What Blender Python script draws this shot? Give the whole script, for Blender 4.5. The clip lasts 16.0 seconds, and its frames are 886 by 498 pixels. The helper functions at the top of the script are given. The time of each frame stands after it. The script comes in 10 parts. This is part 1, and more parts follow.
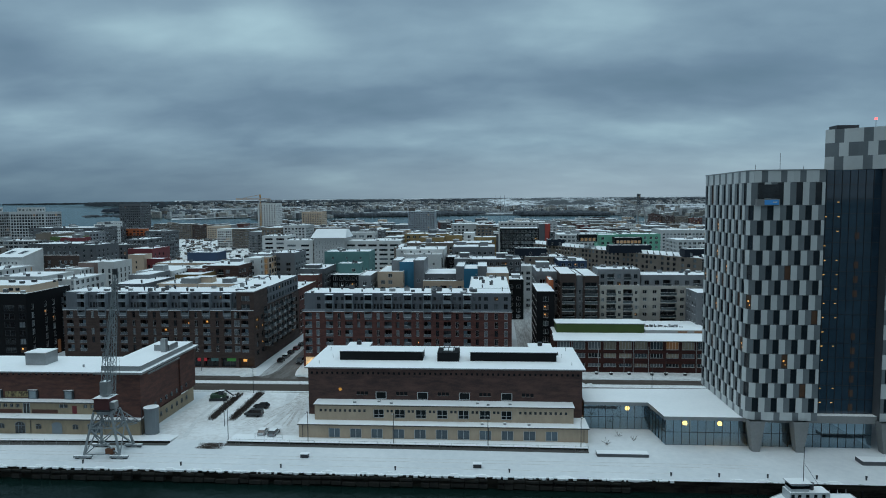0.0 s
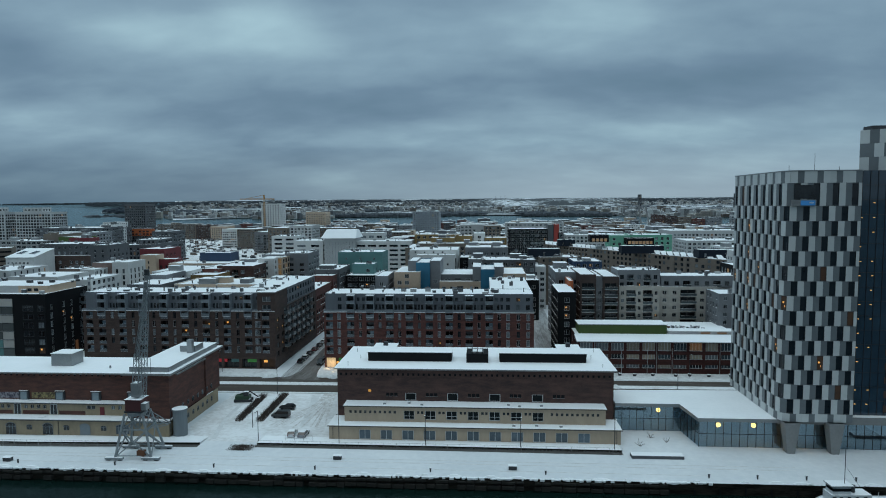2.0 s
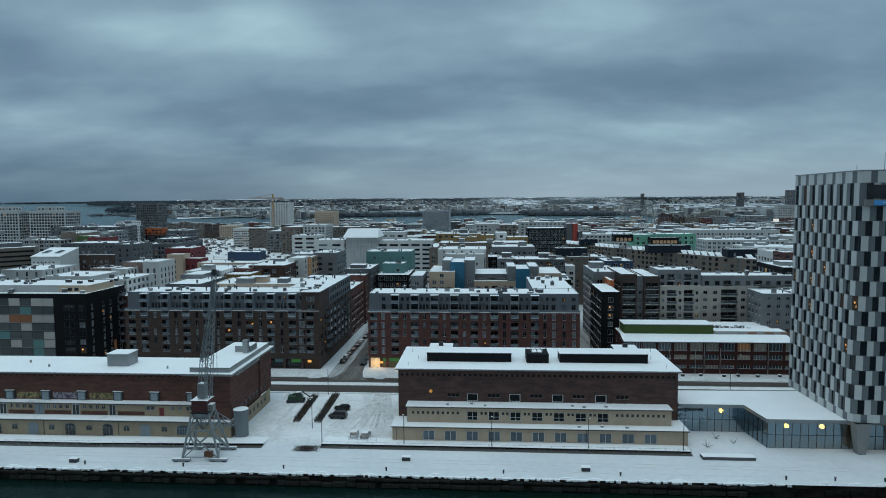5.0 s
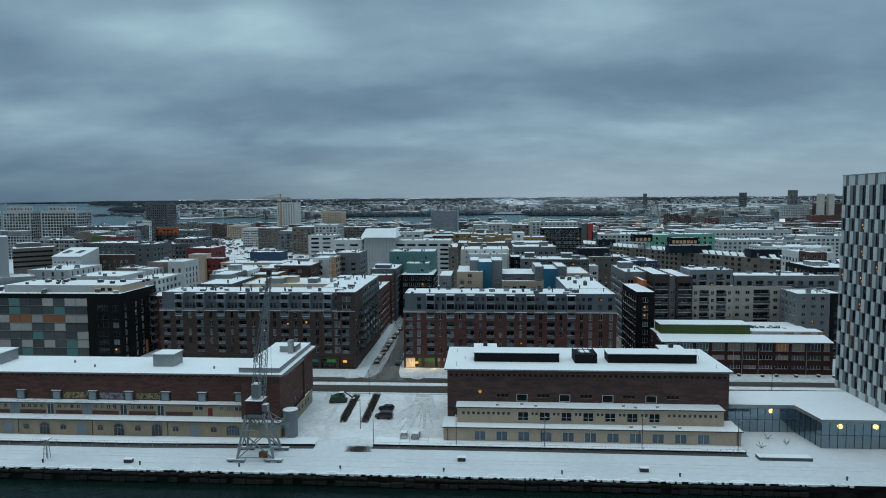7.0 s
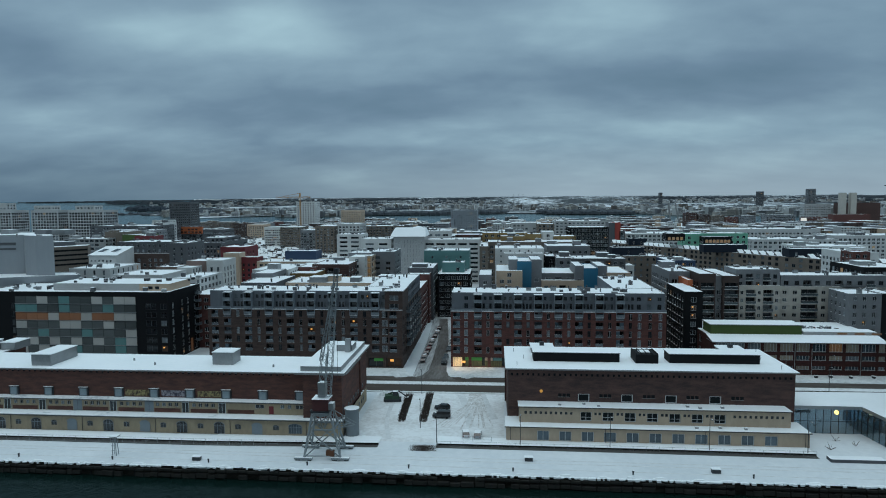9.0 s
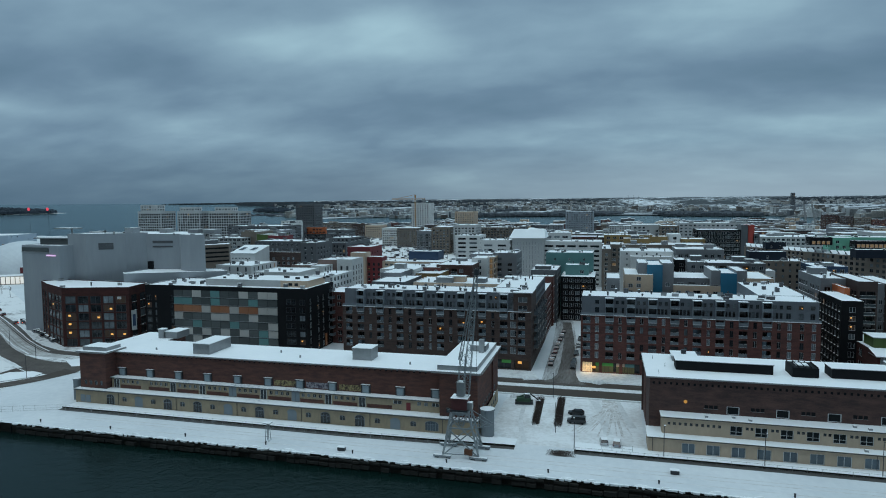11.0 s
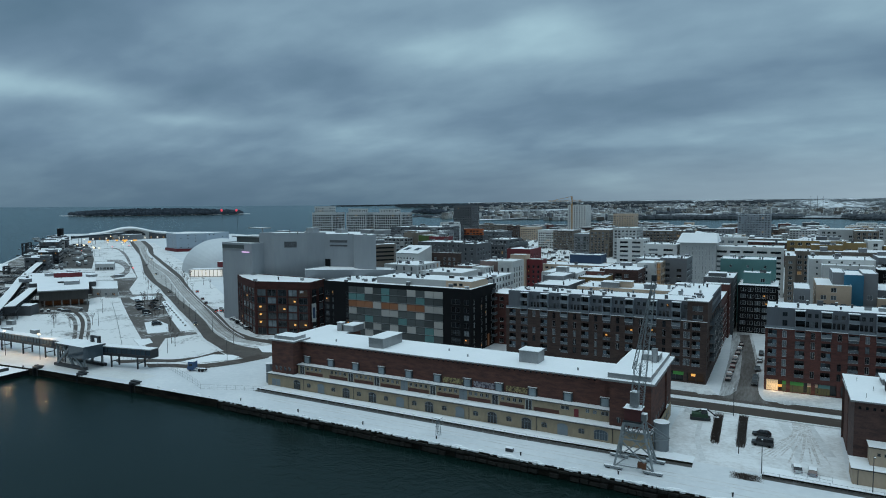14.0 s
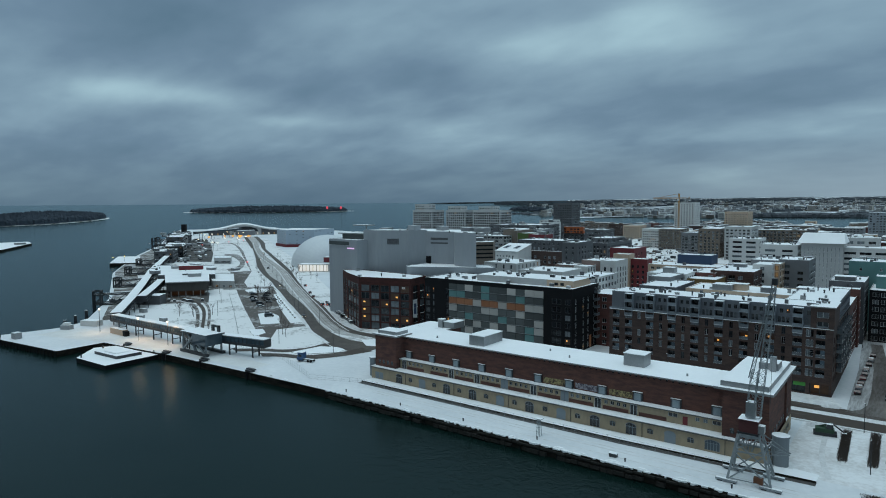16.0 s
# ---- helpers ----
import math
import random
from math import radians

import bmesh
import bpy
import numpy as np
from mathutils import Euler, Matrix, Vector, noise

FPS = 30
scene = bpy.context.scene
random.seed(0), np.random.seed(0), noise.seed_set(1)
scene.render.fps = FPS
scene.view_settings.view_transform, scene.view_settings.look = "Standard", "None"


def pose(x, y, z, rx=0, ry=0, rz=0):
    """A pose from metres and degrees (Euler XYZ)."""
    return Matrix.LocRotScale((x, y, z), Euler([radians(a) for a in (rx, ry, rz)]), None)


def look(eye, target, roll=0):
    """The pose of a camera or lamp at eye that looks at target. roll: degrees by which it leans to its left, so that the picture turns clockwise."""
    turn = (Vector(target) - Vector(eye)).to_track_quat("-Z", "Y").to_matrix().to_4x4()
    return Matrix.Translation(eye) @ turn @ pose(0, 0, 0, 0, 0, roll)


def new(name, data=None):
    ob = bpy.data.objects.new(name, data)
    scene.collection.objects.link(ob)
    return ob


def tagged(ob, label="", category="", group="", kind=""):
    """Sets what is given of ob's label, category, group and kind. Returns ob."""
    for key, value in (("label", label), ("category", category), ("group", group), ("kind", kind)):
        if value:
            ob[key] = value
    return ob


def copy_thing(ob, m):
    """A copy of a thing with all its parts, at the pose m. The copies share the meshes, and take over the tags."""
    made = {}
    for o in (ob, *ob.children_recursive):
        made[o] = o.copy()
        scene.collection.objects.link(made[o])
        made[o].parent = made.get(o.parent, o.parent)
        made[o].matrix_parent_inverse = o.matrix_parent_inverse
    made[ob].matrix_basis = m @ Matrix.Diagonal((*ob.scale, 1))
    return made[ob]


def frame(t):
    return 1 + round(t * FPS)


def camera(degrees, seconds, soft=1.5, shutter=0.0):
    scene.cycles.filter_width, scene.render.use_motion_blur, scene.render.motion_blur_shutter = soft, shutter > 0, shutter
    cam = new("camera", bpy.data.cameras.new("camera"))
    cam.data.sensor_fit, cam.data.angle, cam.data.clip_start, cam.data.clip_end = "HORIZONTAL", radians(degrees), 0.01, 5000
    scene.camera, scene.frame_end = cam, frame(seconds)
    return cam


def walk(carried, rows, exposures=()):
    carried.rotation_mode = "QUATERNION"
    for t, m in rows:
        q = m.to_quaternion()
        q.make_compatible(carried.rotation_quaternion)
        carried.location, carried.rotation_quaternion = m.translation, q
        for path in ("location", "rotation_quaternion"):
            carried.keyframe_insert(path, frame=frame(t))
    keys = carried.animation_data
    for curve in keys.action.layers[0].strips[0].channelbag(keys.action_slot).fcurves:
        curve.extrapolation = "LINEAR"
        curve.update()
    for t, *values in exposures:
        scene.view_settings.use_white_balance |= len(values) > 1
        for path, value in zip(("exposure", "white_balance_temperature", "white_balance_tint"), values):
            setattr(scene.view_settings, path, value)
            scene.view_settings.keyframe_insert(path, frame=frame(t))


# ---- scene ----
cam = camera(70.3, 16.0, soft=1.0)
METRES, EYE, TILT, LEAN, TURN = 63.0, 58.7, 0.0, 0.0, 3.9
ROWS = [
    (0.0, 0.0, 0.0, 0.0, -0.03, -4.24, 0.43),
    (0.5, -0.0304, 0.0038, -0.0001, -0.04, -4.27, 0.43),
    (1.0, -0.0615, 0.0068, 0.0005, -0.06, -4.21, 0.43),
    (1.5, -0.0929, 0.0101, 0.0001, -0.08, -4.19, 0.39),
    (2.0, -0.1262, 0.0132, 0.0005, -0.09, -4.2, 0.38),
    (2.5, -0.1621, 0.0161, 0.0012, -0.11, -4.25, 0.38),
    (3.0, -0.2011, 0.019, 0.0016, -0.11, -4.24, 0.36),
    (3.5, -0.2427, 0.022, 0.0023, -0.12, -4.32, 0.36),
    (4.0, -0.2866, 0.0248, 0.003, -0.12, -4.28, 0.36),
    (6.5, -0.5304, 0.0353, 0.0051, -0.14, -4.31, 0.35),
    (7.0, -0.5813, 0.0362, 0.005, -0.13, -4.29, 0.35),
    (7.5, -0.6314, 0.0372, 0.0055, -0.12, -4.26, 0.36),
    (8.0, -0.6814, 0.039, 0.0051, -0.11, -4.24, 0.36),
    (8.5, -0.7313, 0.041, 0.005, -0.1, -4.28, 0.35),
    (9.0, -0.7826, 0.0413, 0.0052, 0.92, -4.36, 0.37),
    (11.5, -0.9131, 0.0316, 0.0069, 13.38, -4.09, 0.46),
    (12.0, -0.9269, 0.0276, 0.0079, 15.72, -4.04, 0.45),
    (12.5, -0.9388, 0.0224, 0.0089, 18.06, -3.99, 0.42),
    (13.0, -0.9496, 0.0181, 0.0096, 20.35, -3.94, 0.42),
    (13.5, -0.9586, 0.0128, 0.0106, 22.51, -3.91, 0.4),
    (14.0, -0.9666, 0.0077, 0.0116, 24.61, -3.91, 0.41),
    (14.5, -0.9732, 0.0024, 0.0131, 26.78, -3.94, 0.39),
    (15.0, -0.9783, -0.0032, 0.0146, 29.22, -3.93, 0.42),
    (15.5, -0.9786, -0.0065, 0.0156, 31.59, -3.99, 0.42),
    (16.0, -0.9823, -0.0017, 0.0161, 33.51, -4.08, 0.43),
]
walk(cam, [(t, pose(0, 0, EYE, TILT, LEAN, TURN) @ pose(METRES * x, METRES * y, METRES * z, 90 + pitch, roll, yaw)) for t, x, y, z, yaw, pitch, roll in ROWS],
     exposures=[(0.0, -0.03, 6500, 10), (8.5, -0.05, 6480, 10), (11.5, -0.07, 6330, 9), (13.0, -0.07, 6330, 9), (14.5, -0.05, 6450, 10), (16.0, -0.04, 6500, 10)])

# ---- world, sun and exposure ----
def node(tree, kind, **values):
    n = tree.nodes.new(kind)
    for k, v in values.items():
        if k in n.inputs:
            n.inputs[k].default_value = v
    return n


def overcast():
    world = bpy.data.worlds.new("overcast_sky")
    scene.world = world
    world.use_nodes = True
    t = world.node_tree
    t.nodes.clear()
    link = t.links.new
    out = t.nodes.new("ShaderNodeOutputWorld")
    back = node(t, "ShaderNodeBackground", Strength=1.0)
    link(back.outputs[0], out.inputs[0])
    co = t.nodes.new("ShaderNodeTexCoord")
    sep = t.nodes.new("ShaderNodeSeparateXYZ")
    link(co.outputs["Generated"], sep.inputs[0])

    def math_(op, a, b=None, clamp=False):
        m = t.nodes.new("ShaderNodeMath")
        m.operation, m.use_clamp = op, clamp
        for i, v in enumerate((a, b)):
            if v is None:
                continue
            if isinstance(v, (int, float)):
                m.inputs[i].default_value = v
            else:
                link(v, m.inputs[i])
        return m.outputs[0]

    up = math_("MAXIMUM", sep.outputs[2], 0.0)
    deep = math_("ADD", up, 0.27)
    comb = t.nodes.new("ShaderNodeCombineXYZ")
    link(math_("DIVIDE", sep.outputs[0], deep), comb.inputs[0])
    link(math_("DIVIDE", sep.outputs[1], deep), comb.inputs[1])

    def cloud(scale, detail, offset, stretch, rough=0.5, warp=0.3):
        mp = t.nodes.new("ShaderNodeMapping")
        mp.inputs["Location"].default_value = offset
        mp.inputs["Rotation"].default_value = (0, 0, radians(stretch[2]))
        mp.inputs["Scale"].default_value = (stretch[0], stretch[1], 1)
        link(comb.outputs[0], mp.inputs[0])
        n = node(t, "ShaderNodeTexNoise", Scale=scale, Detail=detail, Roughness=rough, Distortion=warp)
        link(mp.outputs[0], n.inputs["Vector"])
        return n.outputs["Fac"]

    big = cloud(0.9, 2.0, (3.1, 7.4, 0), (0.8, 1.1, 5), 0.4, 0.0)
    mid = cloud(2.4, 3.0, (1.7, 2.2, 0), (0.7, 1.2, 2), 0.45, 0.0)
    fine = cloud(6.0, 4.0, (5.5, 0.4, 0), (0.8, 1.1, 2), 0.5, 0.15)
    mix = math_("ADD", math_("MULTIPLY", big, 0.26), math_("ADD", math_("MULTIPLY", mid, 0.24), math_("ADD", math_("MULTIPLY", fine, 0.13), 0.205)))

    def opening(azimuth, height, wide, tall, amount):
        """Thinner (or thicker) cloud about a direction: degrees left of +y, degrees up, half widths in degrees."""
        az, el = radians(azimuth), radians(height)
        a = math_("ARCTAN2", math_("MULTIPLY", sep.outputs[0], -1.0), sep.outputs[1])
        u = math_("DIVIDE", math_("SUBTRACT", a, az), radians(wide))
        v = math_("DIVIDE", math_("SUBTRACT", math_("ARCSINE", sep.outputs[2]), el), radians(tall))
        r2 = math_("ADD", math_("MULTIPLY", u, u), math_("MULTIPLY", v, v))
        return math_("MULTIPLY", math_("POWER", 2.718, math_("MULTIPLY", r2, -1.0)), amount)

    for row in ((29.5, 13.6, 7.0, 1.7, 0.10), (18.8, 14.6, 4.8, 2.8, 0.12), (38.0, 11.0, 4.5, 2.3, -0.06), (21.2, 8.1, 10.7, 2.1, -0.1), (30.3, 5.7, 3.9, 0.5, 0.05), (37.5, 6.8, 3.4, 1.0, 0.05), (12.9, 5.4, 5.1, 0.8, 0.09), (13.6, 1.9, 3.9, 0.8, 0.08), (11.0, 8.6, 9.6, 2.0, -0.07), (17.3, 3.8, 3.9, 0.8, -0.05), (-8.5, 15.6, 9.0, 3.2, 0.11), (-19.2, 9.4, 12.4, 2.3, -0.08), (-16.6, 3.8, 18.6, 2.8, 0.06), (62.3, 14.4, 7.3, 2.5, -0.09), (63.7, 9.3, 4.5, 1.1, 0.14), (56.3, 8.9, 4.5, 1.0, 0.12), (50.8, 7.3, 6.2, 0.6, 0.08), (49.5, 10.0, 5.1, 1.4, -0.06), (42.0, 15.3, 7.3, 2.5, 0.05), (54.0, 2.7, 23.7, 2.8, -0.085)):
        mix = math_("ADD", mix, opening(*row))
    ramp = t.nodes.new("ShaderNodeValToRGB")
    e = ramp.color_ramp.elements
    e[0].position, e[0].color = 0.30, (0.092, 0.171, 0.245, 1)
    e[1].position, e[1].color = 0.68, (0.36, 0.54, 0.625, 1)
    for at, col in ((0.45, (0.152, 0.246, 0.341, 1)), (0.56, (0.232, 0.358, 0.455, 1))):
        el = e.new(at)
        el.color = col
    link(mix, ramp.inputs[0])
    # paler, smoother band low over the land
    low = t.nodes.new("ShaderNodeMapRange")
    low.inputs["From Min"].default_value, low.inputs["From Max"].default_value = 0.0, 0.09
    low.inputs["To Min"].default_value, low.inputs["To Max"].default_value = 0.75, 0.0
    link(up, low.inputs[0])
    # the sea side lies darker than the land side
    side = t.nodes.new("ShaderNodeMapRange")
    side.inputs["From Min"].default_value, side.inputs["From Max"].default_value = -0.55, 0.1
    link(sep.outputs[0], side.inputs[0])
    haze = t.nodes.new("ShaderNodeMix")
    haze.data_type = "RGBA"
    haze.inputs[6].default_value, haze.inputs[7].default_value = (0.074, 0.136, 0.195, 1), (0.33, 0.43, 0.50, 1)
    link(side.outputs[0], haze.inputs[0])
    blend = t.nodes.new("ShaderNodeMix")
    blend.data_type = "RGBA"
    link(low.outputs[0], blend.inputs[0])
    link(ramp.outputs[0], blend.inputs[6])
    link(haze.outputs[2], blend.inputs[7])
    # a thin share of clear sky light behind the cloud
    sky = t.nodes.new("ShaderNodeTexSky")
    sky.sky_type, sky.sun_disc = "NISHITA", False
    sky.sun_elevation, sky.sun_rotation = radians(8), radians(200)
    tint = t.nodes.new("ShaderNodeMix")
    tint.data_type = "RGBA"
    tint.blend_type = "ADD"
    tint.inputs[0].default_value = 0.003
    link(blend.outputs[2], tint.inputs[6])
    link(sky.outputs[0], tint.inputs[7])
    # an overcast sky grows brighter towards the zenith
    zen = t.nodes.new("ShaderNodeMapRange")
    zen.interpolation_type = "SMOOTHSTEP"
    zen.inputs["From Min"].default_value, zen.inputs["From Max"].default_value = 0.30, 0.95
    zen.inputs["To Min"].default_value, zen.inputs["To Max"].default_value = 1.0, ZENITH
    link(sep.outputs[2], zen.inputs[0])
    scale = t.nodes.new("ShaderNodeVectorMath")
    scale.operation = "SCALE"
    warm = t.nodes.new("ShaderNodeMix")
    warm.data_type, warm.blend_type = "RGBA", "MULTIPLY"
    warm.inputs[7].default_value = (1.11, 1.0, 0.905, 1)
    thick = t.nodes.new("ShaderNodeMapRange")
    thick.inputs["From Min"].default_value, thick.inputs["From Max"].default_value = 0.30, 0.6
    link(sep.outputs[2], thick.inputs[0])
    link(thick.outputs[0], warm.inputs[0])
    link(tint.outputs[2], warm.inputs[6])
    link(warm.outputs[2], scale.inputs[0])
    # the unseen southern sky is dimmed to darken the facades that face it
    south = t.nodes.new("ShaderNodeMapRange")
    south.interpolation_type = "SMOOTHSTEP"
    south.inputs["From Min"].default_value, south.inputs["From Max"].default_value = -0.9, 0.25
    south.inputs["To Min"].default_value, south.inputs["To Max"].default_value = 0.66, 1.0
    link(sep.outputs[1], south.inputs[0])
    link(math_("MULTIPLY", zen.outputs[0], south.outputs[0]), scale.inputs["Scale"])
    link(scale.outputs[0], back.inputs["Color"])


ZENITH = 3.0
overcast()
sun = new("sun", bpy.data.lights.new("sun", "SUN"))
sun.data.energy, sun.data.angle, sun.data.color = 0.32, radians(25), (1.0, 0.97, 0.93)
sun.matrix_world = look((0, 0, 100), (12, 22, 0))


# ---- materials ----
MATS = {}


def surf(name, c1, c2=None, rough=0.8, scale=0.4, fine=4.0, bump=0.0, metal=0.0, vary=0.0, streak=None, emit=None, spec=0.5, cut=(0.35, 0.65)):
    """A surface with a coarse and a fine variation between two colours; streak stretches the pattern along an axis."""
    m = bpy.data.materials.new(name)
    m.use_nodes = True
    t = m.node_tree
    link = t.links.new
    b = t.nodes["Principled BSDF"]
    c2 = c2 or tuple(v * 0.8 for v in c1)
    geo = t.nodes.new("ShaderNodeNewGeometry")
    mp = t.nodes.new("ShaderNodeMapping")
    mp.inputs["Scale"].default_value = streak or (1, 1, 1)
    link(geo.outputs["Position"], mp.inputs[0])
    n1 = node(t, "ShaderNodeTexNoise", Scale=scale, Detail=5.0, Roughness=0.6)
    n2 = node(t, "ShaderNodeTexNoise", Scale=fine, Detail=4.0, Roughness=0.6)
    link(mp.outputs[0], n1.inputs["Vector"])
    link(mp.outputs[0], n2.inputs["Vector"])
    add = t.nodes.new("ShaderNodeMath")
    add.operation = "MULTIPLY_ADD"
    add.inputs[1].default_value = 0.6
    link(n1.outputs["Fac"], add.inputs[0])
    mul = t.nodes.new("ShaderNodeMath")
    mul.operation = "MULTIPLY"
    mul.inputs[1].default_value = 0.4
    link(n2.outputs["Fac"], mul.inputs[0])
    link(mul.outputs[0], add.inputs[2])
    ramp = t.nodes.new("ShaderNodeValToRGB")
    e = ramp.color_ramp.elements
    e[0].position, e[0].color = cut[0], (*c1, 1)
    e[1].position, e[1].color = cut[1], (*c2, 1)
    link(add.outputs[0], ramp.inputs[0])
    colour = ramp.outputs[0]
    if vary:
        info = t.nodes.new("ShaderNodeObjectInfo")
        hsv = t.nodes.new("ShaderNodeHueSaturation")
        mr = t.nodes.new("ShaderNodeMapRange")
        mr.inputs["To Min"].default_value, mr.inputs["To Max"].default_value = 1 - vary, 1 + vary
        link(info.outputs["Random"], mr.inputs[0])
        link(mr.outputs[0], hsv.inputs["Value"])
        link(colour, hsv.inputs["Color"])
        colour = hsv.outputs[0]
    link(colour, b.inputs["Base Color"])
    b.inputs["Roughness"].default_value, b.inputs["Metallic"].default_value = rough, metal
    b.inputs["Specular IOR Level"].default_value = spec
    if bump:
        bm = node(t, "ShaderNodeBump", Strength=min(1.0, bump), Distance=0.15)
        link(add.outputs[0], bm.inputs["Height"])
        link(bm.outputs[0], b.inputs["Normal"])
    if emit:
        b.inputs["Emission Color"].default_value, b.inputs["Emission Strength"].default_value = (*emit[0], 1), emit[1]
    MATS[name] = m
    return m


SNOW = surf("snow", (0.92, 0.93, 0.93), (0.84, 0.86, 0.865), 0.85, 0.08, 1.2, 0.35, spec=0.2)
SNOW_GROUND = surf("wind_packed_ground_snow", (0.76, 0.775, 0.78), (0.62, 0.645, 0.66), 0.85, 0.05, 0.6, 0.4, spec=0.2)
SNOW_THIN = surf("thin_patchy_snow", (0.86, 0.87, 0.87), (0.36, 0.40, 0.44), 0.85, 0.12, 0.9, 0.4, spec=0.2, cut=(0.52, 0.68))
SNOW_TROD = surf("trodden_snow", (0.80, 0.81, 0.80), (0.40, 0.41, 0.41), 0.85, 0.05, 0.7, 0.4, spec=0.2, cut=(0.42, 0.72))
SLUSH = surf("slushy_asphalt", (0.068, 0.054, 0.044), (0.28, 0.262, 0.245), 0.75, 0.10, 1.0, 0.2, streak=(0.25, 2.0, 1), cut=(0.52, 0.80), spec=0.25)
ASPHALT = surf("wet_asphalt", (0.062, 0.051, 0.043), (0.125, 0.108, 0.096), 0.7, 0.15, 1.2, 0.1, spec=0.25)
BRICK_A = surf("red_brown_brick", (0.135, 0.055, 0.040), (0.062, 0.029, 0.025), 0.9, 0.3, 2.6, 0.4, streak=(1, 1, 4), cut=(0.40, 0.60))
BRICK_B = surf("dark_brown_brick", (0.105, 0.054, 0.045), (0.048, 0.028, 0.025), 0.9, 0.3, 2.6, 0.4, streak=(1, 1, 4), cut=(0.40, 0.60))
BRICK_D = surf("apartment_brown_brick", (0.088, 0.055, 0.046), (0.050, 0.033, 0.029), 0.9, 0.3, 2.4, 0.3, streak=(1, 1, 4), cut=(0.40, 0.60))
BRICK_R = surf("apartment_red_brick", (0.140, 0.052, 0.043), (0.076, 0.032, 0.028), 0.9, 0.3, 2.4, 0.3, streak=(1, 1, 4), cut=(0.40, 0.60))
PLASTER_Y = surf("sand_plaster", (0.46, 0.36, 0.265), (0.37, 0.29, 0.215), 0.9, 0.2, 1.5, 0.2, streak=(1, 1, 0.4))
PLASTER_A = surf("weathered_yellow_plaster", (0.37, 0.295, 0.195), (0.25, 0.20, 0.14), 0.9, 0.2, 1.5, 0.2, streak=(1, 1, 0.4))
BEIGE = surf("beige_render", (0.53, 0.40, 0.295), (0.45, 0.34, 0.255), 0.9, 0.2, 1.5)
WHITE = surf("white_render", (0.64, 0.635, 0.62), (0.54, 0.535, 0.525), 0.85, 0.15, 1.2)
PALE = surf("pale_grey_render", (0.44, 0.44, 0.435), (0.375, 0.375, 0.37), 0.85, 0.15, 1.2)
GREY = surf("grey_cladding", (0.195, 0.20, 0.21), (0.155, 0.16, 0.17), 0.7, 0.2, 1.5)
GREY_D = surf("dark_grey_cladding", (0.095, 0.098, 0.105), (0.072, 0.075, 0.082), 0.7, 0.2, 1.5)
TAUPE = surf("grey_brown_brick", (0.185, 0.15, 0.122), (0.135, 0.11, 0.092), 0.9, 0.2, 2.0)
STONE = surf("grey_beige_stone_render", (0.47, 0.435, 0.385), (0.39, 0.36, 0.325), 0.9, 0.2, 1.5)
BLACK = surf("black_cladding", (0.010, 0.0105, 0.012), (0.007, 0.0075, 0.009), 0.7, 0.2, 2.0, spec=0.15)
NAVY = surf("navy_cladding", (0.022, 0.05, 0.105), (0.018, 0.04, 0.085), 0.6, 0.2, 2.0)
BLUE = surf("bright_blue_panel", (0.018, 0.15, 0.25), (0.015, 0.125, 0.21), 0.5, 0.2, 2.0)
TEAL = surf("teal_cladding", (0.11, 0.24, 0.235), (0.09, 0.20, 0.195), 0.7, 0.2, 2.0)
MINT = surf("mint_cladding", (0.16, 0.42, 0.30), (0.13, 0.35, 0.25), 0.7, 0.2, 2.0)
OCHRE = surf("ochre_cladding", (0.24, 0.155, 0.06), (0.19, 0.125, 0.05), 0.8, 0.2, 2.0)
RED = surf("deep_red_cladding", (0.17, 0.022, 0.028), (0.13, 0.018, 0.022), 0.7, 0.2, 2.0)
SCARLET = surf("red_stair_cladding", (0.38, 0.045, 0.03), (0.30, 0.04, 0.028), 0.6, 0.2, 2.0)
ORANGE = surf("orange_cladding", (0.45, 0.11, 0.03), (0.38, 0.09, 0.03), 0.6, 0.2, 2.0)
CONCRETE = surf("grey_concrete", (0.27, 0.27, 0.265), (0.20, 0.20, 0.20), 0.9, 0.15, 2.0, 0.2)
QUAY = surf("wet_quay_stone", (0.030, 0.026, 0.021), (0.006, 0.0055, 0.005), 0.9, 0.35, 2.2, 0.6, spec=0.08, streak=(0.5, 1, 2.5), cut=(0.42, 0.60))
METAL = surf("galvanised_metal", (0.34, 0.35, 0.355), (0.255, 0.265, 0.27), 0.45, 0.3, 3.0, 0.0, 0.6)
STEEL = surf("dark_painted_steel", (0.03, 0.033, 0.038), (0.022, 0.024, 0.028), 0.45, 0.3, 3.0)
CRANE = surf("weathered_grey_paint", (0.27, 0.30, 0.31), (0.18, 0.20, 0.21), 0.6, 0.5, 3.0)
RUST_R = surf("crane_red_paint", (0.10, 0.025, 0.025), (0.07, 0.02, 0.02), 0.6, 0.5, 3.0)
PLANT = surf("bare_hedge_twigs", (0.058, 0.043, 0.036), (0.09, 0.07, 0.06), 0.95, 1.0, 6.0)
# distance haze is put into the woods' lifted, bluish colour
FOREST = surf("hazy_winter_forest", (0.030, 0.037, 0.045), (0.085, 0.098, 0.112), 0.95, 0.01, 0.08)
LIGHTP = surf("light_aluminium_panel", (0.61, 0.62, 0.61), (0.55, 0.56, 0.552), 0.45, 0.1, 1.0, 0.0, 0.0, vary=0.06)
DARKP = surf("mid_grey_aluminium_panel", (0.175, 0.19, 0.20), (0.135, 0.15, 0.16), 0.45, 0.1, 1.0, 0.0, 0.0, vary=0.08)
GREENROOF = surf("green_roof_fascia", (0.075, 0.12, 0.028), (0.055, 0.09, 0.022), 0.8, 0.3, 2.0)
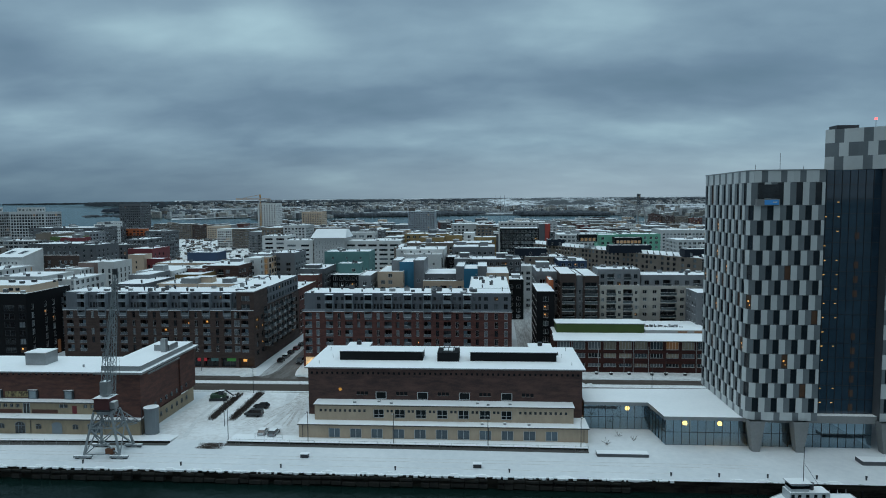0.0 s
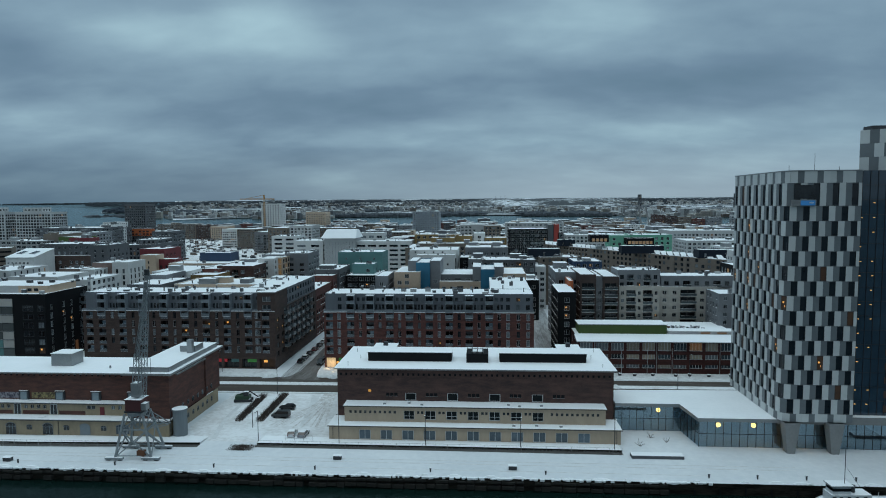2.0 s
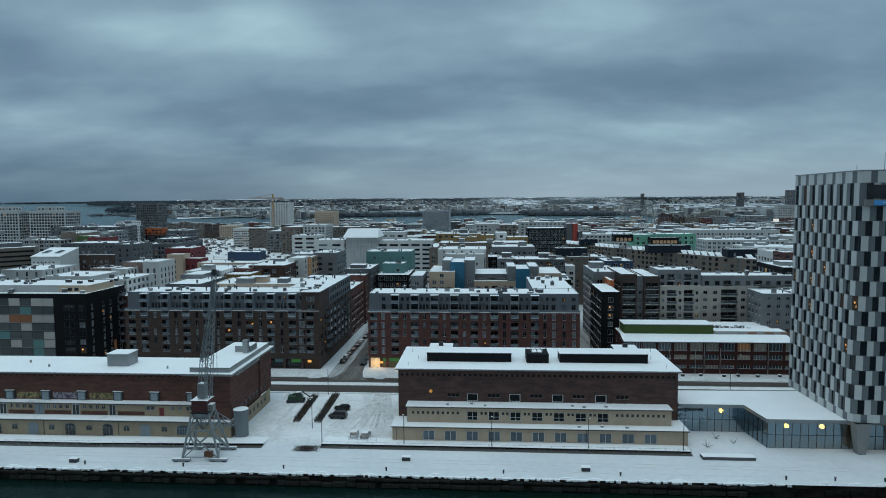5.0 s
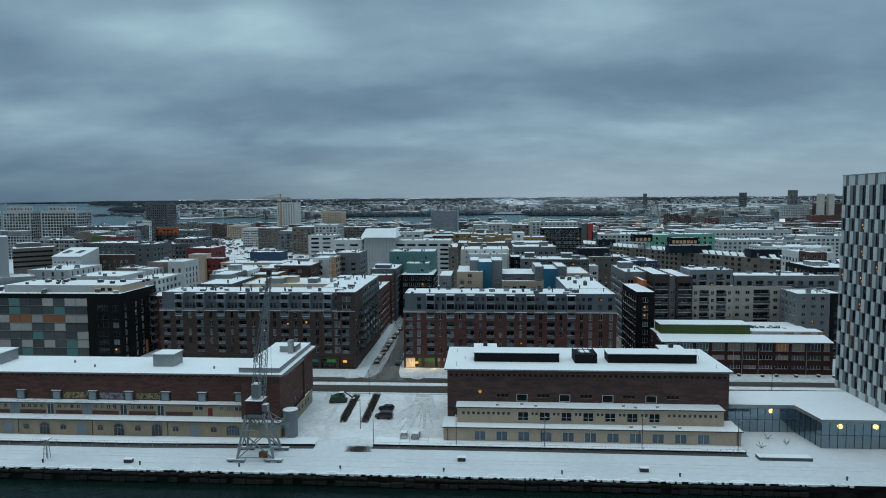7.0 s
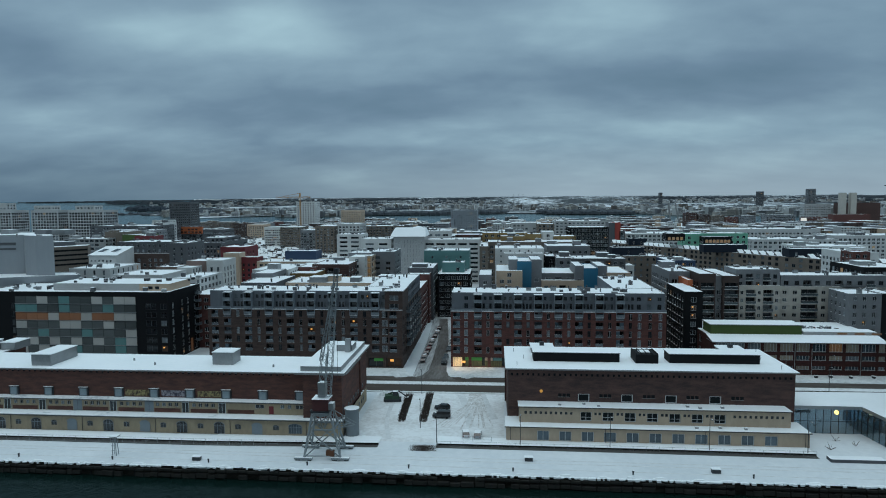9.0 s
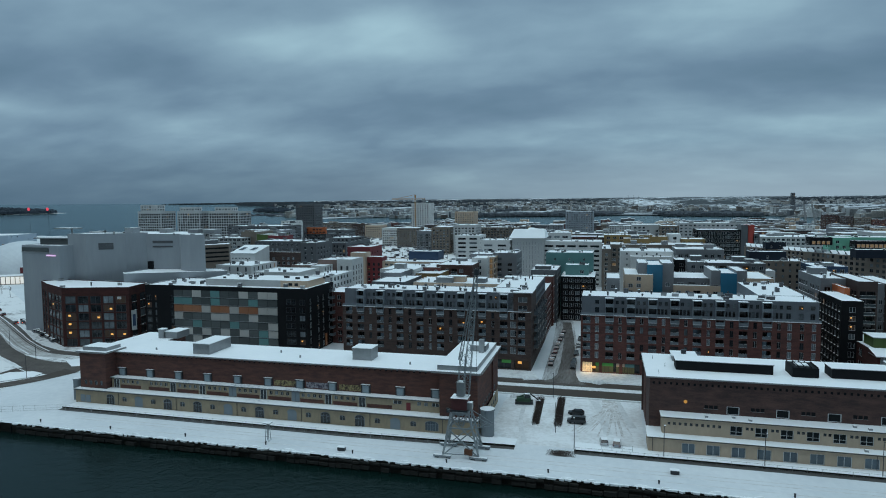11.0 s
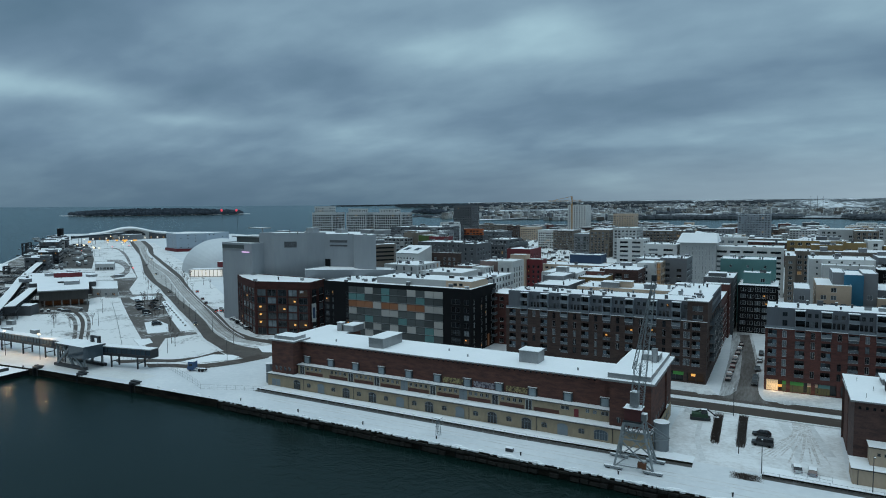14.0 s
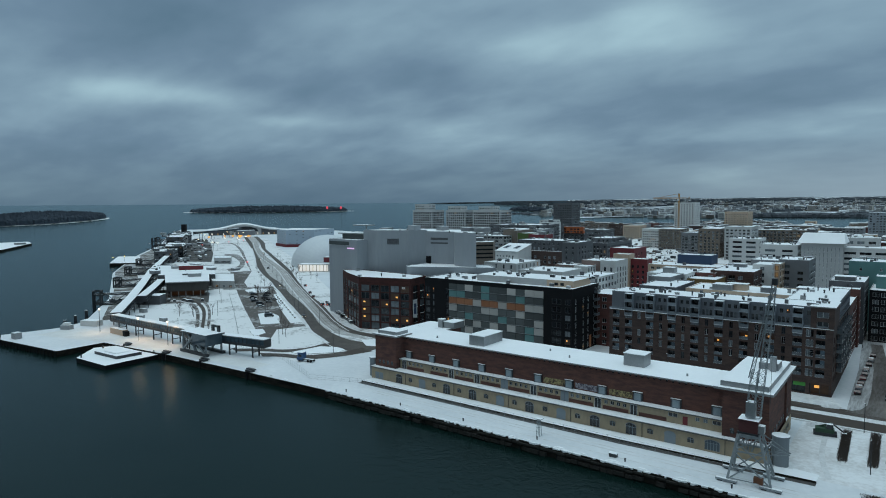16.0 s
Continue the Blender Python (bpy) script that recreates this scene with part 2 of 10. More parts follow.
RAIL = surf("balcony_glass_front", (0.18, 0.205, 0.225), (0.10, 0.118, 0.132), 0.15, 0.3, 2.0, vary=0.2)
FRAME_W = surf("white_window_frame", (0.55, 0.57, 0.58), None, 0.6, 0.5, 3.0)
FRAME_D = surf("dark_window_frame", (0.05, 0.055, 0.06), None, 0.5, 0.5, 3.0)
GLASS = surf("window_glass", (0.006, 0.008, 0.010), (0.022, 0.027, 0.032), 0.10, 0.3, 2.0, spec=0.55, vary=0.5)
# pale panes: drawn blinds, with mirrored sky put into the blue-grey colour
BLIND = surf("blind_and_mirrored_sky", (0.19, 0.215, 0.232), (0.09, 0.105, 0.115), 0.25, 0.3, 2.0, vary=0.3)
LIT = surf("lit_window", (0.3, 0.2, 0.1), None, 0.3, 0.6, 2.0, emit=((1.0, 0.56, 0.22), 0.13))
LIT_DIM = surf("dim_lit_window", (0.12, 0.08, 0.05), None, 0.3, 0.6, 2.0, emit=((1.0, 0.5, 0.18), 0.07))
LIT_PANEL = surf("lit_orange_panel", (0.16, 0.09, 0.05), (0.10, 0.06, 0.04), 0.3, 0.4, 1.5, emit=((1.0, 0.40, 0.13), 0.045), vary=0.5)
SIGNBLUE = surf("blue_sign", (0.02, 0.12, 0.30), None, 0.4, emit=((0.05, 0.28, 0.7), 0.25))
TRACKS = surf("slush_with_tracks", (0.082, 0.067, 0.057), (0.62, 0.62, 0.61), 0.85, 0.09, 0.6, 0.3, cut=(0.46, 0.60))
TRODDEN = surf("pressed_snow", (0.52, 0.52, 0.51), (0.72, 0.73, 0.73), 0.85, 0.2, 1.0, 0.3, cut=(0.35, 0.6))
TROD_WARM = surf("trodden_quay_snow", (0.62, 0.62, 0.60), (0.74, 0.75, 0.74), 0.85, 0.15, 1.0, 0.3)
CINEMA = surf("grey_cinema_cladding", (0.31, 0.33, 0.35), (0.265, 0.283, 0.303), 0.7, 0.08, 0.6, streak=(1, 1, 0.2))
BLUEGREY = surf("pale_blue_grey_metal", (0.36, 0.43, 0.50), (0.32, 0.385, 0.45), 0.5, 0.1, 1.0)
MEMBRANE = surf("white_membrane", (0.66, 0.69, 0.70), (0.58, 0.61, 0.63), 0.6, 0.05, 0.5)
QUAYCAP = surf("snowy_quay_cap", (0.70, 0.73, 0.75), (0.06, 0.055, 0.05), 0.8, 0.25, 1.2, 0.4, cut=(0.54, 0.62))
TANKGREY = surf("grey_tank_paint", (0.19, 0.215, 0.23), (0.15, 0.17, 0.185), 0.6, 0.4, 2.0, streak=(1, 1, 0.2))
RUSTY = surf("rusty_iron", (0.14, 0.055, 0.025), (0.08, 0.035, 0.02), 0.85, 1.0, 6.0)
MACHINE = surf("green_machine_paint", (0.02, 0.07, 0.03), (0.018, 0.045, 0.024), 0.5, 1.0, 5.0)
TYRE = surf("black_tyre_rubber", (0.014, 0.014, 0.015), None, 0.9)
CARBLACK = surf("black_car_paint", (0.012, 0.012, 0.014), None, 0.25, 1.0, 4.0)
CARDARK = surf("dark_grey_car_paint", (0.03, 0.033, 0.036), None, 0.3, 1.0, 4.0)
CARWHITE = surf("white_vehicle_paint", (0.62, 0.64, 0.65), None, 0.35, 1.0, 4.0)
CARSILVER = surf("silver_car_paint", (0.33, 0.35, 0.37), None, 0.3, 1.0, 4.0, 0.0, 0.5)
CARRED = surf("dark_red_car_paint", (0.13, 0.016, 0.018), None, 0.3, 1.0, 4.0)
CARBLUE = surf("blue_van_paint", (0.02, 0.07, 0.17), None, 0.3, 1.0, 4.0)
HEADLIT = surf("burning_headlight", (0.9, 0.8, 0.6), None, 0.3, emit=((1.0, 0.86, 0.6), 6.0))
TAILLIT = surf("burning_tail_light", (0.6, 0.05, 0.04), None, 0.3, emit=((1.0, 0.08, 0.05), 5.0))
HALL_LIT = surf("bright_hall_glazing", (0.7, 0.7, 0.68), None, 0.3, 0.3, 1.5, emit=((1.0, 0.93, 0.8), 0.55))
SIGN_PINK = surf("pink_sign_light", (0.7, 0.5, 0.6), None, 0.4, emit=((0.85, 0.5, 0.9), 0.7))
REDSIGN = surf("red_round_sign", (0.5, 0.05, 0.08), None, 0.4, emit=((0.9, 0.08, 0.12), 0.7))
GPANEL = surf("dark_glass_panel", (0.060, 0.068, 0.068), (0.095, 0.104, 0.102), 0.25, 0.5, 2.5, spec=0.4, vary=0.25, streak=(0.25, 1, 7))
GRAFFITI = surf("faded_painted_marks", (0.30, 0.28, 0.30), (0.05, 0.045, 0.07), 0.9, 1.5, 5.0, cut=(0.45, 0.55))
GRAFFITI_Y = surf("faded_yellow_marks", (0.32, 0.26, 0.12), (0.06, 0.04, 0.03), 0.9, 1.5, 5.0, cut=(0.45, 0.55))
GREYDOOR = surf("grey_blue_door_paint", (0.20, 0.235, 0.26), (0.17, 0.20, 0.22), 0.6, 0.5, 3.0)
FARLAND = surf("wooded_snowy_land", (0.055, 0.064, 0.070), (0.70, 0.73, 0.75), 0.95, 0.004, 0.03, cut=(0.47, 0.58))
HOTELGLASS = surf("dark_hotel_glass", (0.009, 0.013, 0.018), (0.016, 0.022, 0.028), 0.08, 0.3, 1.0, spec=0.5)
# mirrored sky is put into this glass as a blue base colour
CURTAIN = surf("mirrored_sky_curtain_glass", (0.016, 0.036, 0.058), (0.032, 0.062, 0.092), 0.05, 0.1, 0.5, spec=0.9)
SIDESTREET = surf("ploughed_street_snow", (0.24, 0.235, 0.23), (0.62, 0.63, 0.63), 0.85, 0.12, 0.9, 0.3, streak=(2.0, 0.2, 1), cut=(0.40, 0.62))
SHOPGREEN = surf("green_shop_band", (0.05, 0.22, 0.05), None, 0.5, emit=((0.1, 0.5, 0.08), 0.08))
SHOPRED = surf("red_shop_band", (0.4, 0.03, 0.04), None, 0.5, emit=((0.8, 0.05, 0.06), 0.18))
PATCHY_DARK = surf("slushy_yard_and_shade", (0.085, 0.078, 0.072), (0.45, 0.45, 0.44), 0.8, 0.05, 0.4, 0.3, spec=0.2, cut=(0.56, 0.70))
PATCHY = surf("patchy_trodden_snow", (0.80, 0.80, 0.79), (0.15, 0.14, 0.13), 0.85, 0.055, 0.5, 0.3, spec=0.2, cut=(0.53, 0.66))
YARD = surf("dirty_yard_snow", (0.80, 0.81, 0.81), (0.58, 0.57, 0.555), 0.85, 0.10, 0.8, 0.3, spec=0.2, cut=(0.42, 0.66))
RESERVE = surf("brown_grey_slush", (0.33, 0.31, 0.29), (0.60, 0.595, 0.58), 0.8, 0.10, 0.8, 0.3, cut=(0.40, 0.64))
YARDLAMP = surf("yard_lamp_glow", (0.9, 0.8, 0.6), None, 0.4, emit=((1.0, 0.72, 0.38), 4.0))
BLUEPANE_L = surf("pale_blue_window_glass", (0.06, 0.088, 0.112), (0.10, 0.135, 0.16), 0.1, 0.4, 2.0, spec=0.5, vary=0.35)
BLUEPANE = surf("blue_grey_window_glass", (0.03, 0.045, 0.058), (0.05, 0.07, 0.085), 0.1, 0.4, 2.0, spec=0.5, vary=0.35)
HALL_WARM = surf("warm_shop_glass", (0.6, 0.5, 0.35), None, 0.3, 0.5, 2.0, emit=((1.0, 0.72, 0.36), 0.30))
GLOBE_DIM = surf("amber_sign", (0.5, 0.25, 0.05), None, 0.4, emit=((1.0, 0.45, 0.08), 0.35))
GLOBE = surf("glowing_globe", (0.9, 0.7, 0.3), None, 0.4, 0.6, 2.0, emit=((1.0, 0.50, 0.09), 7.0))
REDLAMP = surf("red_lamp", (0.8, 0.1, 0.1), None, 0.4, emit=((1.0, 0.12, 0.12), 2.5))


def water_material():
    m = bpy.data.materials.new("dark_sea_water")
    m.use_nodes = True
    t = m.node_tree
    link = t.links.new
    out = t.nodes["Material Output"]
    t.nodes.remove(t.nodes["Principled BSDF"])
    deep = t.nodes.new("ShaderNodeBsdfDiffuse")
    deep.inputs["Color"].default_value = (0.004, 0.013, 0.011, 1)
    gloss = t.nodes.new("ShaderNodeBsdfGlossy")
    gloss.inputs["Roughness"].default_value = 0.16
    gloss.inputs["Color"].default_value = (0.80, 0.95, 1.0, 1)
    fres = node(t, "ShaderNodeFresnel", IOR=1.33)
    share = t.nodes.new("ShaderNodeMath")
    share.operation = "MULTIPLY"
    share.inputs[1].default_value = 0.62
    link(fres.outputs[0], share.inputs[0])
    mix = t.nodes.new("ShaderNodeMixShader")
    link(share.outputs[0], mix.inputs[0])
    link(deep.outputs[0], mix.inputs[1])
    link(gloss.outputs[0], mix.inputs[2])
    link(mix.outputs[0], out.inputs[0])
    geo = t.nodes.new("ShaderNodeNewGeometry")
    n1 = node(t, "ShaderNodeTexNoise", Scale=0.5, Detail=5.0, Roughness=0.62, Distortion=0.5)
    n2 = node(t, "ShaderNodeTexNoise", Scale=0.03, Detail=3.0, Roughness=0.5)
    for n in (n1, n2):
        link(geo.outputs["Position"], n.inputs["Vector"])
    mul = t.nodes.new("ShaderNodeMath")
    mul.operation = "MULTIPLY"
    link(n1.outputs["Fac"], mul.inputs[0])
    link(n2.outputs["Fac"], mul.inputs[1])
    bump = node(t, "ShaderNodeBump", Strength=0.40, Distance=0.8)
    link(mul.outputs[0], bump.inputs["Height"])
    for s in (deep, gloss, fres):
        link(bump.outputs[0], s.inputs["Normal"])
    MATS["water"] = m
    return m


WATER = water_material()


def coated_glazing():
    """Blue solar glass: a coated face that mirrors the quay and lets a third of the view through."""
    m = bpy.data.materials.new("blue_solar_glass")
    m.use_nodes = True
    t = m.node_tree
    t.nodes.clear()
    out = t.nodes.new("ShaderNodeOutputMaterial")
    gloss = node(t, "ShaderNodeBsdfGlossy", Roughness=0.06)
    gloss.inputs["Color"].default_value = (0.40, 0.56, 0.66, 1)
    wave = node(t, "ShaderNodeTexNoise", Scale=0.55, Detail=2.0)
    relief = node(t, "ShaderNodeBump", Strength=0.12, Distance=0.3)
    t.links.new(wave.outputs["Fac"], relief.inputs["Height"])
    t.links.new(relief.outputs[0], gloss.inputs["Normal"])
    clear = t.nodes.new("ShaderNodeBsdfTransparent")
    clear.inputs[0].default_value = (0.62, 0.80, 0.92, 1)
    mix = t.nodes.new("ShaderNodeMixShader")
    mix.inputs[0].default_value = 0.55
    t.links.new(gloss.outputs[0], mix.inputs[1])
    t.links.new(clear.outputs[0], mix.inputs[2])
    t.links.new(mix.outputs[0], out.inputs[0])
    return m


SOLAR = coated_glazing()


# ---- mesh helpers ----
class Build:
    """Gathers faces with materials and turns them into one mesh."""

    def __init__(self):
        self.v, self.f, self.m, self.mats = [], [], [], []

    def slot(self, mat):
        if mat not in self.mats:
            self.mats.append(mat)
        return self.mats.index(mat)

    def face(self, pts, mat):
        n = len(self.v)
        self.v += [tuple(p) for p in pts]
        self.f.append(tuple(range(n, n + len(pts))))
        self.m.append(self.slot(mat))
        return self

    def box(self, x0, y0, z0, x1, y1, z1, mat, top=None, turn=0.0, about=None):
        c = [(x0, y0, z0), (x1, y0, z0), (x1, y1, z0), (x0, y1, z0), (x0, y0, z1), (x1, y0, z1), (x1, y1, z1), (x0, y1, z1)]
        if turn:
            ox, oy = about or ((x0 + x1) / 2, (y0 + y1) / 2)
            ca, sa = math.cos(turn), math.sin(turn)
            c = [(ox + (x - ox) * ca - (y - oy) * sa, oy + (x - ox) * sa + (y - oy) * ca, z) for x, y, z in c]
        for i, q in enumerate(((0, 3, 2, 1), (4, 5, 6, 7), (0, 1, 5, 4), (1, 2, 6, 5), (2, 3, 7, 6), (3, 0, 4, 7))):
            self.face([c[k] for k in q], top if top and i == 1 else mat)
        return self

    def prism(self, pts, z0, z1, mat, top=None, bottom=True):
        n = len(pts)
        for i in range(n):
            (ax, ay), (bx, by) = pts[i], pts[(i + 1) % n]
            self.face([(ax, ay, z0), (bx, by, z0), (bx, by, z1), (ax, ay, z1)], mat)
        self.face([(x, y, z1) for x, y in pts], top or mat)
        if bottom:
            self.face([(x, y, z0) for x, y in reversed(pts)], mat)
        return self

    def beam(self, a, b, w, mat, sides=4):
        a, b = Vector(a), Vector(b)
        d = (b - a).normalized()
        s = d.cross(Vector((0, 0, 1)) if abs(d.z) < 0.9 else Vector((1, 0, 0))).normalized()
        u = s.cross(d)
        ring = [(s * math.cos(k) + u * math.sin(k)) * w / 2 * (1.41 if sides == 4 else 1) for k in (2 * math.pi * (i + 0.5) / sides for i in range(sides))]
        for i in range(sides):
            p, q = ring[i], ring[(i + 1) % sides]
            self.face([a + p, b + p, b + q, a + q], mat)
        self.face([a + p for p in ring], mat)
        self.face([b + p for p in reversed(ring)], mat)
        return self

    def cyl(self, x, y, z0, z1, r, mat, n=12, r1=None, top=None):
        r1 = r if r1 is None else r1
        lo = [(x + r * math.cos(2 * math.pi * i / n), y + r * math.sin(2 * math.pi * i / n), z0) for i in range(n)]
        hi = [(x + r1 * math.cos(2 * math.pi * i / n), y + r1 * math.sin(2 * math.pi * i / n), z1) for i in range(n)]
        for i in range(n):
            j = (i + 1) % n
            self.face([lo[i], lo[j], hi[j], hi[i]], mat)
        if r1 > 0.001:
            self.face(hi, top or mat)
        self.face(lo[::-1], mat)
        return self

    def mesh(self, name):
        me = bpy.data.meshes.new(name)
        me.from_pydata(self.v, [], self.f)
        for mat in self.mats:
            me.materials.append(mat)
        me.polygons.foreach_set("material_index", self.m)
        me.update()
        return me

    def thing(self, name, label="", category="", group="", kind=""):
        return tagged(new(name, self.mesh(name)), label, category, group, kind)

    def part(self, name, parent, label=""):
        return part(name, self.mesh(name), parent, label)


def part(name, me, parent, label="", m=None):
    ob = new(name, me)
    ob.parent = parent
    if m is not None:
        ob.matrix_basis = m
    return tagged(ob, label)


def thing(name, label, category, group="", at=None):
    ob = new(name)
    if at is not None:
        ob.matrix_basis = at
    return tagged(ob, label, category, group)


def pane_build(glass, frame_, bars=1, t=0.05):
    """A window one unit wide and high about its centre, facing -y: frame, mullions and a pane set back."""
    b = Build()
    b.face([(-0.5, 0.02, -0.5), (0.5, 0.02, -0.5), (0.5, 0.02, 0.5), (-0.5, 0.02, 0.5)], glass)
    b.box(-0.5, -0.04, -0.5, 0.5, 0.03, -0.5 + t, frame_).box(-0.5, -0.04, 0.5 - t, 0.5, 0.03, 0.5, frame_)
    b.box(-0.5, -0.04, -0.5 + t, -0.5 + t, 0.03, 0.5 - t, frame_).box(0.5 - t, -0.04, -0.5 + t, 0.5, 0.03, 0.5 - t, frame_)
    for i in range(1, bars + 1):
        x = -0.5 + i / (bars + 1)
        b.box(x - t / 2, -0.035, -0.5 + t, x + t / 2, 0.03, 0.5 - t, frame_)
    return b


def pane_mesh(name, *args):
    return pane_build(*args).mesh(name)


def plain_pane(name, glass, frame_, t, bars=(), rail=0.0):
    """A pane with a broad surround and, where it has them, upright bars and one cross rail."""
    b = Build()
    b.face([(-0.5, 0.02, -0.5), (0.5, 0.02, -0.5), (0.5, 0.02, 0.5), (-0.5, 0.02, 0.5)], glass)
    b.box(-0.5, -0.12, -0.5, 0.5, 0.03, -0.5 + t, frame_).box(-0.5, -0.12, 0.5 - t, 0.5, 0.03, 0.5, frame_)
    b.box(-0.5, -0.12, -0.5 + t, -0.5 + t, 0.03, 0.5 - t, frame_).box(0.5 - t, -0.12, -0.5 + t, 0.5, 0.03, 0.5 - t, frame_)
    for x in bars:
        b.box(x - 0.02, -0.03, -0.5 + t, x + 0.02, 0.03, 0.5 - t, frame_)
    if rail:
        b.box(-0.5 + t, -0.03, rail - 0.02, 0.5 - t, 0.03, rail + 0.02, frame_)
    return b.mesh(name)


ROOMGLOW = surf("bedside_lamp_glow", (0.6, 0.35, 0.12), None, 0.4, emit=((1.0, 0.46, 0.10), 0.9))
ROOMWALL = surf("dim_warm_room", (0.05, 0.032, 0.02), (0.02, 0.015, 0.012), 0.5, 0.5, 2.0, emit=((1.0, 0.45, 0.15), 0.012))
PANES = {}
for fn, fm in (("w", FRAME_W), ("d", FRAME_D)):
    for gn, gm in (("dark", GLASS), ("blind", BLIND), ("lit", LIT), ("dim", LIT_DIM)):
        PANES[fn, gn] = pane_mesh("window", gm, fm)
    PANES[fn, "full"] = PANES[fn, "lit"]
    # rooms with one lamp burning behind the glass
    for gn, spot in (("lit", (-0.28, 0.05, 0.02, 0.30)), ("dim", (0.10, -0.20, 0.34, 0.02))):
        lamp = pane_build(ROOMWALL, fm)
        lamp.box(spot[0], 0.0, spot[1], spot[2], 0.015, spot[3], ROOMGLOW)
        PANES[fn, gn] = lamp.mesh("window")

PANE_LOAD = plain_pane("window", BLUEPANE_L, FRAME_W, 0.045, (0.0,), 0.0)
TIERGLASS = surf("dark_unlit_room_glass", (0.005, 0.007, 0.008), (0.012, 0.016, 0.018), 0.3, 0.3, 2.0, spec=0.12)
PANE_TIER = plain_pane("window", TIERGLASS, FRAME_W, 0.045, (0.0,), -0.12)
PANE_HALL = plain_pane("window", TIERGLASS, FRAME_W, 0.055, (), 0.0)
PANE_HOTEL = plain_pane("window", HOTELGLASS, STEEL, 0.05)
PANE_HOTEL_LIT = plain_pane("window", ROOMWALL, STEEL, 0.05)
PANE_LAMP = Build().box(-0.5, -0.12, -0.5, 0.5, 0.03, -0.45, STEEL).box(-0.5, -0.12, 0.45, 0.5, 0.03, 0.5, STEEL).face([(-0.5, 0.02, -0.5), (0.5, 0.02, -0.5), (0.5, 0.02, 0.5), (-0.5, 0.02, 0.5)], ROOMWALL).box(-0.24, 0.0, -0.02, 0.02, 0.015, 0.10, ROOMGLOW).box(0.1, 0.0, -0.28, 0.2, 0.015, -0.14, ROOMGLOW).mesh("window")
rnd = random.Random(7)


def pick(lit):
    if lit > 0.8:
        return "full"
    r = rnd.random()
    return "lit" if r < lit * 0.5 else "dim" if r < lit else "blind" if r < lit + 0.20 else "dark"


def wall_with_openings(b, a, c, z0, z1, rows, wall, depth=0.22, reveal=None):
    """A wall from a to c (plan points, outside on the right hand) with rows (v0, v1, [(u0, u1), ...]) of openings that have jambs."""
    ax, ay = a
    length = math.hypot(c[0] - ax, c[1] - ay)
    ux, uy = (c[0] - ax) / length, (c[1] - ay) / length
    nx, ny = uy, -ux
    reveal = reveal or wall

    def at(u, v, d=0.0):
        return (ax + ux * u - nx * d, ay + uy * u - ny * d, v)

    def quad(u0, u1, v0, v1):
        if u1 - u0 > 1e-4 and v1 - v0 > 1e-4:
            b.face([at(u0, v0), at(u1, v0), at(u1, v1), at(u0, v1)], wall)

    z = z0
    for v0, v1, spans in sorted(rows):
        quad(0, length, z, v0)
        u = 0.0
        for u0, u1 in spans:
            quad(u, u0, v0, v1)
            b.face([at(u0, v0), at(u1, v0), at(u1, v0, depth), at(u0, v0, depth)], reveal)
            b.face([at(u0, v1, depth), at(u1, v1, depth), at(u1, v1), at(u0, v1)], reveal)
            b.face([at(u0, v0), at(u0, v0, depth), at(u0, v1, depth), at(u0, v1)], reveal)
            b.face([at(u1, v0, depth), at(u1, v0), at(u1, v1), at(u1, v1, depth)], reveal)
            u = u1
        quad(u, length, v0, v1)
        z = v1
    quad(0, length, z, z1)
    return ux, uy, nx, ny


def place_windows(parent, a, c, rows, depth, frame_="w", lit=0.05, name="window", mesh=None):
    length = math.hypot(c[0] - a[0], c[1] - a[1])
    ux, uy = (c[0] - a[0]) / length, (c[1] - a[1]) / length
    nx, ny = uy, -ux
    turn = math.atan2(uy, ux)
    for v0, v1, spans in rows:
        for u0, u1 in spans:
            u = (u0 + u1) / 2
            m = Matrix.LocRotScale((a[0] + ux * u - nx * depth, a[1] + uy * u - ny * depth, (v0 + v1) / 2), Euler((0, 0, turn)), (u1 - u0, 1, v1 - v0))
            part(name, mesh or PANES[frame_, pick(lit)], parent, "", m)


def lower_windows(parent, a, c, rows, depth, frame_="w"):
    """The panes of the floors that stand hidden behind other houses, as one mesh."""
    if not rows or not any(r[2] for r in rows):
        return
    length = math.hypot(c[0] - a[0], c[1] - a[1])
    ux, uy = (c[0] - a[0]) / length, (c[1] - a[1]) / length
    nx, ny = uy, -ux
    b = Build()
    for v0, v1, spans in rows:
        for u0, u1 in spans:
            p, q = ((a[0] + ux * u - nx * depth, a[1] + uy * u - ny * depth) for u in (u0, u1))
            b.face([(*p, v0), (*q, v0), (*q, v1), (*p, v1)], {"lit": LIT, "dim": LIT_DIM, "blind": BLIND, "dark": GLASS}[pick(0.02)])
            for s in (0.0, 0.5, 1.0):
                m = u0 + 0.05 + (u1 - u0 - 0.1) * s
                e, g = ((a[0] + ux * u - nx * (depth - 0.04), a[1] + uy * u - ny * (depth - 0.04)) for u in (m - 0.05, m + 0.05))
                b.face([(*e, v0), (*g, v0), (*g, v1), (*e, v1)], FRAME_W if frame_ == "w" else FRAME_D)
            e, g = ((a[0] + ux * u + nx * 0.06, a[1] + uy * u + ny * 0.06) for u in (u0, u1))
            b.face([(*e, v0), (*g, v0), (*q, v0 + 0.05), (*p, v0 + 0.05)], SNOW)
    tagged(b.part("lower_glazing", parent), kind="stuff")


# camera positions along the path; walls that face none of them stay blank
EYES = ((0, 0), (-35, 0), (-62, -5))


